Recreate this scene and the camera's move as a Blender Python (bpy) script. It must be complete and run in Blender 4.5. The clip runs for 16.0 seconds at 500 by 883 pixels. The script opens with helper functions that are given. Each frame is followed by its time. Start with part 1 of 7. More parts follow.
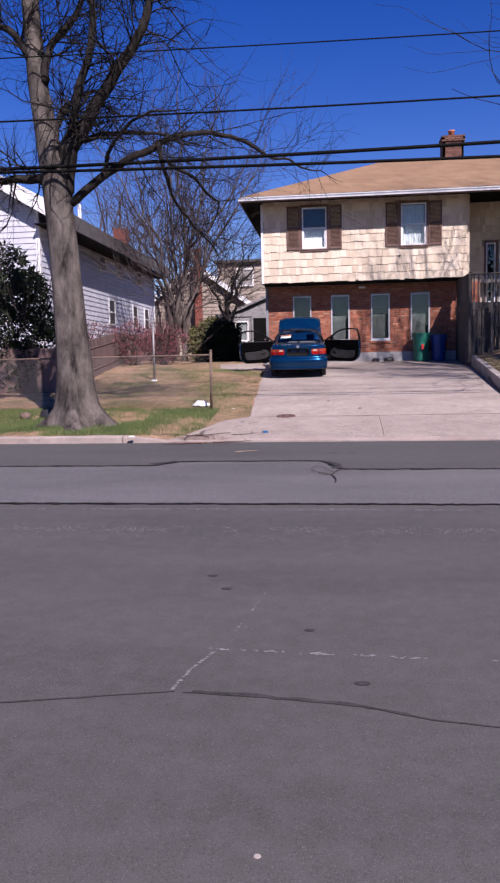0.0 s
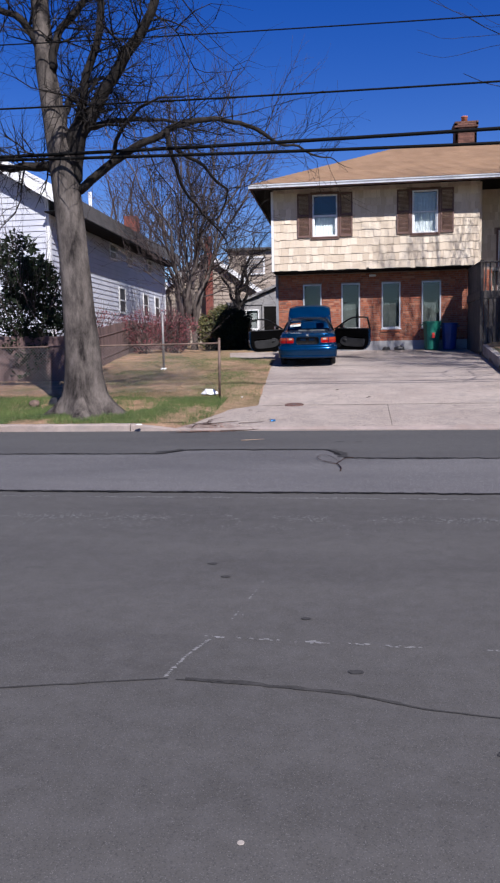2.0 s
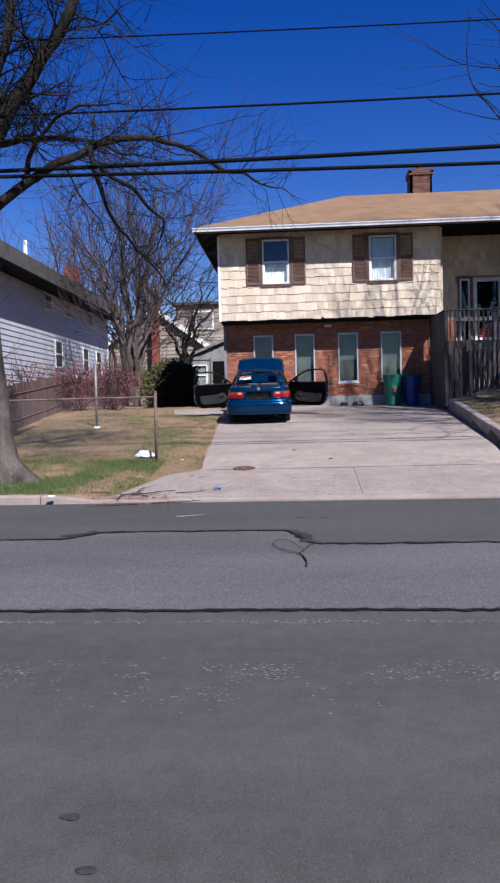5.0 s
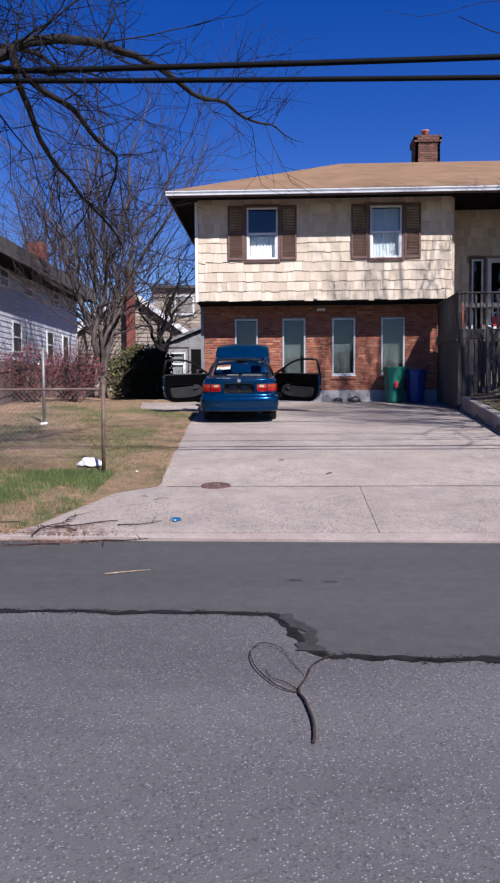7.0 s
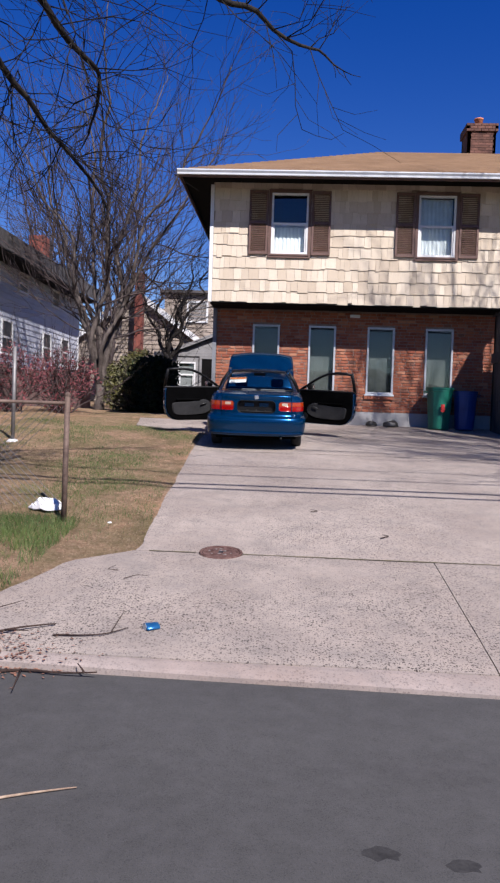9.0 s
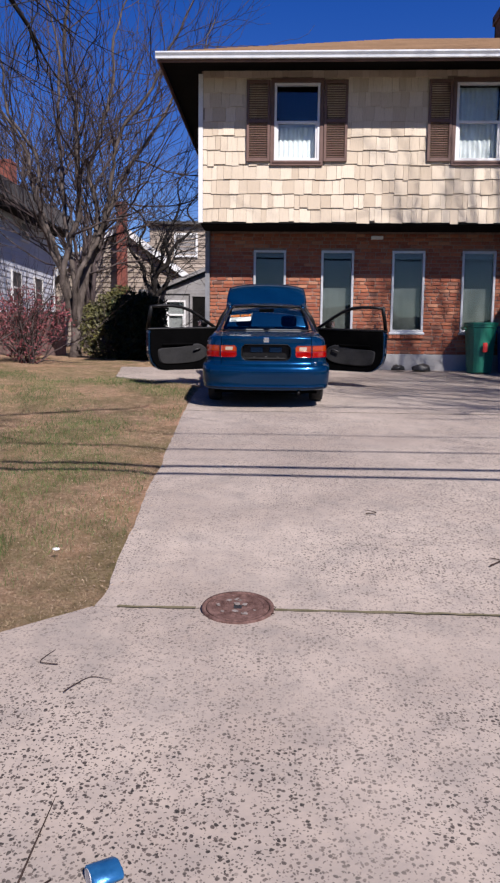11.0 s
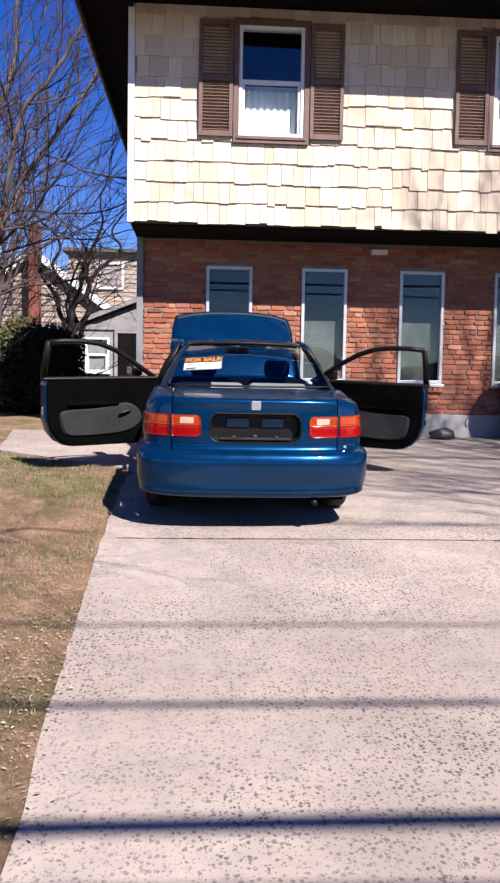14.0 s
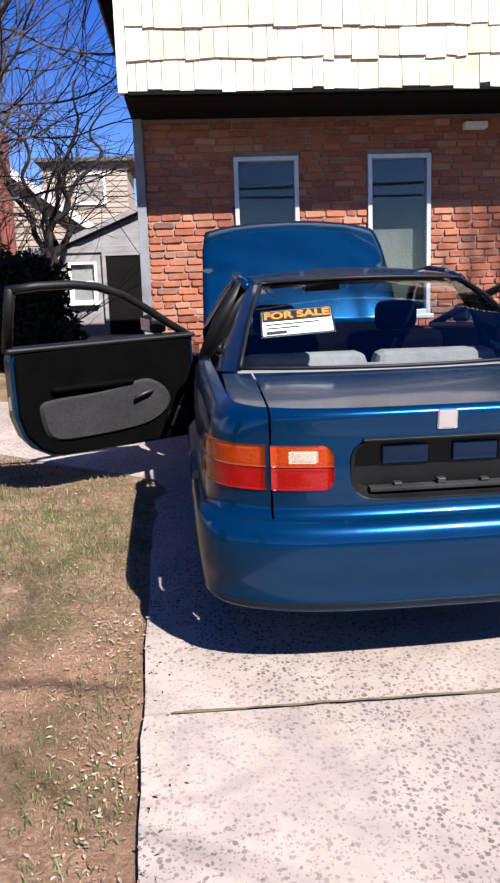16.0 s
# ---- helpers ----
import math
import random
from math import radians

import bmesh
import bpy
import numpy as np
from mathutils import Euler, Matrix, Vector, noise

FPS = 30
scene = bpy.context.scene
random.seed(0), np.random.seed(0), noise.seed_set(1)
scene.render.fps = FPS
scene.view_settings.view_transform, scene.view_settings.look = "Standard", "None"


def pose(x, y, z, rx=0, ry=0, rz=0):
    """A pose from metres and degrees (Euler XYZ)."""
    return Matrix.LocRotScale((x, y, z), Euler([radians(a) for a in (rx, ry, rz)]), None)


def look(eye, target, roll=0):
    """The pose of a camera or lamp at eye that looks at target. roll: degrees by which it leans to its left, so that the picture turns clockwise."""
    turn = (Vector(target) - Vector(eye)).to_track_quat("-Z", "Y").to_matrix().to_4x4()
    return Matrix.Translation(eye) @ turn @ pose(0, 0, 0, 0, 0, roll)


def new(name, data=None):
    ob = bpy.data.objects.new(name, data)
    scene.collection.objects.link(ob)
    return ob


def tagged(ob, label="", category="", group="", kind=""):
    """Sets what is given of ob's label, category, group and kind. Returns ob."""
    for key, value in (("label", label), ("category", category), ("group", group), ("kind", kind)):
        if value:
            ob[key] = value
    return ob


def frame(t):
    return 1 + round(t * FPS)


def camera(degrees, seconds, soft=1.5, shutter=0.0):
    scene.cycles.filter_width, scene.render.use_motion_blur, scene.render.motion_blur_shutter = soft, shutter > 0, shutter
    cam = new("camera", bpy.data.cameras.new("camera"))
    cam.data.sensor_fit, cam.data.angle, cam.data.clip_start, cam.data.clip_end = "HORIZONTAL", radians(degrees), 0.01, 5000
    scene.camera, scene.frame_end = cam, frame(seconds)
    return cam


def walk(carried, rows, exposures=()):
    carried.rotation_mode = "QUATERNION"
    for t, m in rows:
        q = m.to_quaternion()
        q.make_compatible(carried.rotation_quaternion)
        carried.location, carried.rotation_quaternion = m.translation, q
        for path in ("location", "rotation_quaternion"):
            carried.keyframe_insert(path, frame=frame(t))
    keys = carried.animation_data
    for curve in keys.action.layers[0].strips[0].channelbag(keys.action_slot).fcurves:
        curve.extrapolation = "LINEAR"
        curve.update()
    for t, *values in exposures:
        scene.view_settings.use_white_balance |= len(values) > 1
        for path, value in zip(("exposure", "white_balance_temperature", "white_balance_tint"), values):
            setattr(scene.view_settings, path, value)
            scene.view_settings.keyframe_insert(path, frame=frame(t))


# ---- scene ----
cam = camera(36.8, 16.0, 2.3)
PATH = [
    (0, (-0.009, 0.295, 1.5), (-0.227, 2.272, 1.287), -1.3),
    (0.5, (-0.007, 0.308, 1.492), (-0.185, 2.286, 1.261), -1.0),
    (1, (0.026, 0.303, 1.495), (-0.151, 2.282, 1.272), -1.0),
    (1.5, (0.054, 0.304, 1.491), (-0.164, 2.28, 1.27), -0.6),
    (2, (0.071, 0.315, 1.494), (-0.178, 2.284, 1.252), -1.2),
    (2.5, (0.062, 0.5, 1.454), (-0.136, 2.484, 1.291), -1.6),
    (3, (0.005, 0.707, 1.484), (-0.004, 2.699, 1.315), -2.5),
    (3.5, (0.088, 1.139, 1.426), (0.016, 3.134, 1.32), -3.4),
    (3.7, (-0.007, 1.216, 1.43), (-0.139, 3.211, 1.387), 1.5),
    (5.8, (-0.078, 4.397, 1.398), (-0.196, 6.39, 1.274), -2.9),
    (6, (-0.111, 4.746, 1.411), (-0.278, 6.735, 1.283), -1.0),
    (6.5, (-0.091, 5.548, 1.431), (-0.16, 7.546, 1.362), 0.7),
    (7, (-0.123, 6.217, 1.506), (-0.2, 8.213, 1.391), -0.4),
    (7.5, (-0.096, 7.22, 1.457), (-0.255, 9.212, 1.367), 1.1),
    (8, (-0.12, 7.925, 1.557), (-0.223, 9.919, 1.439), -1.7),
    (8.5, (-0.251, 8.806, 1.575), (-0.425, 10.796, 1.474), 1.7),
    (8.7, (-0.316, 9.127, 1.606), (-0.43, 11.123, 1.527), 2.0),
    (10.8, (-0.744, 12.25, 1.689), (-0.828, 14.246, 1.588), 1.6),
    (11, (-0.781, 12.553, 1.722), (-0.863, 14.537, 1.487), 0.6),
    (11.5, (-0.789, 13.329, 1.729), (-1.0, 15.295, 1.431), 0.6),
    (12, (-0.926, 14.15, 1.708), (-1.036, 16.135, 1.489), 1.1),
    (12.5, (-0.975, 14.955, 1.763), (-1.001, 16.944, 1.558), 0.6),
    (13, (-1.14, 15.817, 1.84), (-1.121, 17.809, 1.655), 0.4),
    (13.5, (-1.19, 16.577, 1.908), (-1.121, 18.569, 1.746), -1.5),
    (14, (-1.357, 17.352, 1.979), (-1.243, 19.345, 1.852), 1.0),
    (14.5, (-1.466, 18.182, 2.049), (-1.201, 20.152, 1.825), -0.9),
    (15, (-1.586, 18.925, 2.135), (-1.344, 20.897, 1.907), 0.1),
    (15.5, (-1.755, 19.6, 2.219), (-1.49, 21.559, 1.919), -1.4),
    (16, (-1.855, 20.331, 2.296), (-1.727, 22.296, 1.946), -2.0),
]
walk(cam, [(t, look(eye, target, roll)) for t, eye, target, roll in PATH], [(0, 0.8, 6250, 27), (1.5, 0.75, 6100, 17), (3.5, 0.69, 5950, 13), (7, 0.75, 6000, 16), (11, 0.66, 6350, 16), (12.5, 0.95, 6400, 17), (14.5, 1.32, 6450, 17), (16, 1.42, 6350, 15)])

# ---- light ----
SUN = Vector((0.5, -0.87, 1.0)).normalized()
world = bpy.data.worlds.new("sky")
scene.world = world
world.use_nodes = True
wn = world.node_tree
sky = wn.nodes.new("ShaderNodeTexSky")
sky.sky_type, sky.sun_disc = "NISHITA", False
sky.sun_elevation, sky.sun_rotation = math.asin(SUN.z), math.atan2(SUN.x, SUN.y)
sky.air_density, sky.dust_density, sky.ozone_density = 1.0, 0.0, 2.0
deep = wn.nodes.new("ShaderNodeHueSaturation")
deep.inputs["Saturation"].default_value = 1.46
deep.inputs["Hue"].default_value = 0.527
wn.links.new(sky.outputs[0], deep.inputs["Color"])
wn.links.new(deep.outputs[0], wn.nodes["Background"].inputs[0])
wn.nodes["Background"].inputs[1].default_value = 0.062
sun_data = bpy.data.lights.new("sun", "SUN")
sun_data.energy, sun_data.angle, sun_data.color = 5.0, radians(0.53), (1.0, 0.95, 0.88)
sun = new("sun", sun_data)
sun.matrix_world = look((20, -30, 40), Vector((20, -30, 40)) - SUN)

# ---- materials ----
def nodes_of(name):
    m = bpy.data.materials.new(name)
    m.use_nodes = True
    nt = m.node_tree
    return m, nt, nt.nodes["Principled BSDF"]


def add(nt, kind, **values):
    n = nt.nodes.new(kind)
    for key, v in values.items():
        n.inputs[key].default_value = v
    return n


def noise_tex(nt, scale, detail=4.0, rough=0.6, vec=None):
    n = add(nt, "ShaderNodeTexNoise", Scale=scale, Detail=detail, Roughness=rough)
    if vec is not None:
        nt.links.new(vec, n.inputs["Vector"])
    return n.outputs["Fac"]


def place(nt, sx=1.0, sy=1.0, sz=1.0, ob=False):
    """World position (or the object's own), stretched."""
    if ob:
        src = nt.nodes.new("ShaderNodeTexCoord").outputs["Object"]
    else:
        src = nt.nodes.new("ShaderNodeNewGeometry").outputs["Position"]
    mul = nt.nodes.new("ShaderNodeVectorMath")
    mul.operation = "MULTIPLY"
    nt.links.new(src, mul.inputs[0])
    mul.inputs[1].default_value = (sx, sy, sz)
    return mul.outputs[0]


def ramp(nt, fac, stops):
    r = nt.nodes.new("ShaderNodeValToRGB")
    while len(r.color_ramp.elements) < len(stops):
        r.color_ramp.elements.new(0.5)
    for e, (p, c) in zip(r.color_ramp.elements, stops):
        e.position = p
        e.color = (*c, 1) if len(c) == 3 else c
    nt.links.new(fac, r.inputs[0])
    return r.outputs[0]


def mixc(nt, fac, a, b, blend="MIX"):
    n = nt.nodes.new("ShaderNodeMix")
    n.data_type, n.blend_type = "RGBA", blend
    for sock, v in ((n.inputs[0], fac), (n.inputs[6], a), (n.inputs[7], b)):
        if isinstance(v, (int, float)):
            sock.default_value = v
        elif isinstance(v, tuple):
            sock.default_value = (*v, 1)
        else:
            nt.links.new(v, sock)
    return n.outputs[2]


def calc(nt, op, a, b=0.0, clamp=False):
    n = nt.nodes.new("ShaderNodeMath")
    n.operation, n.use_clamp = op, clamp
    for sock, v in zip(n.inputs, (a, b)):
        if isinstance(v, (int, float)):
            sock.default_value = v
        else:
            nt.links.new(v, sock)
    return n.outputs[0]


def bump(nt, bsdf, height, strength=0.3, dist=0.01):
    b = add(nt, "ShaderNodeBump", Strength=strength, Distance=dist)
    nt.links.new(height, b.inputs["Height"])
    nt.links.new(b.outputs[0], bsdf.inputs["Normal"])


def surf(name, c1, c2, scale=3.0, fine=60.0, rough=0.7, metal=0.0, relief=0.2, stretch=(1, 1, 1), random=0.0, ob=False, spec=0.5):
    """A surface that varies between two colours at a coarse and a fine scale."""
    m, nt, b = nodes_of(name)
    vec = place(nt, *stretch, ob=ob)
    big, small = noise_tex(nt, scale, 5, 0.6, vec), noise_tex(nt, fine, 4, 0.65, vec)
    f = calc(nt, "ADD", calc(nt, "MULTIPLY", big, 0.6), calc(nt, "MULTIPLY", small, 0.4))
    f = ramp(nt, f, ((0.36, (0, 0, 0)), (0.64, (1, 1, 1))))
    col = mixc(nt, f, c1, c2)
    if random:
        r = nt.nodes.new("ShaderNodeObjectInfo").outputs["Random"]
        i = nt.nodes.new("ShaderNodeNewGeometry").outputs["Random Per Island"]
        v = calc(nt, "FRACT", calc(nt, "ADD", r, i))
        hsv = add(nt, "ShaderNodeHueSaturation")
        nt.links.new(calc(nt, "ADD", calc(nt, "MULTIPLY", v, random), 1 - random / 2), hsv.inputs["Value"])
        nt.links.new(col, hsv.inputs["Color"])
        col = hsv.outputs[0]
    nt.links.new(col, b.inputs["Base Color"])
    b.inputs["Roughness"].default_value = rough
    b.inputs["Metallic"].default_value = metal
    b.inputs["Specular IOR Level"].default_value = spec
    if relief:
        bump(nt, b, small, relief, 0.004)
    return m


def asphalt(name, c1, c2, grain, light=0.25, relief=0.3):
    """Asphalt: a dark binder with stone grains, patches and faint wheel tracks."""
    m, nt, b = nodes_of(name)
    vec = place(nt)
    base = mixc(nt, ramp(nt, noise_tex(nt, 0.5, 5, 0.6, place(nt, 0.5, 1.6, 1)), ((0.35, (0, 0, 0)), (0.65, (1, 1, 1)))), c1, c2)
    v = add(nt, "ShaderNodeTexVoronoi", Scale=grain)
    nt.links.new(vec, v.inputs["Vector"])
    sep = nt.nodes.new("ShaderNodeSeparateColor")
    nt.links.new(v.outputs["Color"], sep.inputs[0])
    pick = ramp(nt, sep.outputs[0], ((0.72, (0, 0, 0)), (0.95, (1, 1, 1))))
    near = ramp(nt, v.outputs["Distance"], ((0.2, (1, 1, 1)), (0.5, (0, 0, 0))))
    f = calc(nt, "MULTIPLY", calc(nt, "MULTIPLY", pick, near), light)
    col = mixc(nt, f, base, (0.30, 0.29, 0.285))
    dark = ramp(nt, sep.outputs[1], ((0.0, (1, 1, 1)), (0.3, (0, 0, 0))))
    col = mixc(nt, calc(nt, "MULTIPLY", dark, 0.5), col, (0.018, 0.018, 0.02))
    fine = noise_tex(nt, 7.0, 6, 0.7, vec)
    col = mixc(nt, calc(nt, "MULTIPLY", ramp(nt, fine, ((0.4, (0, 0, 0)), (0.7, (1, 1, 1)))), 0.25), col, (0.11, 0.105, 0.105))
    nt.links.new(col, b.inputs["Base Color"])
    b.inputs["Roughness"].default_value = 0.85
    b.inputs["Specular IOR Level"].default_value = 0.3
    bump(nt, b, v.outputs["Distance"], relief, 0.004)
    return m


def concrete(name, c1, c2, stones=0.8):
    """Worn concrete in which dark pebbles show."""
    m, nt, b = nodes_of(name)
    vec = place(nt)
    big = ramp(nt, noise_tex(nt, 0.7, 6, 0.65, vec), ((0.35, (0, 0, 0)), (0.66, (1, 1, 1))))
    col = mixc(nt, big, c1, c2)
    mid = ramp(nt, noise_tex(nt, 5.0, 6, 0.7, vec), ((0.42, (0, 0, 0)), (0.72, (1, 1, 1))))
    col = mixc(nt, calc(nt, "MULTIPLY", mid, 0.5), col, (0.19, 0.168, 0.155))
    stain = ramp(nt, noise_tex(nt, 1.7, 6, 0.72, vec), ((0.50, (0, 0, 0)), (0.68, (1, 1, 1))))
    col = mixc(nt, calc(nt, "MULTIPLY", stain, 0.42), col, (0.165, 0.15, 0.138))
    where = ramp(nt, noise_tex(nt, 0.9, 4, 0.6, vec), ((0.36, (0.3, 0.3, 0.3)), (0.6, (1, 1, 1))))
    heights = []
    for scale, cut, amount in ((49.0, 0.50, 1.0), (88.0, 0.49, 0.9)):
        warp = nt.nodes.new("ShaderNodeVectorMath")
        warp.operation = "ADD"
        nz = add(nt, "ShaderNodeTexNoise", Scale=scale * 0.7, Detail=2.0)
        nt.links.new(vec, nz.inputs["Vector"])
        sc = nt.nodes.new("ShaderNodeVectorMath")
        sc.operation = "SCALE"
        nt.links.new(nz.outputs["Color"], sc.inputs[0])
        sc.inputs["Scale"].default_value = 0.02
        nt.links.new(vec, warp.inputs[0])
        nt.links.new(sc.outputs[0], warp.inputs[1])
        v = add(nt, "ShaderNodeTexVoronoi", Scale=scale)
        nt.links.new(warp.outputs[0], v.inputs["Vector"])
        sep = nt.nodes.new("ShaderNodeSeparateColor")
        nt.links.new(v.outputs["Color"], sep.inputs[0])
        pick = ramp(nt, sep.outputs[0], ((cut, (0, 0, 0)), (cut + 0.04, (1, 1, 1))))
        near = ramp(nt, v.outputs["Distance"], ((0.33, (1, 1, 1)), (0.42, (0, 0, 0))))
        f = calc(nt, "MULTIPLY", calc(nt, "MULTIPLY", pick, near), where)
        tone = mixc(nt, sep.outputs[1], (0.02, 0.018, 0.017), (0.085, 0.066, 0.058))
        col = mixc(nt, calc(nt, "MULTIPLY", f, amount * stones), col, tone)
        heights.append(f)
    nt.links.new(col, b.inputs["Base Color"])
    b.inputs["Roughness"].default_value = 0.9
    b.inputs["Specular IOR Level"].default_value = 0.25
    bump(nt, b, calc(nt, "ADD", heights[0], noise_tex(nt, 60, 4, 0.6, vec)), 0.25, 0.004)
    return m


def earth(name):
    """Winter lawn: bare brown soil, straw and patches of green."""
    m, nt, b = nodes_of(name)
    vec = place(nt)
    straw = mixc(nt, ramp(nt, noise_tex(nt, 40, 5, 0.7, vec), ((0.35, (0, 0, 0)), (0.65, (1, 1, 1)))), (0.265, 0.158, 0.098), (0.49, 0.34, 0.225))
    green = mixc(nt, noise_tex(nt, 60, 4, 0.6, vec), (0.03, 0.052, 0.010), (0.10, 0.115, 0.034))
    f = ramp(nt, noise_tex(nt, 1.1, 8, 0.75, vec), ((0.43, (0, 0, 0)), (0.60, (1, 1, 1))))
    clod = ramp(nt, noise_tex(nt, 7, 6, 0.7, vec), ((0.4, (0, 0, 0)), (0.7, (1, 1, 1))))
    straw = mixc(nt, calc(nt, "MULTIPLY", clod, 0.5), straw, (0.11, 0.055, 0.036))
    tuft = ramp(nt, noise_tex(nt, 3.2, 7, 0.78, vec), ((0.47, (0, 0, 0)), (0.66, (1, 1, 1))))
    bare = ramp(nt, noise_tex(nt, 0.55, 5, 0.65, place(nt, 1.3, 0.8, 1)), ((0.50, (0, 0, 0)), (0.62, (1, 1, 1))))
    straw = mixc(nt, calc(nt, "MULTIPLY", bare, 0.6), straw, (0.46, 0.265, 0.17))
    col = mixc(nt, calc(nt, "MULTIPLY", f, 0.55), straw, green)
    col = mixc(nt, calc(nt, "MULTIPLY", tuft, 0.55), col, (0.085, 0.072, 0.032))
    nt.links.new(col, b.inputs["Base Color"])
    b.inputs["Roughness"].default_value = 0.95
    b.inputs["Specular IOR Level"].default_value = 0.1
    bump(nt, b, noise_tex(nt, 38, 8, 0.75, vec), 1.0, 0.045)
    return m


def brick_mat(name):
    m, nt, b = nodes_of(name)
    r = nt.nodes.new("ShaderNodeObjectInfo").outputs["Random"]
    i = nt.nodes.new("ShaderNodeNewGeometry").outputs["Random Per Island"]
    v = calc(nt, "FRACT", calc(nt, "ADD", r, i))
    col = ramp(nt, v, ((0.0, (0.20, 0.05, 0.027)), (0.3, (0.28, 0.08, 0.04)), (0.6, (0.36, 0.12, 0.058)), (0.82, (0.23, 0.07, 0.04)), (0.93, (0.42, 0.19, 0.11)), (1.0, (0.12, 0.055, 0.042))))
    vec = place(nt)
    spots = ramp(nt, noise_tex(nt, 28, 6, 0.75, vec), ((0.4, (0, 0, 0)), (0.75, (1, 1, 1))))
    col = mixc(nt, calc(nt, "MULTIPLY", spots, 0.5), col, (0.36, 0.21, 0.15))
    soot = ramp(nt, noise_tex(nt, 2.2, 5, 0.7, vec), ((0.5, (0, 0, 0)), (0.75, (1, 1, 1))))
    col = mixc(nt, calc(nt, "MULTIPLY", soot, 0.35), col, (0.13, 0.06, 0.045))
    nt.links.new(col, b.inputs["Base Color"])
    b.inputs["Roughness"].default_value = 0.9
    b.inputs["Specular IOR Level"].default_value = 0.2
    bump(nt, b, noise_tex(nt, 90, 5, 0.7, vec), 0.6, 0.004)
    return m


def shingle_mat(name, c1, c2, grain=(40, 40, 3)):
    m, nt, b = nodes_of(name)
    r = nt.nodes.new("ShaderNodeObjectInfo").outputs["Random"]
    i = nt.nodes.new("ShaderNodeNewGeometry").outputs["Random Per Island"]
    v = calc(nt, "FRACT", calc(nt, "ADD", r, i))
    col = mixc(nt, v, c1, c2)
    g = noise_tex(nt, 1.0, 5, 0.7, place(nt, *grain))
    col = mixc(nt, calc(nt, "MULTIPLY", ramp(nt, g, ((0.45, (0, 0, 0)), (0.75, (1, 1, 1)))), 0.35), col, tuple(x * 0.62 for x in c1))
    nt.links.new(col, b.inputs["Base Color"])
    b.inputs["Roughness"].default_value = 0.75
    b.inputs["Specular IOR Level"].default_value = 0.3
    bump(nt, b, g, 0.5, 0.006)
    return m


def glass_mat(name, tint=(0.9, 0.95, 0.95), rough=0.01):
    """A thin pane: clear, with a mirror-like gloss."""
    m, nt, b = nodes_of(name)
    nt.nodes.remove(b)
    clear, gloss, both = nt.nodes.new("ShaderNodeBsdfTransparent"), nt.nodes.new("ShaderNodeBsdfGlossy"), nt.nodes.new("ShaderNodeMixShader")
    clear.inputs[0].default_value = (*tint, 1)
    gloss.inputs["Roughness"].default_value = rough
    fr = add(nt, "ShaderNodeFresnel", IOR=1.5)
    nt.links.new(fr.outputs[0], both.inputs[0])
    nt.links.new(clear.outputs[0], both.inputs[1])
    nt.links.new(gloss.outputs[0], both.inputs[2])
    nt.links.new(both.outputs[0], nt.nodes["Material Output"].inputs[0])
    return m


def bark(name, c1, c2, scale=6.0):
    m, nt, b = nodes_of(name)
    vec = place(nt, 1, 1, 0.35)
    f = ramp(nt, noise_tex(nt, scale, 6, 0.7, vec), ((0.35, (0, 0, 0)), (0.65, (1, 1, 1))))
    col = mixc(nt, f, c1, c2)
    fine = noise_tex(nt, scale * 9, 5, 0.7, vec)
    col = mixc(nt, calc(nt, "MULTIPLY", fine, 0.4), col, tuple(x * 0.5 for x in c1))
    nt.links.new(col, b.inputs["Base Color"])
    b.inputs["Roughness"].default_value = 0.9
    b.inputs["Specular IOR Level"].default_value = 0.2
    bump(nt, b, fine, 0.8, 0.02)
    return m


def paint(name, c, rough=0.3, coat=1.0, metal=0.6):
    m, nt, b = nodes_of(name)
    vec = place(nt)
    fl = add(nt, "ShaderNodeTexVoronoi", Scale=900.0)
    nt.links.new(vec, fl.inputs["Vector"])
    col = mixc(nt, calc(nt, "MULTIPLY", fl.outputs["Distance"], 0.35), c, tuple(x * 1.8 for x in c))
    dust = ramp(nt, noise_tex(nt, 9, 6, 0.7, vec), ((0.5, (0, 0, 0)), (0.8, (1, 1, 1))))
    col = mixc(nt, calc(nt, "MULTIPLY", dust, 0.006), col, (0.1, 0.1, 0.1))
    nt.links.new(col, b.inputs["Base Color"])
    nt.links.new(calc(nt, "ADD", calc(nt, "MULTIPLY", dust, 0.04), rough), b.inputs["Roughness"])
    b.inputs["Metallic"].default_value = metal
    b.inputs["Coat Weight"].default_value = coat
    b.inputs["Coat Roughness"].default_value = 0.05
    b.inputs["Specular IOR Level"].default_value = 0.15
    return m


M_ROAD = asphalt("dark_asphalt", (0.051, 0.048, 0.0445), (0.071, 0.067, 0.062), 210, 0.3, 0.15)
M_OLD = asphalt("old_asphalt", (0.072, 0.069, 0.070), (0.105, 0.10, 0.10), 90, 0.95, 0.45)
M_PATCH = asphalt("patch_asphalt", (0.051, 0.049, 0.047), (0.067, 0.065, 0.062), 220, 0.1, 0.12)
M_TAR = surf("tar", (0.005, 0.005, 0.0055), (0.022, 0.021, 0.021), 6, 50, 0.8, relief=0.5, spec=0.12)
M_CRACK = surf("crack_grime", (0.024, 0.023, 0.022), (0.052, 0.049, 0.047), 9, 70, 0.9, relief=0.5, spec=0.2)
M_SMEAR = surf("worn_tar_smear", (0.022, 0.021, 0.021), (0.05, 0.048, 0.047), 8, 60, 0.85, relief=0.4, spec=0.2)
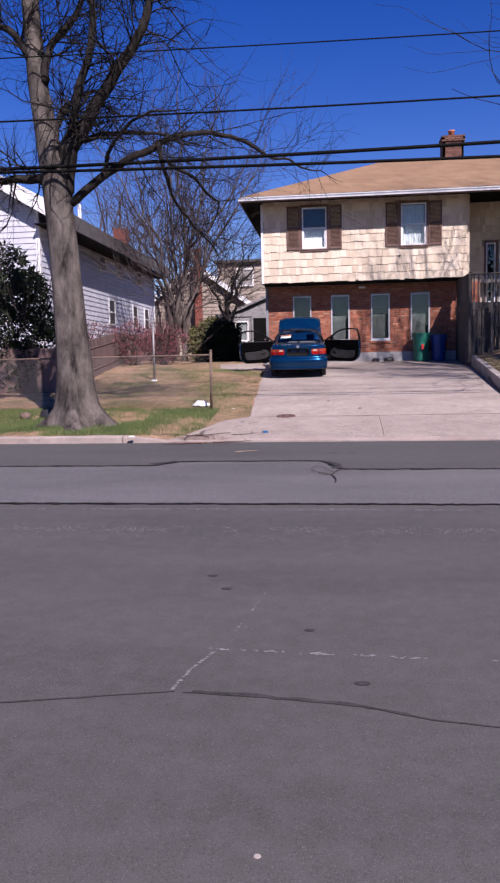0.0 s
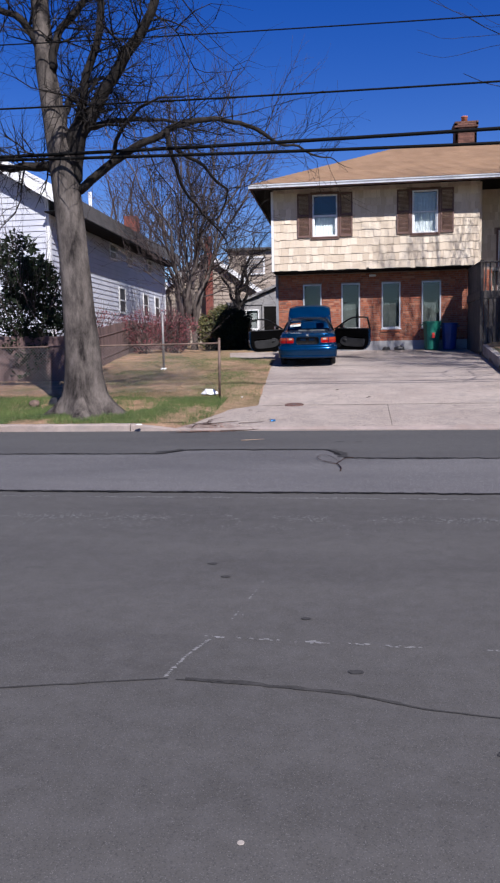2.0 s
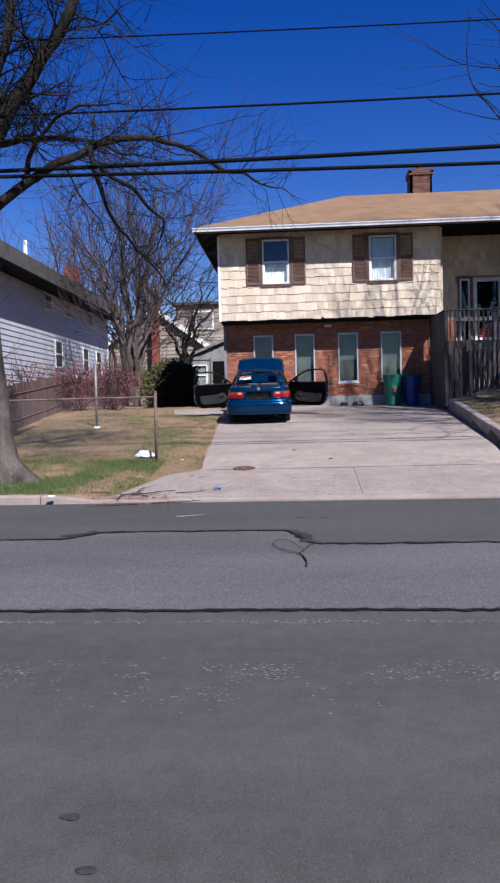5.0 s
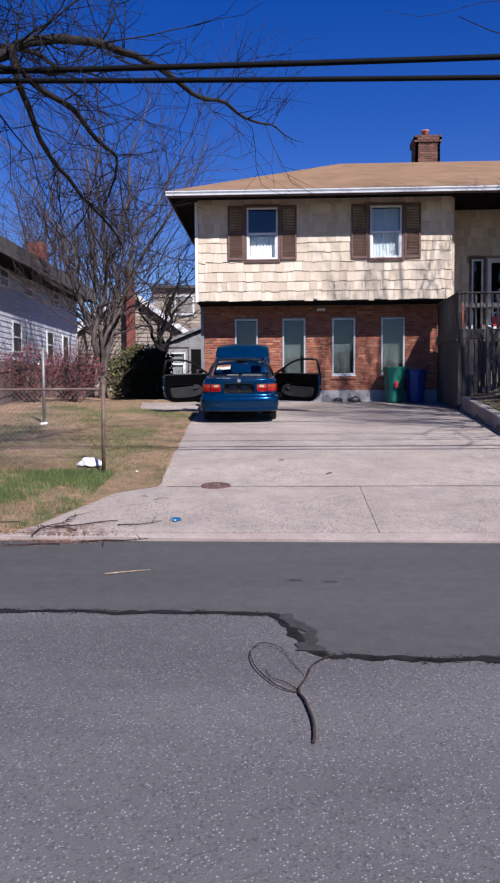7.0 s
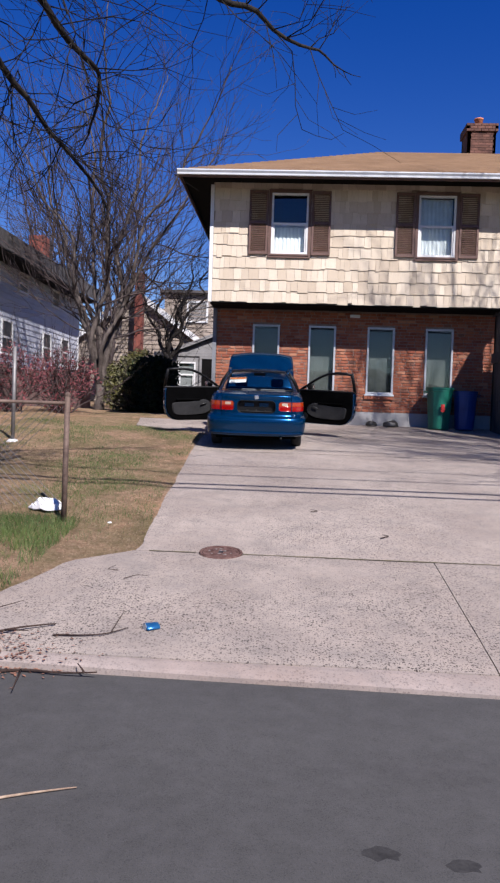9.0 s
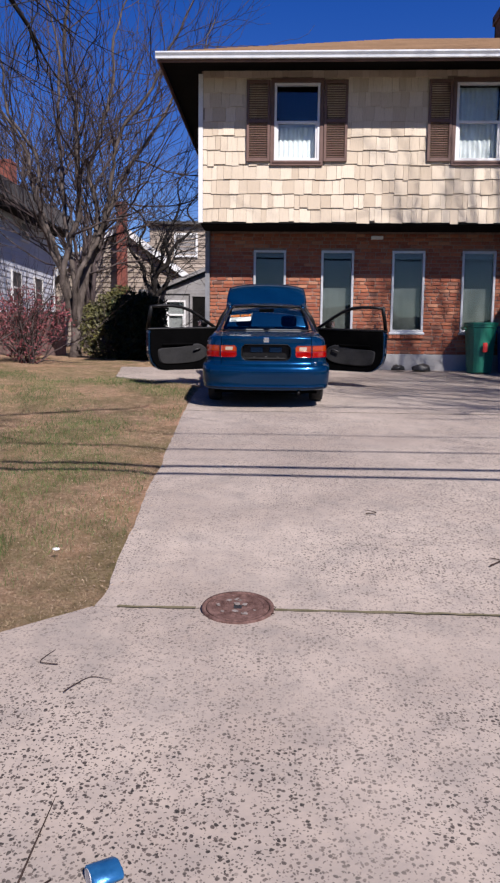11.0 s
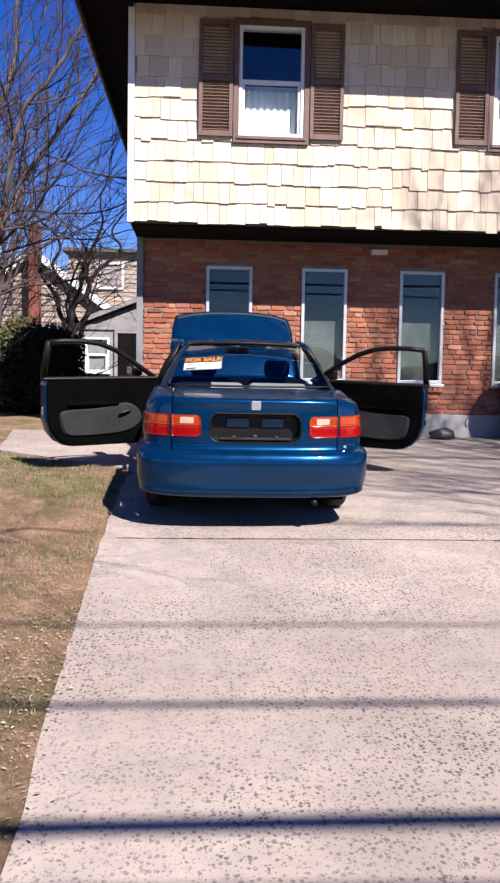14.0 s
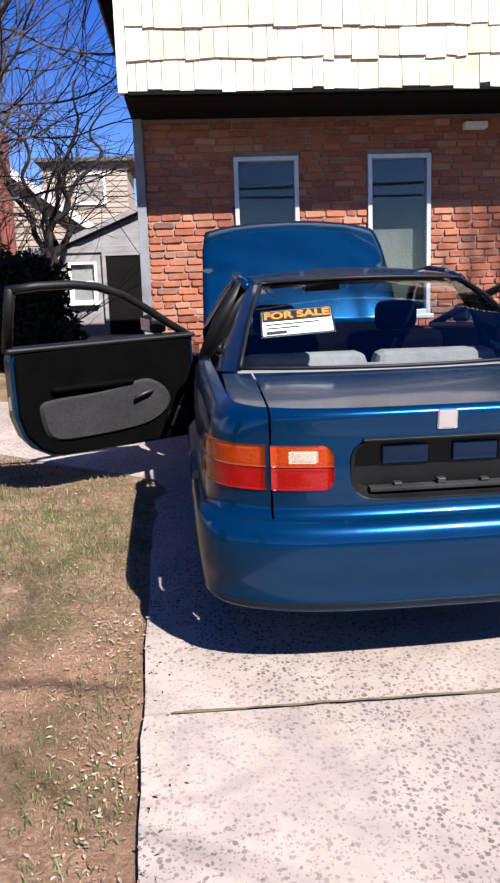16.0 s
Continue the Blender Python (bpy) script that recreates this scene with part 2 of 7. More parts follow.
M_LINE = surf("worn_road_paint", (0.10, 0.098, 0.096), (0.22, 0.215, 0.21), 14, 60, 0.85, relief=0.2, stretch=(0.6, 2, 1))
M_DRIVE = concrete("driveway_concrete", (0.262, 0.216, 0.184), (0.368, 0.312, 0.266), 0.8)
M_APRON = concrete("apron_concrete", (0.272, 0.224, 0.19), (0.358, 0.303, 0.258), 1.0)
M_KERB = concrete("kerb_concrete", (0.25, 0.195, 0.165), (0.36, 0.30, 0.265), 0.35)
M_BASE = surf("foundation_concrete", (0.26, 0.25, 0.245), (0.37, 0.365, 0.35), 2, 40, 0.9)
M_RET = surf("retaining_wall_concrete", (0.20, 0.17, 0.145), (0.36, 0.32, 0.28), 2, 30, 0.9, relief=0.5)
M_EARTH = earth("winter_lawn")
M_BRICK = brick_mat("red_brick")
M_MORTAR = surf("mortar", (0.17, 0.115, 0.09), (0.29, 0.215, 0.175), 8, 90, 0.95)
M_CHIMNEY = surf("dark_chimney_brick", (0.07, 0.032, 0.024), (0.16, 0.075, 0.052), 5, 40, 0.95, relief=0.5, random=0.7)
M_SHINGLE = shingle_mat("cream_shingle", (0.47, 0.385, 0.285), (0.64, 0.555, 0.435), (70, 70, 4))
M_SHEATH = surf("sheathing", (0.24, 0.19, 0.14), (0.32, 0.26, 0.20), 3, 40, 0.9)
M_ROOF = surf("tan_roof_shingle", (0.175, 0.105, 0.058), (0.26, 0.162, 0.094), 1.2, 45, 0.95, relief=0.8, stretch=(1, 1, 2))
# Near-black base colour: the deep shade under eaves and overhang is put into it.
M_SOFFIT = surf("shade_black_soffit", (0.002, 0.0018, 0.0016), (0.0045, 0.004, 0.0037), 3, 30, 0.8, spec=0.1)
M_WHITE = surf("white_paint", (0.58, 0.58, 0.575), (0.68, 0.68, 0.67), 4, 50, 0.5, relief=0.05)
M_GUTTER = surf("white_gutter", (0.50, 0.53, 0.56), (0.64, 0.66, 0.68), 4, 50, 0.4, relief=0.05)
M_BROWN = surf("brown_shutter_paint", (0.085, 0.045, 0.033), (0.14, 0.075, 0.058), 4, 60, 0.6)
M_CRUST = surf("cement_crust", (0.10, 0.08, 0.07), (0.24, 0.205, 0.185), 30, 120, 0.95, relief=0.6)
M_ALU = surf("aluminium_frame", (0.42, 0.43, 0.44), (0.54, 0.55, 0.56), 5, 60, 0.4, 0.3, relief=0.05)
M_GLASS = glass_mat("window_glass")
M_CURTAIN = surf("white_curtain", (0.62, 0.62, 0.62), (0.80, 0.80, 0.80), 5, 40, 0.9)
M_BLIND = surf("grey_blind", (0.05, 0.054, 0.05), (0.09, 0.095, 0.088), 5, 40, 0.9)
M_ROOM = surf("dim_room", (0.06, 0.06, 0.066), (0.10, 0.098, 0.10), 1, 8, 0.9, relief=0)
M_REDCHIM = surf("deep_red_brick", (0.11, 0.03, 0.022), (0.21, 0.065, 0.046), 6, 30, 0.95, relief=0.6)
# Weathered grey wood, darkened further to hold the dappled tree shade.
M_DECK = surf("weathered_shaded_deck_wood", (0.03, 0.026, 0.023), (0.11, 0.096, 0.085), 2.5, 14, 0.9, relief=0.6, stretch=(6, 6, 1), random=0.5)
M_SIDING = surf("pale_blue_vinyl_siding", (0.39, 0.40, 0.45), (0.49, 0.50, 0.54), 1, 30, 0.55, relief=0.05)
M_DARKROOF = surf("dark_roof_shingle", (0.05, 0.047, 0.046), (0.11, 0.10, 0.095), 2, 40, 0.95, relief=0.6)
M_TAN = shingle_mat("tan_siding", (0.235, 0.19, 0.152), (0.335, 0.282, 0.232), (2, 2, 12))
M_GREYWOOD = surf("grey_shed_wood", (0.15, 0.145, 0.143), (0.26, 0.252, 0.25), 1.5, 20, 0.9, stretch=(1, 1, 3))
M_BARK = bark("grey_bark", (0.014, 0.011, 0.010), (0.165, 0.14, 0.122), 3.5)
# Darker than trunk bark: the silhouette shade of the limbs is in the colour.
M_LIMB = bark("silhouette_limb_bark", (0.009, 0.0075, 0.007), (0.036, 0.030, 0.026), 5)
M_BARK2 = bark("brown_bark", (0.05, 0.04, 0.034), (0.165, 0.135, 0.12))
M_TWIG = bark("twig_bark", (0.05, 0.037, 0.035), (0.10, 0.078, 0.075), 3)
M_STICK = bark("dead_stick", (0.035, 0.022, 0.018), (0.08, 0.052, 0.042), 10)
M_REDLEAF = surf("dark_red_leaf", (0.085, 0.014, 0.019), (0.17, 0.042, 0.046), 3, 30, 0.7, random=0.8, relief=0)
M_EVERGREEN = surf("evergreen_leaf", (0.005, 0.010, 0.004), (0.019, 0.029, 0.010), 2, 30, 0.7, random=0.9, relief=0, spec=0.2)
M_OLIVE = surf("olive_leaf", (0.03, 0.035, 0.008), (0.11, 0.10, 0.025), 2, 30, 0.6, random=0.8, relief=0)
M_GRASS = surf("grass_blade", (0.034, 0.064, 0.012), (0.10, 0.138, 0.034), 1.2, 20, 0.7, random=0.7, relief=0)
M_STRAW = surf("dry_grass_blade", (0.18, 0.125, 0.07), (0.33, 0.25, 0.155), 1.2, 20, 0.8, random=0.7, relief=0)
M_BROWNFENCE = surf("brown_fence_board", (0.075, 0.045, 0.04), (0.15, 0.095, 0.085), 2, 20, 0.9, stretch=(3, 3, 1), random=0.4)
M_RUST = surf("rusty_steel", (0.07, 0.045, 0.035), (0.2, 0.14, 0.11), 6, 60, 0.75, 0.4)
M_LINK = surf("galvanised_wire", (0.16, 0.15, 0.145), (0.27, 0.26, 0.25), 6, 60, 0.6, 0.6)
M_IRON = surf("rusty_cast_iron", (0.05, 0.024, 0.02), (0.17, 0.10, 0.085), 22, 120, 0.92, 0.1, relief=0.9, spec=0.2)
M_CABLE = surf("black_cable", (0.002, 0.002, 0.0022), (0.005, 0.005, 0.005), 3, 30, 0.8, spec=0.1)
M_GREENBIN = surf("green_plastic", (0.004, 0.10, 0.065), (0.01, 0.15, 0.10), 3, 50, 0.45)
M_BLUEBIN = surf("blue_plastic", (0.008, 0.03, 0.15), (0.012, 0.05, 0.22), 3, 50, 0.45)
M_BLACK = surf("black_plastic", (0.012, 0.012, 0.013), (0.028, 0.028, 0.028), 5, 80, 0.5)
M_REDSIGN = surf("red_plastic", (0.40, 0.015, 0.015), (0.5, 0.03, 0.025), 5, 50, 0.5)
M_CLAY = surf("clay_pot", (0.5, 0.16, 0.07), (0.6, 0.22, 0.11), 5, 50, 0.8)
M_BAG = surf("white_plastic_bag", (0.66, 0.66, 0.66), (0.82, 0.82, 0.83), 6, 40, 0.45, relief=0.4)
# Mid-grey post; the shade on its face is mixed into this colour.
M_GREYPOST = surf("shaded_grey_post", (0.13, 0.135, 0.145), (0.2, 0.205, 0.215), 3, 40, 0.7)
M_MOSS = surf("joint_moss", (0.07, 0.062, 0.028), (0.15, 0.125, 0.072), 6, 50, 0.95, relief=0.6)

# ---- shapes ----
def quad_box(bm, x0, y0, z0, x1, y1, z1):
    v = [bm.verts.new((x, y, z)) for x in (x0, x1) for y in (y0, y1) for z in (z0, z1)]
    for a, b, c, d in ((0, 1, 3, 2), (4, 6, 7, 5), (0, 4, 5, 1), (2, 3, 7, 6), (0, 2, 6, 4), (1, 5, 7, 3)):
        bm.faces.new((v[a], v[b], v[c], v[d]))
    return v


def boxes(*rows, bevel=0.0):
    bm = bmesh.new()
    for r in rows:
        quad_box(bm, *r)
    if bevel:
        bmesh.ops.bevel(bm, geom=bm.edges[:], offset=bevel, segments=2, affect="EDGES", profile=0.5)
    bmesh.ops.recalc_face_normals(bm, faces=bm.faces)
    return bm


def mesh_of(name, bm, material, smooth=False):
    me = bpy.data.meshes.new(name)
    bm.to_mesh(me)
    bm.free()
    me.materials.append(material)
    if smooth:
        me.shade_smooth()
    return me


def part(name, bm, material, parent=None, label="", smooth=False):
    """Links a bmesh as one mesh object, under a thing or a part."""
    ob = new(name, mesh_of(name, bm, material, smooth))
    ob.parent = parent
    if label:
        ob["label"] = label
    return ob


def lists(name, verts, faces, material, parent=None, smooth=False):
    me = bpy.data.meshes.new(name)
    me.from_pydata(verts, [], faces)
    me.materials.append(material)
    if smooth:
        me.shade_smooth()
    ob = new(name, me)
    ob.parent = parent
    return ob


def empty(name, label, category, m=None, group="", kind=""):
    ob = new(name)
    if m is not None:
        ob.matrix_world = m
    return tagged(ob, label, category, group, kind)


def tube(verts, faces, pts, radii, sides=6):
    """Adds a tapered tube along a line of points."""
    base = len(verts)
    pts = [Vector(p) for p in pts]
    for i, p in enumerate(pts):
        d = (pts[min(i + 1, len(pts) - 1)] - pts[max(i - 1, 0)]).normalized()
        a = d.orthogonal().normalized() if i == 0 else (a - d * a.dot(d)).normalized()
        b = d.cross(a)
        for k in range(sides):
            t = 2 * math.pi * k / sides
            verts.append(tuple(p + (a * math.cos(t) + b * math.sin(t)) * radii[i]))
    for i in range(len(pts) - 1):
        for k in range(sides):
            q, r = base + i * sides + k, base + i * sides + (k + 1) % sides
            faces.append((q, r, r + sides, q + sides))
    faces.append(tuple(base + k for k in range(sides))[::-1])
    faces.append(tuple(base + (len(pts) - 1) * sides + k for k in range(sides)))


def rod(name, pts, radius, material, parent=None, sides=8, label=""):
    v, f = [], []
    tube(v, f, pts, [radius] * len(pts) if isinstance(radius, (int, float)) else radius, sides)
    ob = lists(name, v, f, material, parent, True)
    if label:
        ob["label"] = label
    return ob


def lathe(profile, n=24):
    """A body of revolution about z from (radius, height) rows."""
    bm = bmesh.new()
    rings = [[bm.verts.new((r * math.cos(2 * math.pi * k / n), r * math.sin(2 * math.pi * k / n), z)) for k in range(n)] for r, z in profile]
    for a, b in zip(rings, rings[1:]):
        for k in range(n):
            bm.faces.new((a[k], a[(k + 1) % n], b[(k + 1) % n], b[k]))
    bm.faces.new(rings[0][::-1])
    bm.faces.new(rings[-1])
    return bm


def wall_cells(bm, x0, x1, z0, z1, y0, y1, holes):
    """A wall along x with rectangular openings (x0, x1, z0, z1) through it."""
    xs = sorted({x0, x1, *(h[0] for h in holes), *(h[1] for h in holes)})
    zs = sorted({z0, z1, *(h[2] for h in holes), *(h[3] for h in holes)})
    for a, b in zip(xs, xs[1:]):
        for c, d in zip(zs, zs[1:]):
            if not any(h[0] < (a + b) / 2 < h[1] and h[2] < (c + d) / 2 < h[3] for h in holes):
                quad_box(bm, a, y0, c, b, y1, d)
    bmesh.ops.remove_doubles(bm, verts=bm.verts, dist=1e-5)


# ---- ground ----
def rise(y):
    """Height of the driveway along its length."""
    return float(np.interp(y, (-90, 14.0, 14.25, 16.7, 18.3, 22.9, 24.6, 28.5, 33, 60, 400), (0, 0.03, 0.085, 0.283, 0.516, 0.95, 1.1, 1.40, 1.5, 2.0, 2.0)))


def kerb_y(x):
    return 13.99 - 0.03 * x


def left_edge(y):
    wob = 0.025 * noise.noise((0, y * 1.3, 3)) + 0.012 * noise.noise((5, y * 6, 1))
    return float(np.interp(y, (13.9, 14.5, 16.2, 16.7, 20.3, 22.6, 22.8, 23.2, 25.4, 26.6, 28.6), (-3.2, -2.85, -2.35, -1.80, -1.97, -2.10, -2.10, -2.12, -2.17, -3.9, -4.2))) + wob


def right_edge(y):
    return float(np.interp(y, (13.9, 14.6, 16.8, 17.4, 25.5, 28.6), (5.0, 4.7, 4.0, 3.96, 4.5, 4.6)))


def lawn(x, y):
    if y < kerb_y(x) + 0.16:
        return -0.08
    z = rise(y) + 0.02 + 0.05 * noise.noise((x * 0.6, y * 0.6, 0)) + 0.02 * noise.noise((x * 3, y * 3, 2))
    if y < 16.5:
        z = max(z, 0.115 + 0.02 * noise.noise((x, y, 7)))
    if x > right_edge(y) + 0.1 and y > 17.45:
        top = float(np.interp(y, (17.4, 25.5, 60), (0.66, 1.48, 2.3)))
        z = top + 0.55 * min(1, max(0, (x - 4.4) / 2.6)) * min(1, (y - 17.3) / 7) + 0.03 * noise.noise((x, y, 5))
    inside = min(x - left_edge(y), right_edge(y) - x)
    if y < 28.6 and inside > -0.6:
        z += float(np.interp(inside, (-0.6, -0.12, 0.1, 0.3), (0, -0.035, -0.05, -0.09))) if x < 3.6 or y < 17.3 else (-0.09 if inside > 0.03 else 0)
    if x < -6 and y > 16:
        z += 0.02 * min(10, -6 - x)
    return z


def make_ground():
    near_x, near_y = np.arange(-14, 9.01, 0.14), np.arange(13.6, 30.01, 0.14)
    xs = [-700, -300, -120, -60, -35, -24, -18, *near_x, 11, 14, 20, 30, 60, 120, 300, 700]
    ys = [-300, -100, -40, -15, -5, 4, 10, 13, *near_y, 31, 32.5, 34, 37, 41, 46, 52, 60, 80, 130, 300, 900]
    verts = [(x, y, lawn(x, y) if y > 13 else -0.08) for y in ys for x in xs]
    n = len(xs)
    faces = [(j * n + i, j * n + i + 1, (j + 1) * n + i + 1, (j + 1) * n + i) for j in range(len(ys) - 1) for i in range(n - 1)]
    ob = lists("ground", verts, faces, M_EARTH, None, True)
    return tagged(ob, "patchy winter lawn of bare soil, straw and green grass", "ground", kind="structure")


ground = make_ground()


def sheet(name, pts_low, pts_high, z, material, thick=0.0):
    """A flat strip between two edge lines of (x, y) points."""
    v = [(x, y, z) for x, y in pts_low] + [(x, y, z) for x, y in pts_high]
    n = len(pts_low)
    f = [(i, i + 1, n + i + 1, n + i) for i in range(n - 1)]
    return lists(name, v, f, material)


far_x = [-400, -100, -40, -15, *np.arange(-8, 8.1, 0.25), 15, 40, 100, 400]
road = sheet("road", [(x, -12.0) for x in far_x], [(x, kerb_y(x) + 0.02) for x in far_x], 0.0, M_ROAD)
tagged(road, "grey asphalt street with cracks, seams and worn paint", "road", kind="structure")


def seam_y(x):
    """The far edge of the old asphalt, with its two steps."""
    w = 0.035 * noise.noise((x * 2.1, 0, 0)) + 0.02 * noise.noise((x * 9, 3, 0))
    a = 10.93 + 0.45 * (0.5 + 0.5 * math.tanh((x + 2.45) * 7))
    return a - 0.88 * (0.5 + 0.5 * math.tanh((x + 0.02) * 11)) + w - 0.02 * max(-8, min(8, x))


def near_seam_y(x):
    return 8.02 - 0.02 * x + 0.03 * noise.noise((x * 1.2, 4, 0)) + 0.015 * noise.noise((x * 8, 2, 0))


fine_x = [-400, -100, -40, -15, *np.arange(-8, 8.01, 0.06), 15, 40, 100, 400]
tagged(sheet("road_strip", [(x, near_seam_y(x)) for x in fine_x], [(x, seam_y(x)) for x in fine_x], 0.004, M_OLD),
       "paler strip of coarse old asphalt between tar seams", "road", kind="structure")
tagged(sheet("road_strip", [(x, seam_y(x) + 0.002) for x in fine_x], [(x, kerb_y(x) + 0.015) for x in fine_x], 0.005, M_PATCH),
       "smooth dark asphalt trench patch along the kerb", "road", kind="structure")


def ribbon(name, line, width, z, material, label, seed=0):
    """A band of ragged width along (x, y) points."""
    pts = []
    for (xa, ya), (xb, yb) in zip(line, line[1:]):
        n = max(1, int(math.hypot(xb - xa, yb - ya) / 0.04))
        pts += [(xa + (xb - xa) * i / n, ya + (yb - ya) * i / n) for i in range(n)]
    pts.append(line[-1])
    v = []
    for i, (x, y) in enumerate(pts):
        (xa, ya), (xb, yb) = pts[max(0, i - 1)], pts[min(len(pts) - 1, i + 1)]
        nx, ny = -(yb - ya), xb - xa
        ln = math.hypot(nx, ny) or 1
        k = width * (0.35 + 0.9 * abs(noise.noise((x * 4 + seed, y * 4, 1))) + 0.5 * abs(noise.noise((x * 17 + seed, y * 17, 5))))
        j = 0.35 * width * noise.noise((x * 9, y * 9 + seed, 2)) + 0.2 * width * noise.noise((x * 31, y * 31, seed))
        v += [(x + nx / ln * (j - k / 2), y + ny / ln * (j - k / 2), z), (x + nx / ln * (j + k / 2), y + ny / ln * (j + k / 2), z)]
    f = [(2 * i, 2 * i + 2, 2 * i + 3, 2 * i + 1) for i in range(len(pts) - 1)]
    return tagged(lists(name, v, f, material), label, "road seam", kind="structure")


def flecks(name, line, width, z, material, label, seed, per_metre, size):
    """What is left of a painted line: many small ragged flecks in clusters."""
    rng = random.Random(seed)
    v, f = [], []
    for (xa, ya), (xb, yb) in zip(line, line[1:]):
        ln = math.hypot(xb - xa, yb - ya)
        for _ in range(int(ln * per_metre)):
            s = rng.random()
            x, y = xa + (xb - xa) * s, ya + (yb - ya) * s + rng.gauss(0, width / 2)
            if noise.noise((x * 2.3 + seed, y * 3, 1)) + 0.5 * noise.noise((x * 11, y * 11, seed)) < -0.05:
                continue
            r = size * rng.uniform(0.3, 1.2)
            base, m = len(v), 6
            for q in range(m):
                a = 2 * math.pi * q / m + rng.random()* 0.5
                k = r * rng.uniform(0.5, 1.2)
                v.append((x + 1.5 * k * math.cos(a), y + 0.8 * k * math.sin(a), z + len(f) * 2e-7))
            f.append(tuple(range(base, base + m)))
    return tagged(lists(name, v, f, material), label, "road marking", kind="structure")


xs_seam = list(np.arange(-8, 8.01, 0.06))
ribbon("tar_seam", [(x, seam_y(x)) for x in xs_seam], 0.11, 0.010, M_TAR, "black ragged tar seam in the asphalt", 1)
ribbon("tar_seam", [(x, near_seam_y(x)) for x in xs_seam], 0.085, 0.010, M_TAR, "black tar seam in the asphalt", 2)
flecks("tar_seam", [(x, near_seam_y(x)) for x in xs_seam[::8]], 0.06, 0.0104, M_TAR, "ragged edge of a tar seam", 53, 420, 0.007)
flecks("tar_seam", [(x, seam_y(x)) for x in xs_seam[40:180:2]], 0.07, 0.0104, M_TAR, "crumbled edge of a tar seam", 54, 700, 0.007)
ribbon("tar_seam", [(-0.08, 11.36), (0.0, 11.14), (0.07, 10.92), (0.04, 10.6)], 0.17, 0.012, M_SMEAR, "wide smear of tar at the step of the seam", 3)
ribbon("tar_seam", [(-2.7, 11.17), (-2.45, 11.35), (-2.4, 11.5)], 0.16, 0.012, M_SMEAR, "wide smear of tar at the step of the seam", 4)
ribbon("crack", [(-8, 3.2), (-3, 3.3), (-1.5, 3.38), (-0.74, 3.54)], 0.014, 0.004, M_CRACK, "dark crack in the street", 5)
ribbon("crack", [(-0.7, 3.53), (-0.3, 3.5), (0.1, 3.44), (0.4, 3.33), (0.75, 3.27), (2.5, 3.2), (8, 3.1)], 0.016, 0.004, M_CRACK, "dark crack in the street", 6)
ribbon("crack", [(-0.66, 3.54), (-0.35, 3.52), (0.05, 3.46), (0.3, 3.37)], 0.038, 0.0036, M_CRACK, "dark worn band beside a street crack", 16)
flecks("road_line", [(-0.56, 4.3), (-0.5, 4.7), (-0.44, 5.1)], 0.010, 0.003, M_LINE, "flaked pale crack filler", 7, 60, 0.006)
flecks("road_line", [(-0.76, 3.55), (-0.71, 3.8), (-0.62, 4.05), (-0.5, 4.4)], 0.015, 0.003, M_LINE, "flaked pale crack filler", 8, 160, 0.008)
flecks("road_line", [(-1.1, 4.09), (0.5, 3.98), (3.0, 3.85)], 0.016, 0.003, M_LINE, "row of worn white paint flecks", 9, 90, 0.011)
flecks("road_line", [(-8, 6.98), (8, 6.65)], 0.16, 0.003, M_LINE, "almost worn off white road line", 10, 420, 0.008)
flecks("road_line", [(-8, 6.7), (8, 6.35)], 0.16, 0.003, M_LINE, "almost worn off white road line", 11, 120, 0.007)
flecks("road_line", [(-8, 7.92), (8, 7.58)], 0.05, 0.003, M_LINE, "faint worn white road line", 12, 260, 0.008)

# kerb along the lawn
def make_kerb(x0, x1, n, drop_at=None):
    prof = ((0.0, -0.05), (0.015, 0.11), (0.04, 0.135), (0.16, 0.14), (0.165, -0.05))
    v, f = [], []
    for i in range(n + 1):
        x = x0 + (x1 - x0) * i / n
        s = 1.0 if drop_at is None else float(np.interp(abs(x - drop_at[0]), (0, drop_at[1]), (0.25, 1)))
        for dy, z in prof:
            w = 0.012 * noise.noise((x * 4, dy * 20, z * 20))
            v.append((x, kerb_y(x) + dy + w, (z + w) * s if z > 0 else z))
    k = len(prof)
    for i in range(n):
        for j in range(k - 1):
            f.append((i * k + j, (i + 1) * k + j, (i + 1) * k + j + 1, i * k + j + 1))
    f.append(tuple(range(k))[::-1])
    f.append(tuple(n * k + j for j in range(k)))
    return v, f


kerb = empty("kerb", "pale worn concrete kerb along the street", "kerb", kind="structure")
for a, b, d in ((-3.95, -3.0, (-3.0, 0.9)), (-6.9, -3.97, None), (-9.9, -6.92, None), (-12.9, -9.92, None), (-30, -12.92, None), (-120, -30.02, None), (4.95, 5.9, (4.95, 0.9)), (5.92, 9.0, None), (9.02, 120, None)):
    v, f = make_kerb(a, b, 24, d)
    lists("kerb_stone", v, f, M_KERB, kerb)


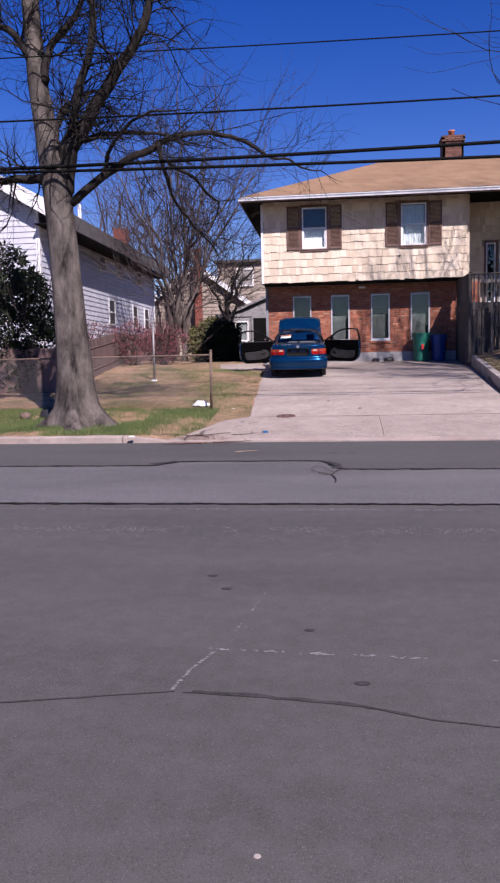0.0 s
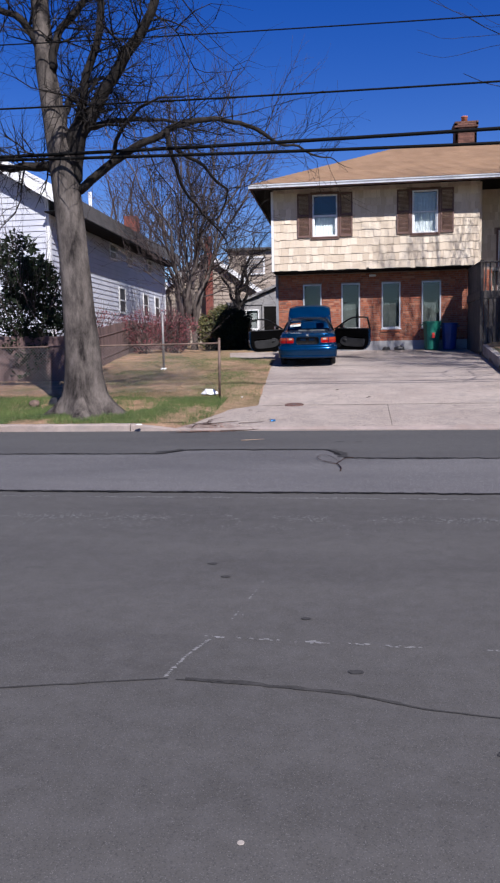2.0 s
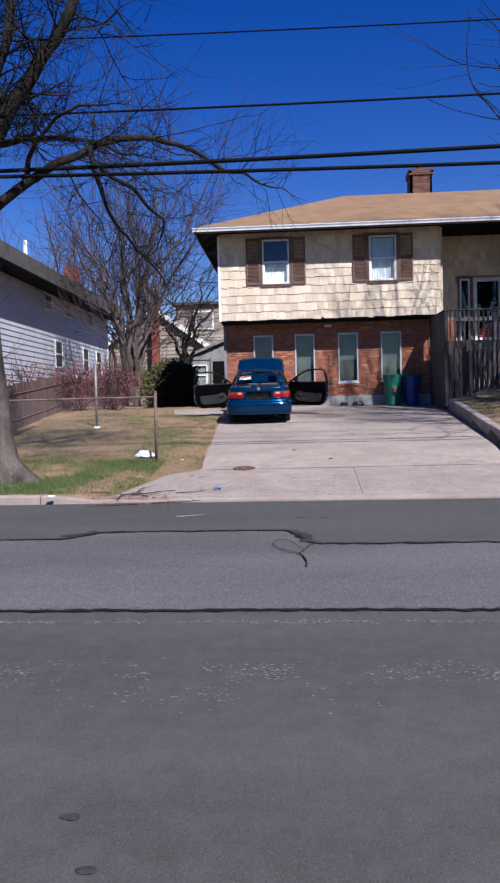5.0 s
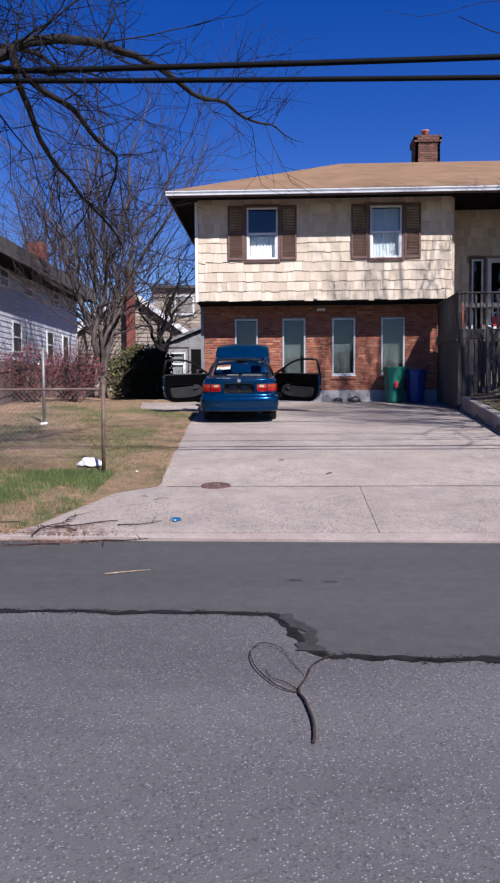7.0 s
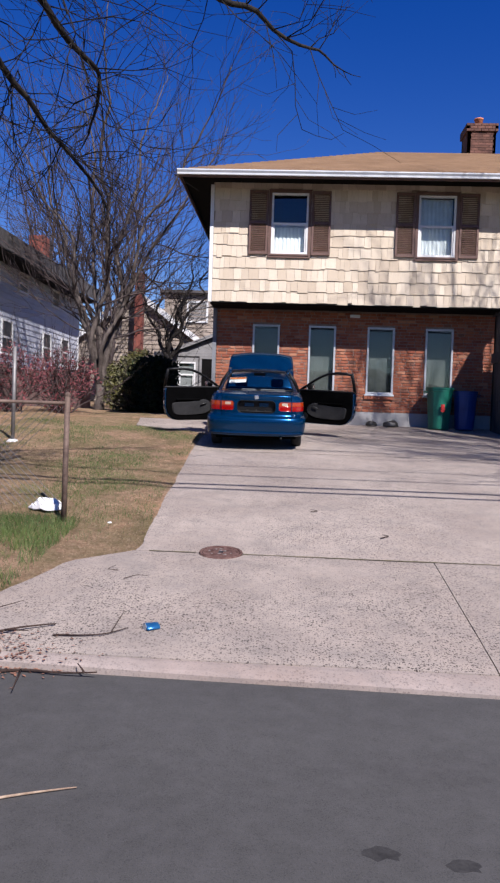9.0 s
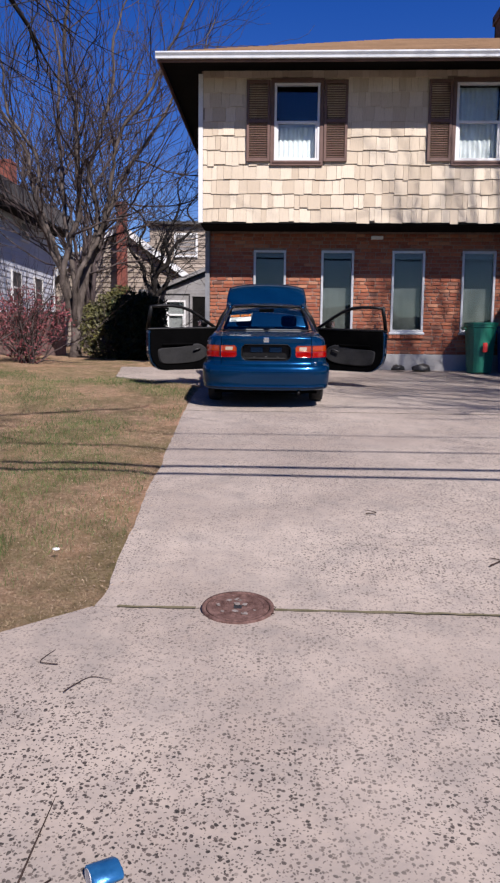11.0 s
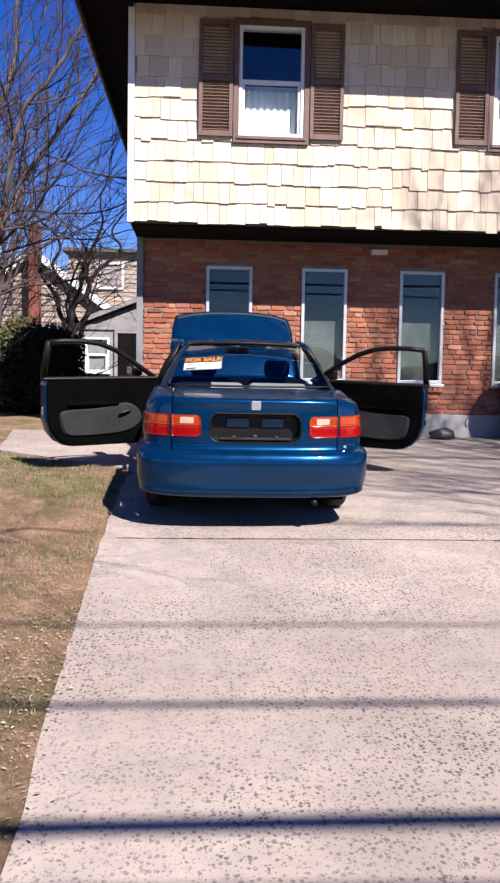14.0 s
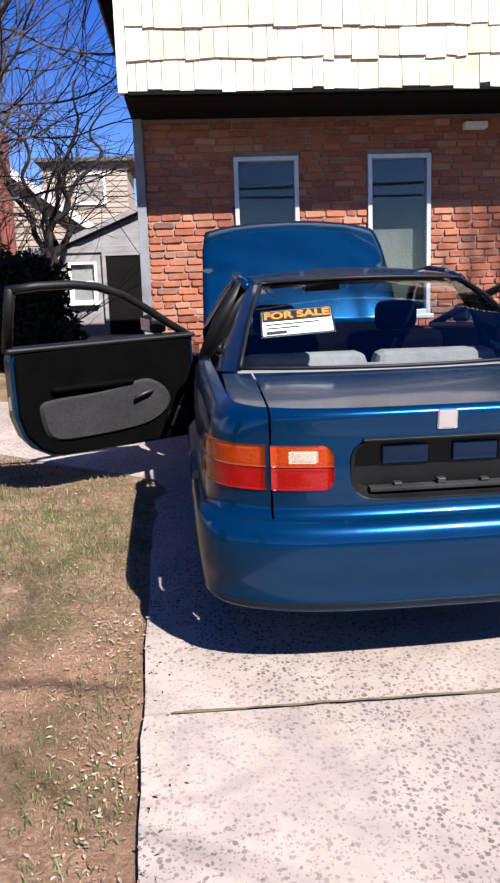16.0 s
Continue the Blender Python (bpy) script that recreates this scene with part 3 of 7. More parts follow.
def slab(name, y0, y1, xl, xr, material, parent, lift=0.0, n=24, m=24, thick=0.12, street=False):
    """A concrete slab that follows the slope, with worn edges."""
    v, f = [], []
    for j in range(m + 1):
        y = y0 + (y1 - y0) * j / m
        a, b = xl(y), xr(y)
        for i in range(n + 1):
            x = a + (b - a) * i / n
            yy = y + (kerb_y(x) - 13.99 if street else 0) * (1 - j / m)
            e = min(i, n - i, j, m - j)
            v.append((x, yy, rise(yy) + lift - (0.006 if e == 0 else 0) + 0.006 * noise.noise((x * 0.9, yy * 0.9, 4))))
    w = n + 1
    f = [(j * w + i, j * w + i + 1, (j + 1) * w + i + 1, (j + 1) * w + i) for j in range(m) for i in range(n)]
    rim = [i for i in range(w)] + [j * w + n for j in range(1, m + 1)] + [m * w + i for i in range(n - 1, -1, -1)] + [j * w for j in range(m - 1, 0, -1)]
    k = len(v)
    v += [(v[r][0], v[r][1], v[r][2] - thick) for r in rim]
    f += [(rim[q], k + q, k + (q + 1) % len(rim), rim[(q + 1) % len(rim)]) for q in range(len(rim))]
    return lists(name, v, f, material, parent)


driveway = empty("driveway", "sloping pinkish concrete driveway with dark pebbles and mossy joints", "driveway", kind="structure")
slab("slab", 14.02, 14.2, left_edge, lambda y: right_edge(y), M_KERB, driveway, -0.0, 40, 4, street=True)
slab("slab", 14.215, 16.662, left_edge, lambda y: float(np.interp(y, (14, 16.7), (0.932, 0.992))), M_APRON, driveway)
slab("slab", 14.215, 16.662, lambda y: float(np.interp(y, (14, 16.7), (0.94, 1.0))), right_edge, M_APRON, driveway)
slab("slab", 16.677, 22.728, left_edge, right_edge, M_DRIVE, driveway, 0, 30, 50)
slab("slab", 22.744, 28.5, left_edge, right_edge, M_DRIVE, driveway, 0, 30, 50)
ribbon("joint", [(-1.7, 16.67), (-1.25, 16.67)], 0.05, 0, M_MOSS, "moss in a driveway joint", 20).location = (0, 0, 0.279)
ribbon("joint", [(-0.8, 16.67), (1, 16.67), (3.9, 16.67)], 0.05, 0, M_MOSS, "moss in a driveway joint", 21).location = (0, 0, 0.279)
ribbon("joint", [(-2.0, 22.735), (-0.5, 22.735), (4.2, 22.735)], 0.026, 0, M_MOSS, "moss in a driveway joint", 22).location = (0, 0, 0.932)

# retaining wall beside the driveway, turning along the front lawn
def make_retaining():
    v, f = [], []
    line = [(9.5, 17.42), (7.5, 17.41), (5.5, 17.40), (4.05, 17.38), (4.1, 18.2), (4.22, 20.5), (4.35, 22.8), (4.5, 25.4)]
    for i, (x, y) in enumerate(line):
        nx, ny = (0, 1) if i < 3 else ((0.7, 0.7) if i == 3 else (1, 0))
        top = float(np.interp(y, (17.4, 25.5), (0.70, 1.52))) + 0.012 * noise.noise((x * 3, y * 3, 0))
        if i < 3:
            top += 0.03 * (3 - i)
        for off, z in ((0, rise(y) - 0.15), (0.0, top - 0.015), (0.015, top), (0.185, top), (0.2, top - 0.015), (0.2, rise(y) - 0.15)):
            v.append((x + nx * off, y + ny * off, z))
    for i in range(len(line) - 1):
        for j in range(5):
            a = i * 6 + j
            f.append((a, a + 1, a + 7, a + 6))
    f += [tuple(range(6)), tuple((len(line) - 1) * 6 + j for j in range(6))[::-1]]
    ob = lists("retaining_wall", v, f, M_RET)
    return tagged(ob, "low stained concrete retaining wall beside the driveway", "retaining wall", kind="structure")


make_retaining()

# ---- the brick and shingle house ----
XL, XM, XR, XE = -2.46, 4.72, 7.38, 13.5      # left corner, recess, right wing, far end
Y_UP, Y_LOW, Y_REC, Y_BACK = 27.6, 28.42, 29.2, 36.3
Z_UP, Z_TOP, Z_BASE, Z_FOUND = 4.25, 7.0, 1.2, 1.72

house = empty("house", "red brick and cream shingle house with a tan hipped roof", "house", pose(0, 0, 0))
UP_WIN = ((-1.0, -0.13, 5.40, 6.83), (2.45, 3.32, 5.40, 6.83), (8.9, 9.77, 5.40, 6.83))
LOW_WIN = ((-1.40, -0.73, 2.17, 3.82), (-0.005, 0.665, 2.17, 3.82), (1.445, 2.115, 2.17, 3.82), (2.87, 3.55, 2.17, 3.82))

bm = bmesh.new()
wall_cells(bm, XL + 0.06, XM, Z_UP, Z_TOP + 0.2, Y_UP + 0.02, Y_UP + 0.16, UP_WIN[:2])
wall_up = part("wall", bm, M_SHEATH, house, "upper wall clad in cream shingles")
bm = bmesh.new()
wall_cells(bm, XR, XE, Z_UP, Z_TOP + 0.2, Y_UP + 0.02, Y_UP + 0.16, UP_WIN[2:])
wall_up2 = part("wall", bm, M_SHEATH, house, "upper wall clad in cream shingles")
bm = bmesh.new()
wall_cells(bm, XL + 0.08, XM + 0.6, Z_FOUND, Z_UP, Y_LOW + 0.012, Y_LOW + 0.2, LOW_WIN)
wall_low = part("wall", bm, M_MORTAR, house, "lower wall of uneven red brick")
DOOR = (6.13, 7.08, 3.40, 5.62)
SIDE1, SIDE2 = (5.66, 6.0, 3.45, 5.60), (7.14, 7.36, 3.45, 5.60)
bm = bmesh.new()
wall_cells(bm, XM - 0.1, XR + 0.1, Z_FOUND, Z_TOP + 0.2, Y_REC, Y_REC + 0.15, (DOOR, SIDE1, SIDE2))
wall_rec = part("wall", bm, M_SHEATH, house, "recessed entrance wall clad in cream shingles")
part("wall", boxes((XR - 0.1, Y_LOW + 0.01, Z_FOUND, XE, Y_LOW + 0.2, Z_UP)), M_MORTAR, house, "lower wall of red brick")
part("wall", boxes((XM - 0.02, Y_UP + 0.17, Z_UP, XM + 0.10, Y_REC, Z_TOP + 0.2)), M_SHINGLE, house)
part("wall", boxes((XR - 0.12, Y_UP + 0.17, Z_UP, XR, Y_REC, Z_TOP + 0.2)), M_SHINGLE, house)
part("wall", boxes((XL + 0.06, Y_UP + 0.17, Z_UP, XL + 0.2, Y_BACK, Z_TOP + 0.2)), M_SHINGLE, house, "side wall")
part("wall", boxes((XL + 0.08, Y_LOW + 0.21, Z_BASE - 0.3, XL + 0.22, Y_BACK, Z_UP - 0.13)), M_GREYWOOD, house, "grey-painted side wall")
part("wall", boxes((XL + 0.06, Y_BACK, Z_BASE - 0.3, XE, Y_BACK + 0.15, Z_TOP + 0.2)), M_SHINGLE, house, "back wall")
part("wall", boxes((XE - 0.15, Y_REC, Z_BASE - 0.3, XE, Y_BACK, Z_TOP + 0.2)), M_SHINGLE, house, "side wall")
part("foundation", boxes((XL + 0.06, Y_LOW - 0.02, Z_BASE - 0.4, XE, Y_LOW + 0.2, Z_FOUND), bevel=0.008), M_BASE, house, "grey concrete foundation")
part("overhang", boxes((XL + 0.05, Y_UP + 0.02, Z_UP - 0.05, XM, Y_LOW + 0.008, Z_UP - 0.012)), M_SOFFIT, house, "underside of the jutting upper floor, its shade coloured near-black")
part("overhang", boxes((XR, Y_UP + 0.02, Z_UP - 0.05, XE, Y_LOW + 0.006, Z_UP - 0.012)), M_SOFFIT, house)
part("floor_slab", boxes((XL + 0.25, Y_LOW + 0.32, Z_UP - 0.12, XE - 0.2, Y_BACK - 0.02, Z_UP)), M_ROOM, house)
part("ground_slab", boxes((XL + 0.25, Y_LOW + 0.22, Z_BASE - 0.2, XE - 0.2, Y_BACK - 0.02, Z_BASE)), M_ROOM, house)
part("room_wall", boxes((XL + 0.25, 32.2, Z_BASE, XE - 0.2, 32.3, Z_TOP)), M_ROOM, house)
part("corner_board", boxes((XL, Y_UP - 0.015, Z_UP - 0.015, XL + 0.085, Y_UP + 0.1, Z_TOP), bevel=0.004), M_WHITE, house, "white corner board")
part("corner_post", boxes((XL + 0.06, Y_LOW - 0.06, Z_BASE - 0.1, XL + 0.15, Y_LOW + 0.006, Z_UP - 0.054), bevel=0.004), M_GREYPOST, house, "grey corner post")
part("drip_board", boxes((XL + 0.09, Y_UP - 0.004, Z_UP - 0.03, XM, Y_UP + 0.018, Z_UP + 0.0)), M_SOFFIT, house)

# roof with eaves, gutter and chimney
EX, EY, EZ = XL - 0.67, 26.82, 7.06
def make_roof():
    x0, x1, y0, y1, z0 = EX, XE + 0.7, EY, Y_BACK + 0.75, EZ + 0.05
    half = (y1 - y0) / 2
    zr = z0 + half * 0.43
    n = 26
    def course(line0, line1):
        v, f = [], []
        """Overlapping courses between the eave line and the ridge line."""
        (a0, b0), (a1, b1) = line0, line1
        for i in range(n):
            for s, lift in ((i / n, 0.018), ((i + 1) / n, 0.002)):
                for e, r in ((a0, a1), (b0, b1)):
                    p = Vector(e).lerp(Vector(r), s)
                    v.append((p.x, p.y, p.z + lift))
            k = len(v)
            f.append((k - 4, k - 3, k - 1, k - 2))
            if i:
                f.append((k - 6, k - 5, k - 3, k - 4))
        lists("roof", v, f, M_ROOF, house)["label"] = "tan asphalt shingle roof slope"
    A, B, C, D = (x0, y0, z0), (x1, y0, z0), (x1, y1, z0), (x0, y1, z0)
    R0, R1 = (x0 + half, y0 + half, zr), (x1 - half, y0 + half, zr)
    course((A, B), (R0, R1))
    course((B, C), (R1, R1))
    course((C, D), (R1, R0))
    course((D, A), (R0, R0))
    part("roof_deck", boxes((x0 + 0.02, y0 + 0.02, z0 - 0.05, x1 - 0.02, y1 - 0.02, z0 + 0.005)), M_SOFFIT, house, "soffit under wide eaves, its shade coloured near-black")
    return zr


ridge_z = make_roof()
part("fascia", boxes((EX, EY - 0.0, EZ - 0.12, XE + 0.7, EY + 0.03, EZ + 0.04)), M_BROWN, house, "dark fascia")
part("fascia", boxes((EX, EY + 0.035, EZ - 0.10, EX + 0.03, Y_BACK + 0.7, EZ + 0.04)), M_BROWN, house, "dark fascia")
bm = bmesh.new()
prof = ((0.0, 0.03), (0.0, -0.07), (-0.03, -0.085), (-0.07, -0.08), (-0.075, -0.04), (-0.105, 0.005), (-0.105, 0.03), (-0.095, 0.03), (-0.07, -0.03), (-0.01, -0.06))
ends = []
for x in (EX - 0.02, XE + 0.72):
    ends.append([bm.verts.new((x, EY - 0.004 + y, EZ + z)) for y, z in prof])
for i in range(len(prof)):
    j = (i + 1) % len(prof)
    bm.faces.new((ends[0][i], ends[0][j], ends[1][j], ends[1][i]))
bm.faces.new(ends[0][::-1])
bm.faces.new(ends[1])
part("gutter", bm, M_GUTTER, house, "pale metal gutter along the eave")


def make_chimney():
    ob = empty("chimney", "square brick chimney with a clay pot, rising from the roof", "chimney", pose(4.98, 32.9, 8.9))
    v, f = [], []
    course_h = 0.078
    for k in range(19):
        w = 0.41 + (0.05 if k >= 16 else 0)
        for i in range(-1, 4):
            off = 0.11 if k % 2 else 0
            for side in range(4):
                a = -w + off + i * 0.215
                b = min(w, a + 0.2)
                a = max(a, -w)
                if b - a < 0.03:
                    continue
                q = [(a, -w), (b, -w), (b, -w + 0.09), (a, -w + 0.09)]
                c, s = ((1, 0), (0, 1), (-1, 0), (0, -1))[side]
                base = len(v)
                for z in (k * course_h, k * course_h + 0.066):
                    v.extend((x * c - y * s, x * s + y * c, z) for x, y in q)
                f.extend(tuple(base + t for t in face) for face in ((0, 3, 2, 1), (4, 5, 6, 7), (0, 1, 5, 4), (1, 2, 6, 5), (2, 3, 7, 6), (3, 0, 4, 7)))
    lists("bricks", v, f, M_CHIMNEY, ob)["kind"] = "stuff"
    part("core", boxes((-0.402, -0.402, -0.6, 0.402, 0.402, 1.47)), M_CHIMNEY, ob, "sooty mortar core")
    p = part("pot", lathe(((0.13, 1.46), (0.12, 1.72), (0.14, 1.73), (0.14, 1.76), (0.10, 1.76)), 16), M_CLAY, ob, "orange clay pot", True)
    p.location = (-0.02, 0, 0)


make_chimney()


def window(name, hole, y, frame_mat, rail, curtain, parent, trim=None, label=""):
    """A window set in its opening: frame, panes, sill and what hangs behind it."""
    x0, x1, z0, z1 = hole
    w = part(name, boxes((x0, y - 0.02, z0, x0 + 0.045, y + 0.08, z1), (x1 - 0.045, y - 0.02, z0, x1, y + 0.08, z1), (x0 + 0.045, y - 0.02, z1 - 0.045, x1 - 0.045, y + 0.08, z1), (x0 + 0.045, y - 0.02, z0, x1 - 0.045, y + 0.08, z0 + 0.05), bevel=0.004), frame_mat, parent, label)
    if rail:
        zm = z0 + (z1 - z0) * 0.5
        part("sash_rail", boxes((x0 + 0.045, y + 0.0, zm - 0.025, x1 - 0.045, y + 0.055, zm + 0.025), bevel=0.004), frame_mat, w)
        for a in (x0 + 0.045, x1 - 0.08):
            part("sash_stile", boxes((a, y + 0.0, z0 + 0.05, a + 0.035, y + 0.05, zm - 0.025)), frame_mat, w)
        panes = ((z0 + 0.05, zm), (zm, z1 - 0.045))
    else:
        panes = ((z0 + 0.05, z1 - 0.045),)
    for a, b in panes:
        g = part("pane", boxes((x0 + 0.045, y + 0.03, a, x1 - 0.045, y + 0.034, b)), M_GLASS, w)
        g.visible_shadow = False
    part("sill", boxes((x0 - 0.03, y - 0.05, z0 - 0.045, x1 + 0.03, y + 0.1, z0 - 0.002), bevel=0.006), trim or frame_mat, w)
    if trim:
        part("casing", boxes((x0 - 0.07, y - 0.035, z0 - 0.09, x0 - 0.003, y + 0.03, z1 + 0.08), (x1 + 0.003, y - 0.035, z0 - 0.09, x1 + 0.07, y + 0.03, z1 + 0.08), (x0 - 0.003, y - 0.035, z1 + 0.003, x1 + 0.003, y + 0.03, z1 + 0.08), (x0 - 0.003, y - 0.035, z0 - 0.09, x1 + 0.003, y + 0.03, z0 - 0.05)), trim, w, "dark brown casing")
    if curtain:
        material, top = curtain
        v, f = [], []
        n = 40
        for i in range(n + 1):
            x = x0 + 0.05 + (x1 - x0 - 0.1) * i / n
            yy = y + 0.16 + (0.012 * math.sin(i * 1.3) if material is M_CURTAIN else 0) + 0.006 * noise.noise((x * 9, 0, 0))
            zt = z0 + (z1 - z0) * top + (0.05 * math.sin(i * 0.33 + x0) if top < 0.45 else 0)
            v += [(x, yy, z0 - 0.03), (x, yy, zt)]
        f = [(2 * i, 2 * i + 2, 2 * i + 3, 2 * i + 1) for i in range(n)]
        lists("curtain", v, f, material, w, True)["label"] = "pale hanging curtain"
    return w


for i, h in enumerate(UP_WIN):
    w = window("window", h, Y_UP, M_WHITE, True, (M_CURTAIN, 0.46 if i == 0 else 0.97), house, M_BROWN, "white double-hung window")
    if i == 0:
        part("blind", boxes((h[0] + 0.06, Y_UP + 0.2, 5.95, h[1] - 0.06, Y_UP + 0.21, 6.13)), M_CURTAIN, w, "pale valance")
for h in LOW_WIN:
    window("window", h, Y_LOW - 0.01, M_ALU, False, (M_BLIND, 0.55), house, None, "tall narrow window in an aluminium frame")


def shutter(x0, x1, z0, z1):
    y = Y_UP - 0.05
    s = part("shutter", boxes((x0, y, z0, x0 + 0.05, y + 0.035, z1), (x1 - 0.05, y, z0, x1, y + 0.035, z1), (x0 + 0.05, y, z0, x1 - 0.05, y + 0.035, z0 + 0.07), (x0 + 0.05, y, z1 - 0.07, x1 - 0.05, y + 0.035, z1), (x0 + 0.05, y, (z0 + z1) / 2 - 0.035, x1 - 0.05, y + 0.035, (z0 + z1) / 2 + 0.035), bevel=0.003), M_BROWN, house, "brown louvred shutter")
    me = None
    for a, b in ((z0 + 0.07, (z0 + z1) / 2 - 0.035), ((z0 + z1) / 2 + 0.035, z1 - 0.07)):
        n = int((b - a) / 0.042)
        for i in range(n):
            if me is None:
                bm = boxes((x0 + 0.05, -0.016, -0.003, x1 - 0.05, 0.016, 0.003))
                bmesh.ops.rotate(bm, verts=bm.verts, matrix=Matrix.Rotation(radians(40), 3, "X"))
                me = mesh_of("slat", bm, M_BROWN)
            ob = new("slat", me)
            ob.parent = s
            ob.location = (0, y + 0.019, a + (i + 0.5) * (b - a) / n)
    return s


for h in UP_WIN:
    shutter(h[0] - 0.53, h[0] - 0.08, h[2] - 0.02, h[3] + 0.05)
    shutter(h[1] + 0.08, h[1] + 0.53, h[2] - 0.02, h[3] + 0.05)

# entrance
door = part("door", boxes((DOOR[0], Y_REC - 0.04, DOOR[2], DOOR[0] + 0.11, Y_REC + 0.06, DOOR[3]), (DOOR[1] - 0.11, Y_REC - 0.04, DOOR[2], DOOR[1], Y_REC + 0.06, DOOR[3]), (DOOR[0] + 0.11, Y_REC - 0.04, DOOR[3] - 0.12, DOOR[1] - 0.11, Y_REC + 0.06, DOOR[3]), (DOOR[0] + 0.11, Y_REC - 0.04, DOOR[2], DOOR[1] - 0.11, Y_REC + 0.06, DOOR[2] + 0.2), bevel=0.005), M_WHITE, house, "white glazed storm door")
part("pane", boxes((DOOR[0] + 0.11, Y_REC + 0.0, DOOR[2] + 0.2, DOOR[1] - 0.11, Y_REC + 0.006, DOOR[3] - 0.12)), M_GLASS, door)
part("inner_door", boxes((DOOR[0] + 0.03, Y_REC + 0.1, DOOR[2], DOOR[1] - 0.03, Y_REC + 0.14, DOOR[3])), M_SOFFIT, door, "dark inner door")
rod("handle", [(DOOR[0] + 0.06, Y_REC - 0.07, 4.4), (DOOR[0] + 0.06, Y_REC - 0.07, 4.55)], 0.012, M_ALU, door)
for s in (SIDE1, SIDE2):
    window("window", s, Y_REC - 0.02, M_WHITE, False, None, house, M_BROWN, "narrow side light beside the door")
part("red_notice", boxes((6.3, Y_REC - 0.055, 3.62, 6.72, Y_REC - 0.045, 3.9)), M_REDSIGN, door, "red notice on the glass")
part("door_step", boxes((XM + 0.02, Y_LOW - 0.3, 3.05, XR - 0.02, Y_REC - 0.01, 3.28), bevel=0.01), M_BASE, house, "concrete door step")
part("wall", boxes((XM + 0.61, Y_LOW + 0.02, Z_FOUND, XR - 0.1, Y_LOW + 0.2, 3.05)), M_MORTAR, house, "lower wall of red brick")
vent = part("vent", boxes((1.0, Y_LOW - 0.09, 4.04, 1.24, Y_LOW + 0.008, 4.11), bevel=0.01), M_WHITE, house, "small white vent hood")

# cladding: shingles in courses, bricks in stretcher bond
def hole_near(x0, x1, z0, z1, holes, pad=0.0):
    return any(x0 < h[1] + pad and x1 > h[0] - pad and z0 < h[3] + pad and z1 > h[2] - pad for h in holes)


BOX_F = ((0, 3, 2, 1), (4, 5, 6, 7), (0, 1, 5, 4), (1, 2, 6, 5), (2, 3, 7, 6), (3, 0, 4, 7))


def shingle_verts(w, h, out=0.026, slant=0.0):
    """One split shake: thick at its butt, with open joints and a slightly crooked butt line."""
    g = 0.0022
    return [(g, -out, -slant), (w - g, -out, slant), (w - g, 0.0, slant), (g, 0.0, -slant), (g + 0.001, -0.005, h), (w - g - 0.001, -0.005, h), (w - g, 0.0, h), (g, 0.0, h)]


SH_W = (0.10, 0.13, 0.16, 0.19, 0.22, 0.25)
SH_ME = []
for k, w in enumerate(SH_W):
    kinds = []
    for out, slant in ((0.021, 0.002), (0.025, -0.003), (0.031, 0.0), (0.027, 0.004)):
        me = bpy.data.meshes.new("shingle")
        me.from_pydata(shingle_verts(w, 0.31, out, slant), [], [tuple(q) for q in BOX_F])
        me.materials.append(M_SHINGLE)
        kinds.append(me)
    SH_ME.append(kinds)


def clad(parent, x0, x1, y, holes, rng, singles, z0=Z_UP, z1=Z_TOP):
    v, f, count = [], [], 0
    rows = int((z1 - z0) / 0.268) + 1
    for r in range(rows):
        x = x0 - rng.random() * 0.1
        z = z0 + r * 0.268
        while x < x1 - 0.03:
            k = rng.randrange(len(SH_W))
            w = SH_W[k]
            a, b = max(x, x0), min(x + w, x1)
            dz = rng.gauss(0, 0.011)
            x += w
            if hole_near(a, b, z, z + 0.27, holes, -0.02) or b - a < 0.03:
                continue
            h = min(0.31, z1 + 0.15 - z)
            if count < singles and b - a > w - 0.001 and h > 0.3:
                ob = new("shingle", rng.choice(SH_ME[k]))
                ob.parent = parent
                ob.location = (a, y + 0.018, z + dz)
                count += 1
            else:
                base = len(v)
                v.extend((a + p[0], y + 0.018 + p[1], z + dz + p[2]) for p in shingle_verts(b - a, h, rng.uniform(0.020, 0.031), rng.gauss(0, 0.0025)))
                f.extend(tuple(base + t for t in q) for q in BOX_F)
    lists("shingles", v, f, M_SHINGLE, parent)["kind"] = "stuff"


clad_rng = random.Random(4)
clad(wall_up, XL + 0.09, XM, Y_UP, UP_WIN[:2], clad_rng, 290)
clad(wall_up2, XR, XE, Y_UP, UP_WIN[2:], clad_rng, 0)
clad(wall_rec, XM + 0.11, XR - 0.13, Y_REC - 0.02, (DOOR, SIDE1, SIDE2), clad_rng, 0, 3.3, Z_TOP)


def brick_verts(w, h=0.066, j=0.0):
    return [(0, -0.014 - j, 0), (w, -0.012 + j, 0.002), (w, 0.03, 0), (0, 0.03, 0), (0.002, -0.012 + j, h), (w, -0.014 - j, h - 0.002), (w, 0.03, h), (0, 0.03, h)]


BRICK_F = [tuple(range(8))] + [(j * 8 + i, j * 8 + 8 + i, j * 8 + 8 + (i + 1) % 8, j * 8 + (i + 1) % 8) for j in range(2) for i in range(8)]


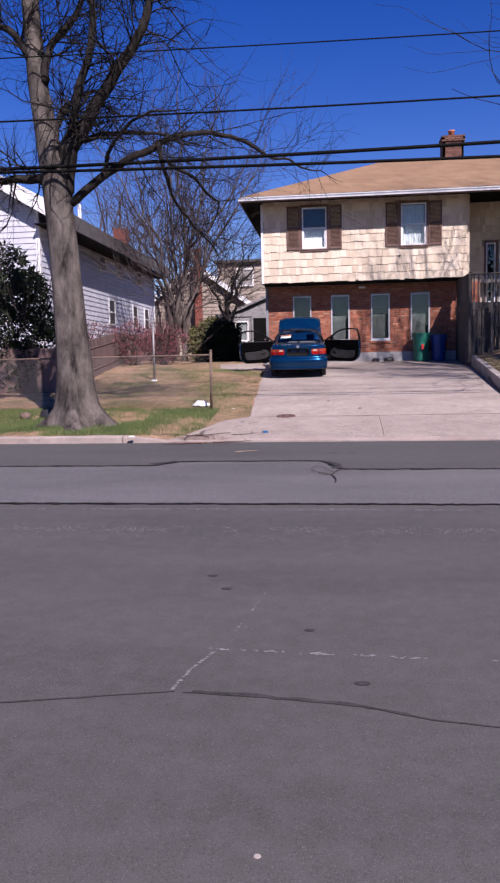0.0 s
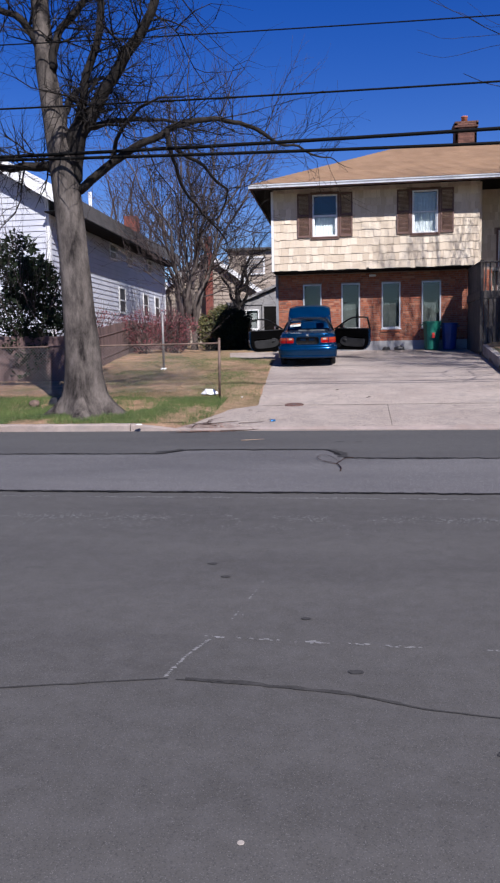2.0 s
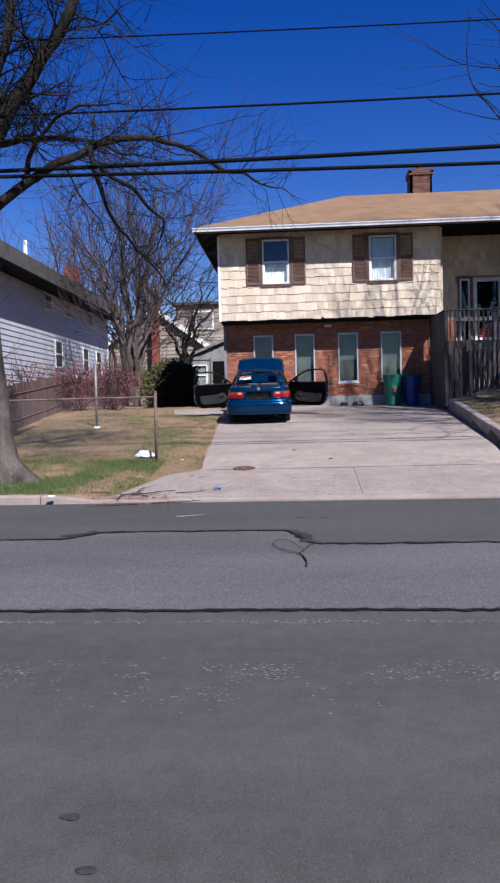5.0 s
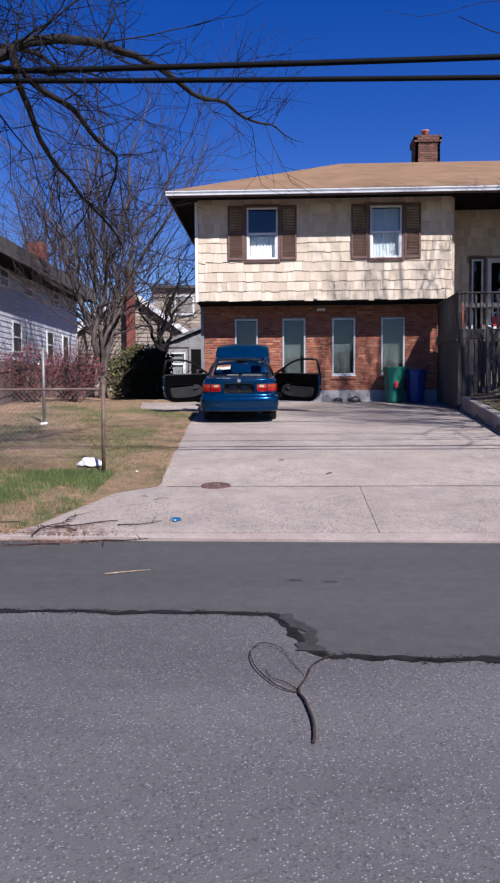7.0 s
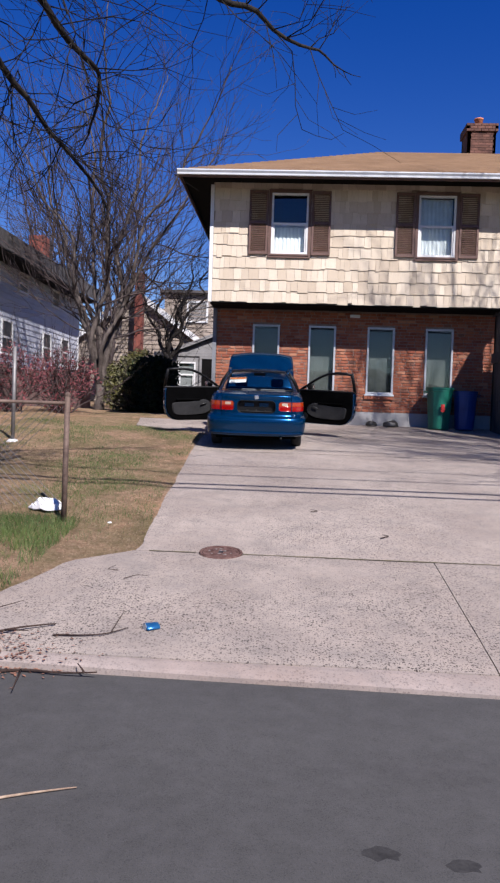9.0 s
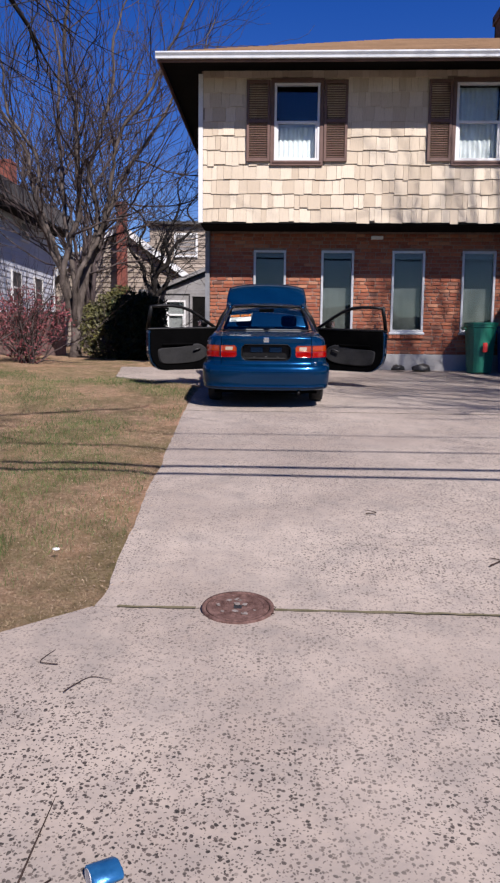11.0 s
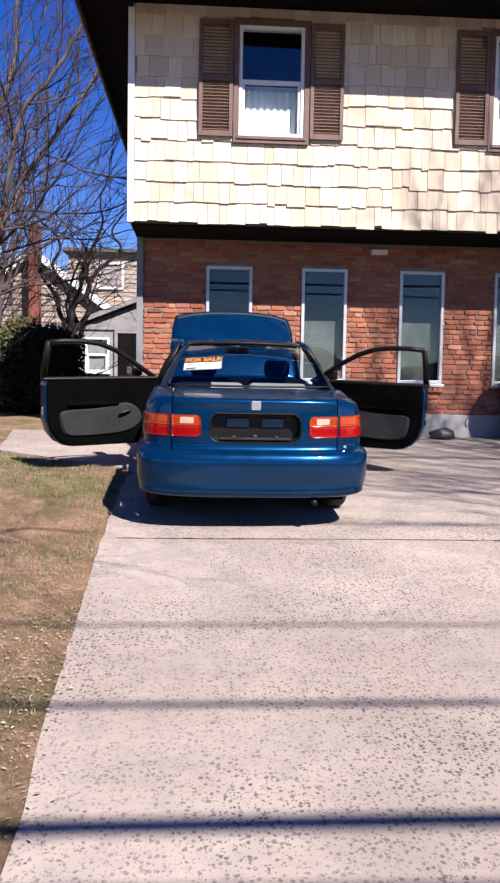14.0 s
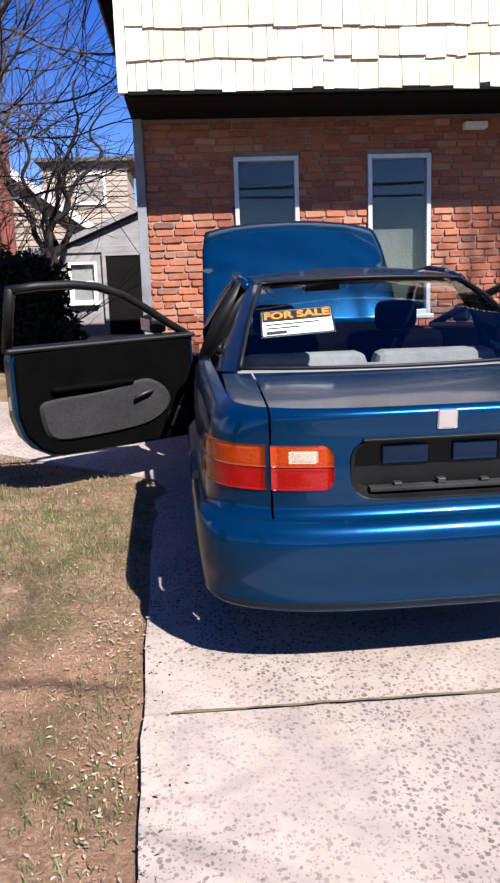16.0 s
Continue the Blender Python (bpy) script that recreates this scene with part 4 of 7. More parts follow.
def worn_brick(w, h, rng):
    """A hand-made brick: rounded corners, soft arrises, no two quite alike."""
    c = [min(w * 0.3, rng.uniform(0.005, 0.018)) for _ in range(4)]
    d = [rng.uniform(0.004, 0.014) for _ in range(4)]
    s = [rng.uniform(-0.003, 0.003) for _ in range(4)]
    ring = [(c[0], s[0]), (w - c[1], s[1]), (w, d[1]), (w, h - d[2]), (w - c[2], h + s[2]), (c[3], h + s[3]), (0, h - d[3]), (0, d[0])]
    t = rng.uniform(-0.004, 0.004)
    front = [(x + (0.004 if x < w / 2 else -0.004), -0.014 + (t if x < w / 2 else -t), z + (0.004 if z < h / 2 else -0.004)) for x, z in ring]
    return front + [(x, -0.008, z) for x, z in ring] + [(x, 0.03, z) for x, z in ring]


BR_LEN = (0.203, 0.203, 0.195, 0.207, 0.18, 0.15, 0.098)
BR_ME = {}
brick_rng = random.Random(77)
for w in BR_LEN:
    for k in range(3):
        me = bpy.data.meshes.new("brick")
        me.from_pydata(worn_brick(w, 0.060, brick_rng), [], BRICK_F)
        me.materials.append(M_BRICK)
        BR_ME.setdefault(w, []).append(me)


def lay(parent, x0, x1, y, z0, z1, holes, rng, area):
    v, f, count = [], [], 0
    for r in range(int((z1 - z0) / 0.074)):
        z = z0 + 0.008 + r * 0.074
        x = x0 - rng.uniform(0, 0.19)
        while x < x1:
            w = rng.choice(BR_LEN)
            a, b = max(x, x0), min(x + w, x1)
            x += w + rng.uniform(0.011, 0.017)
            for h in holes:
                if z + 0.05 > h[2] and z < h[3]:
                    if a < h[0] < b:
                        b = h[0]
                    if a < h[1] < b:
                        a = h[1]
            if b - a < 0.025 or hole_near(a, b, z, z + 0.06, holes, -0.012):
                continue
            out = rng.uniform(-0.005, 0.008)
            if b - a > w - 0.001 and count < 300 and area[0] < a < area[1] and area[2] < z < area[3]:
                ob = new("brick", rng.choice(BR_ME[w]))
                ob.parent = parent
                ob.matrix_local = pose(a, y + 0.012 - out, z + rng.uniform(-0.003, 0.003), 0, rng.uniform(-0.9, 0.9), 0)
                count += 1
            else:
                base = len(v)
                v.extend((a + p[0], y + 0.012 - out + p[1], z + p[2]) for p in worn_brick(b - a, 0.060, rng))
                f.extend(tuple(base + t for t in q) for q in BRICK_F)
    lists("bricks", v, f, M_BRICK, parent)["kind"] = "stuff"


def sills():
    """Rowlock brick sills under the tall windows."""
    v, f = [], []
    for h in LOW_WIN:
        for i in range(9):
            a = h[0] - 0.03 + i * 0.081
            base = len(v)
            v.extend((a + p[0], Y_LOW - 0.035 + p[1], h[2] - 0.12 + p[2]) for p in brick_verts(0.072, 0.07))
            f.extend(tuple(base + t for t in q) for q in BOX_F)
    lists("sill_bricks", v, f, M_BRICK, wall_low)["kind"] = "stuff"


sills()

# ---- deck and stairs at the entrance ----
def board(x0, y0, z0, x1, y1, z1):
    return boxes((x0, y0, z0, x1, y1, z1), bevel=0.004)


deck = empty("deck", "raised weathered grey wooden deck with railings and stair", "deck", pose(0, 0, 0))
DX0, DX1, DY0, DY1, DZ = 4.48, 6.32, 25.62, 28.1, 3.2
for x, y in ((DX0, DY0), (DX1, DY0), (DX0, 27.95), (DX1, 27.2)):
    part("post", board(x - 0.05, y - 0.05, 1.0, x + 0.05, y + 0.05, 4.2), M_DECK, deck)
for i in range(18):
    part("floor_board", board(DX0, DY0 + i * 0.137, DZ - 0.04, DX1, DY0 + i * 0.137 + 0.13, DZ), M_DECK, deck)
part("rim_joist", board(DX0 - 0.03, DY0 - 0.07, DZ - 0.22, DX1 + 0.03, DY0 - 0.052, DZ + 0.02), M_DECK, deck)
part("rim_joist", board(DX0 - 0.075, DY0 - 0.06, DZ - 0.22, DX0 - 0.053, DY1, DZ + 0.02), M_DECK, deck)
for x0, y0, x1, y1 in ((DX0 - 0.07, DY0 - 0.08, DX1 + 0.07, DY0 + 0.06), (DX0 - 0.08, DY0 + 0.065, DX0 + 0.06, DY1)):
    part("top_rail", board(x0, y0, 4.11, x1, y1, 4.15), M_DECK, deck)
rng = random.Random(3)
for i in range(13):
    x = DX0 + 0.09 + i * 0.138
    part("baluster", board(x, DY0 - 0.05, DZ + 0.03 - rng.random() * 0.1, x + 0.05, DY0 - 0.012, 4.108), M_DECK, deck)
for i in range(16):
    y = DY0 + 0.09 + i * 0.146
    part("baluster", board(DX0 - 0.05, y, DZ + 0.03, DX0 - 0.025, y + 0.115, 4.108), M_DECK, deck)
    part("skirt_board", board(DX0 - 0.05, y, 1.25, DX0 - 0.028, y + 0.135, DZ - 0.23), M_DECK, deck)
for i in range(12):
    x = DX0 + 0.07 + i * 0.148
    part("skirt_board", board(x, DY0 - 0.05, 1.3 + 0.06 * i, x + 0.125, DY0 - 0.026, DZ - 0.225), M_DECK, deck)
# stair going down beside the deck
for i in range(7):
    x, z = DX1 + 0.07 + i * 0.27, DZ - 0.06 - (i + 1) * 0.165
    part("tread", board(x, DY0 + 0.1, z, x + 0.3, DY0 + 1.2, z + 0.04), M_DECK, deck)
part("low_rail", board(5.15, DY0 - 0.35, 3.10, 7.5, DY0 - 0.26, 3.15), M_DECK, deck)
part("low_rail", board(5.15, DY0 - 0.33, 2.42, 7.5, DY0 - 0.28, 2.50), M_DECK, deck)
for i in range(17):
    x = 5.2 + i * 0.138
    part("baluster", board(x, DY0 - 0.36, 2.02 + rng.random() * 0.12, x + 0.085, DY0 - 0.335, 3.098), M_DECK, deck)
for x in (5.12, 6.3, 7.5):
    part("post", board(x - 0.045, DY0 - 0.33, 1.2, x + 0.045, DY0 - 0.24, 3.25), M_DECK, deck)
bm = boxes((0, -0.03, -0.05, 2.4, 0.03, 0.05), bevel=0.004)
bmesh.ops.transform(bm, matrix=pose(DX1 + 0.1, DY0 + 0.05, 4.1, 0, 31, 0), verts=bm.verts)
part("stair_rail", bm, M_DECK, deck)
bm = boxes((0, -0.012, -0.09, 1.9, 0.012, 0.09))
bmesh.ops.transform(bm, matrix=pose(4.75, DY0 - 0.07, 1.95, 0, -32, 0), verts=bm.verts)
part("brace", bm, M_DECK, deck, "diagonal grey brace board")


# ---- the pale blue neighbour ----
nb = empty("neighbour_house", "pale blue house with horizontal siding, dark roof and small windows", "house", pose(0, 0, 0))
NX, NY0, NY1, NZ0, NZ1 = -10.2, 26.4, 43.6, 0.9, 7.05
NX0 = NX - 8.0
def clapboards(name, axis, a0, a1, at, z0, z1, out, step=0.2, gable=None, parent=None, material=M_SIDING):
    """Overlapping horizontal boards on a wall that faces +x ('x') or -y ('y')."""
    v, f = [], []
    n = int((z1 - z0) / step)
    for i in range(n):
        z, zt = z0 + i * step, z0 + (i + 1) * step + 0.01
        b0, b1 = a0, a1
        if gable and z > gable[0]:
            k = (z - gable[0]) / (gable[1] - gable[0])
            mid = (a0 + a1) / 2
            b0, b1 = a0 + (mid - a0) * k, a1 + (mid - a1) * k
        k = len(v)
        for u in (b0, b1):
            for d, zz in ((0.0, z), (out, z), (out * 0.15, zt), (0.0, zt)):
                v.append((at + d, u, zz) if axis == "x" else (u, at - d, zz))
        f += [(k, k + 1, k + 2, k + 3), (k + 7, k + 6, k + 5, k + 4), (k + 1, k + 5, k + 6, k + 2), (k, k + 4, k + 5, k + 1)]
    ob = lists(name, v, f, material, parent or nb)
    ob["kind"] = "stuff"
    return ob


part("wall", boxes((NX - 0.15, NY0, NZ0, NX, NY1, NZ1)), M_SIDING, nb)
part("wall", boxes((NX0, NY0, NZ0, NX - 0.155, NY0 + 0.15, NZ1)), M_SIDING, nb)
part("wall", boxes((NX0, NY0 + 0.155, NZ0, NX0 + 0.15, NY1, NZ1), (NX0 + 0.155, NY1 - 0.15, NZ0, NX - 0.155, NY1, NZ1)), M_SIDING, nb)
clapboards("siding", "x", NY0 + 0.1, NY1 - 0.12, NX + 0.002, NZ0 + 0.3, NZ1 - 0.6, 0.03)
clapboards("siding", "y", NX0, NX - 0.1, NY0 - 0.002, NZ0 + 0.3, 9.0, 0.03, 0.2, (NZ1 - 0.2, 9.3))
part("corner_board", boxes((NX - 0.1, NY1 - 0.12, NZ0, NX + 0.05, NY1 + 0.02, NZ1 - 0.69)), M_WHITE, nb, "white corner board")
part("corner_board", boxes((NX - 0.1, NY0 - 0.045, NZ0, NX + 0.045, NY0 + 0.1, NZ1 - 0.15)), M_WHITE, nb, "white corner board")
xm = (NX0 + NX) / 2
for s, e in ((1, NX + 0.85), (-1, NX0 - 0.85)):
    bm = bmesh.new()
    ring = [(e, NZ1 - 0.62), (xm, 9.30), (xm, 9.62), (e, NZ1 - 0.06)]
    a = [bm.verts.new((x, NY0 - 0.45, z)) for x, z in ring]
    b = [bm.verts.new((x, NY1 + 0.45, z)) for x, z in ring]
    for i in range(4):
        bm.faces.new((a[i], a[(i + 1) % 4], b[(i + 1) % 4], b[i]))
    bm.faces.new(a[::-1]), bm.faces.new(b)
    bmesh.ops.recalc_face_normals(bm, faces=bm.faces)
    part("roof", bm, M_DARKROOF, nb, "dark shingle roof")
    bm = bmesh.new()
    ring = [(e, NZ1 - 0.64), (xm, 9.28), (xm, 9.64), (e, NZ1 - 0.04)]
    a = [bm.verts.new((x, NY0 - 0.50, z)) for x, z in ring]
    b = [bm.verts.new((x, NY0 - 0.455, z)) for x, z in ring]
    for i in range(4):
        bm.faces.new((a[i], a[(i + 1) % 4], b[(i + 1) % 4], b[i]))
    bm.faces.new(a[::-1]), bm.faces.new(b)
    part("rake_board", bm, M_WHITE, nb, "white rake board")
part("soffit", boxes((NX + 0.01, NY0 - 0.4, NZ1 - 0.68, NX + 0.84, NY1 + 0.4, NZ1 - 0.645)), M_SOFFIT, nb)
def side_window(y, z, w, h):
    x = NX + 0.03
    o = part("window", boxes((x, y, z, x + 0.05, y + 0.07, z + h), (x, y + w - 0.07, z, x + 0.05, y + w, z + h), (x, y + 0.07, z, x + 0.05, y + w - 0.07, z + 0.07), (x, y + 0.07, z + h - 0.07, x + 0.05, y + w - 0.07, z + h), (x, y + 0.07, z + h / 2 - 0.03, x + 0.045, y + w - 0.07, z + h / 2 + 0.03)), M_WHITE, nb)
    part("pane", boxes((x + 0.005, y + 0.07, z + 0.07, x + 0.02, y + w - 0.07, z + h - 0.07)), M_BLACK, o, "dark pane")


for y in (33.2, 35.9, 39.6):
    side_window(y, 5.62, 0.95, 0.7)
for y in (34.4, 38.6, 41.0):
    side_window(y, 3.3, 1.0, 1.2)
side_window(37.4, 2.3, 0.6, 0.8)
vent_pipe = rod("vent_pipe", [(-12.2, 37, 7.6), (-12.2, 37, 9.3)], 0.09, M_WHITE, nb)
part("chimney", boxes((-12.0, 42.0, 7.4, -11.3, 42.7, 9.0), bevel=0.02), M_REDCHIM, nb, "brick chimney")
part("foundation", boxes((NX0, NY0 + 0.02, 0.2, NX - 0.02, NY1 - 0.02, NZ0 + 0.28)), M_BASE, nb)

# ---- tan house at the back, with a tall chimney ----
bh = empty("back_house", "tan shingled house with dormer and brick chimney behind bare trees", "house", pose(0, 0, 0))
BY = 50.0
part("wall", boxes((-14.0, BY, 1.0, -4.0, BY + 6, 5.5)), M_TAN, bh)
v, f = [], []
for y in (BY - 0.02, BY + 6):
    v += [(-13.5, y, 4.6), (-5.2, y, 4.6), (-8.3, y, 7.3), (-9.2, y, 7.3)]
f = [(0, 1, 2, 3), (7, 6, 5, 4), (1, 5, 6, 2), (0, 3, 7, 4), (3, 2, 6, 7)]
lists("gable", v, f, M_TAN, bh)
clapboards("siding", "y", -13.6, -4.1, BY - 0.03, 1.5, 7.2, 0.05, 0.24, (4.6, 7.9), bh, M_TAN)
clapboards("siding", "y", -7.6, -4.3, BY + 1.49, 5.0, 8.1, 0.04, 0.2, None, bh, M_TAN)
bm = boxes((0, -0.3, -0.1, 4.6, 6, 0.1))
bmesh.ops.transform(bm, matrix=pose(-8.75, BY - 0.05, 7.75, 0, 36, 0), verts=bm.verts)
part("roof", bm, M_DARKROOF, bh)
bm = boxes((0, -0.06, -0.14, 4.6, 0.0, 0.14))
bmesh.ops.transform(bm, matrix=pose(-8.75, BY - 0.37, 7.75, 0, 36, 0), verts=bm.verts)
part("rake_board", bm, M_WHITE, bh, "white rake board")
bm = boxes((-5.6, -0.3, -0.1, 0, 6, 0.1))
bmesh.ops.transform(bm, matrix=pose(-8.75, BY - 0.05, 7.75, 0, -36, 0), verts=bm.verts)
part("roof", bm, M_DARKROOF, bh)
bm = boxes((-5.6, -0.06, -0.14, 0, 0.0, 0.14))
bmesh.ops.transform(bm, matrix=pose(-8.75, BY - 0.37, 7.75, 0, -36, 0), verts=bm.verts)
part("rake_board", bm, M_WHITE, bh, "white rake board")
part("dormer", boxes((-7.6, BY + 1.5, 5.0, -4.3, BY + 5, 8.1)), M_TAN, bh, "tan dormer")
part("dormer_roof", boxes((-7.8, BY + 1.2, 8.1, -4.0, BY + 5.4, 8.25)), M_DARKROOF, bh)
w = part("window", boxes((-6.35, BY + 1.38, 6.5, -5.15, BY + 1.5, 6.6), (-6.35, BY + 1.42, 7.6, -5.15, BY + 1.5, 7.7), (-6.35, BY + 1.42, 6.6, -6.25, BY + 1.5, 7.6), (-5.25, BY + 1.42, 6.6, -5.15, BY + 1.5, 7.6)), M_WHITE, bh)
part("pane", boxes((-6.25, BY + 1.46, 6.6, -5.25, BY + 1.49, 7.6)), M_GREYWOOD, w, "pale grey pane")
part("chimney", boxes((-8.8, BY - 0.9, 1.0, -8.36, BY - 0.42, 8.6), (-8.84, BY - 0.94, 8.6, -8.32, BY - 0.38, 8.78), bevel=0.02), M_REDCHIM, bh, "tall red brick chimney")

# ---- grey shed beside the house ----
shed = empty("shed", "small weathered grey shed with a sloping roof and white window", "shed", pose(0, 0, 0))
SY = 34.7
v, f = [], []
for y in (SY, SY + 2.5):
    v += [(-4.9, y, 1.0), (-2.3, y, 1.0), (-2.3, y, 4.25), (-4.9, y, 3.2)]
f = [(0, 1, 2, 3), (7, 6, 5, 4), (0, 3, 7, 4), (1, 5, 6, 2), (3, 2, 6, 7)]
lists("wall", v, f, M_GREYWOOD, shed)
bm = boxes((-0.2, -0.15, 0, 2.95, 2.7, 0.1))
bmesh.ops.transform(bm, matrix=pose(-4.95, SY, 3.22, 0, -22, 0), verts=bm.verts)
part("roof", bm, M_GREYWOOD, shed, "grey board roof")
part("trim_board", boxes((-4.9, SY - 0.04, 3.38, -2.4, SY - 0.002, 3.5), bevel=0.006), M_GREYWOOD, shed)
window("window", (-4.14, -3.6, 2.42, 3.2), SY - 0.06, M_WHITE, True, (M_CURTAIN, 0.9), shed, None, "white window with a lace curtain")
sd = part("door", boxes((-3.4, SY - 0.05, 1.2, -2.75, SY - 0.004, 3.3), bevel=0.006), M_SOFFIT, shed, "dark door")
part("door_frame", boxes((-3.48, SY - 0.07, 1.2, -3.41, SY - 0.003, 3.38), (-2.74, SY - 0.07, 1.2, -2.67, SY - 0.003, 3.38), (-3.41, SY - 0.07, 3.31, -2.74, SY - 0.003, 3.38)), M_GREYWOOD, sd)

back = Vector((-1.3, 17.0, 2.0))
shed.matrix_world = Matrix.Translation(back) @ Matrix.Scale(1.384, 4) @ Matrix.Translation(-back)

# ---- unseen dark ridge added across the street: closes the place, cuts low sky light ----
def low_sky_block():
    v, f = [], []
    n = 120
    for i in range(n + 1):
        x = -90 + 180 * i / n
        h = 5.0 + 1.4 * noise.noise((x * 0.11, 0, 0)) + 0.7 * noise.noise((x * 0.6, 3, 0))
        y = -17.0 + 0.8 * noise.noise((x * 0.3, 7, 0))
        v += [(x, y, -0.1), (x, y - 0.6, h * 0.6), (x, y - 1.6, h), (x, y - 4.0, -0.1)]
    f = [(4 * i + j, 4 * i + 4 + j, 4 * i + 5 + j, 4 * i + 1 + j) for i in range(n) for j in range(3)]
    return tagged(lists("backdrop", v, f, M_SKY_BLOCK), "unseen dark ridge across the street, added to block low sky light", "hedge", kind="structure")


M_SKY_BLOCK = surf("dark_sky_block", (0.02, 0.028, 0.014), (0.06, 0.062, 0.035), 1.5, 12, 0.9, relief=0.5)
low_sky_block()

# ---- overhead lines ----
def sag(name, y, za, zb, r, label, slope=0.0):
    pts = []
    for i in range(41):
        s = i / 40
        x = -26 + 52 * s
        pts.append((x, y + slope * x, za + (zb - za) * (x + 6.6) / 9.8 + 0.0009 * ((x + 2) ** 2) - 0.06 + 0.006 * math.sin(x * 5)))
    return tagged(rod(name, pts, r, M_CABLE, None, 6), label, "cable", "overhead lines")


sag("overhead_cable", 15.40, 5.52, 5.53, 0.034, "thick black overhead cable across the driveway")
sag("overhead_cable", 15.30, 5.43, 5.24, 0.030, "thick black overhead cable across the driveway")
sag("overhead_cable", 15.45, 6.46, 6.38, 0.018, "black overhead wire across the driveway")
sag("overhead_cable", 15.35, 7.64, 7.50, 0.012, "thin black overhead wire across the driveway")
for x in (-26.0, 26.0):
    pole = empty("utility_pole", "round wooden utility pole carrying overhead lines", "utility pole", pose(x, 15.5, 0), "utility poles")
    rod("shaft", [(0, 0, -0.2), (0, 0, 9.4)], [0.16, 0.11], M_BARK2, pole, 12)
    part("crossarm", boxes((-0.06, -0.9, 8.2, 0.06, 0.9, 8.32), bevel=0.01), M_BARK2, pole)

# ---- trees and bushes ----
def grow(v, f, rng, p, d, length, radius, depth, spread=0.6, up=0.1, kids=4, sides=6, wob=0.16, stop=0.0035, shrink=0.62):
    """A tapered, wandering limb with its side limbs, down to twigs."""
    n = max(2, min(7, int(length / 0.28)))
    pts, radii, p, d = [Vector(p)], [radius], Vector(p), Vector(d).normalized()
    thin = 0.55 if depth else 0.25
    for i in range(n):
        d = (d + Vector((rng.gauss(0, wob), rng.gauss(0, wob), rng.gauss(0, wob) + up * 0.3))).normalized()
        p = p + d * (length / n)
        pts.append(p)
        radii.append(radius * (1 - (1 - thin) * (i + 1) / n))
    tube(v, f, pts, radii, sides if radius > 0.03 else (4 if radius > 0.012 else 3))
    if depth <= 0 or radius * shrink < stop:
        return
    for k in range(kids):
        s = 0.25 + 0.75 * (k + rng.random()) / kids
        i = min(n - 1, int(s * n))
        q = pts[i].lerp(pts[i + 1], s * n - i if s * n - i < 1 else 1)
        axis = (pts[i + 1] - pts[i]).normalized()
        side = axis.orthogonal().normalized()
        side.rotate(Matrix.Rotation(rng.uniform(0, 2 * math.pi), 3, axis))
        nd = (axis + side * rng.uniform(0.5, 1.3) * spread + Vector((0, 0, up))).normalized()
        grow(v, f, rng, q, nd, length * rng.uniform(0.5, 0.85), max(stop, radii[i] * rng.uniform(0.45, 0.7)), depth - 1, spread, up, kids, max(3, sides - 1), wob, stop, shrink)
    grow(v, f, rng, pts[-1], d, length * 0.78, max(stop, radii[-1]), depth - 1, spread, up, max(2, kids - 1), max(3, sides - 1), wob, stop, shrink)


def limb(v, f, line, r0, r1, sides=8):
    """A drawn limb, smoothed through its few bends."""
    pts = [Vector(p) for p in line]
    out = []
    for i in range(len(pts) - 1):
        a, b, c, d = pts[max(i - 1, 0)], pts[i], pts[i + 1], pts[min(i + 2, len(pts) - 1)]
        for k in range(5):
            t = k / 5
            out.append(0.5 * ((2 * b) + (c - a) * t + (2 * a - 5 * b + 4 * c - d) * t * t + (3 * b - a - 3 * c + d) * t ** 3))
    out.append(pts[-1])
    n = len(out)
    knot = min(0.05, r0 * 0.8)
    out = [p + Vector((noise.noise(p * 2.3), noise.noise(p * 2.3 + Vector((9, 0, 0))), noise.noise(p * 2.3 + Vector((0, 9, 0))))) * knot * 1.6 if 0 < i < n - 1 else p for i, p in enumerate(out)]
    tube(v, f, out, [r0 + (r1 - r0) * i / (n - 1) for i in range(n)], sides)
    return out


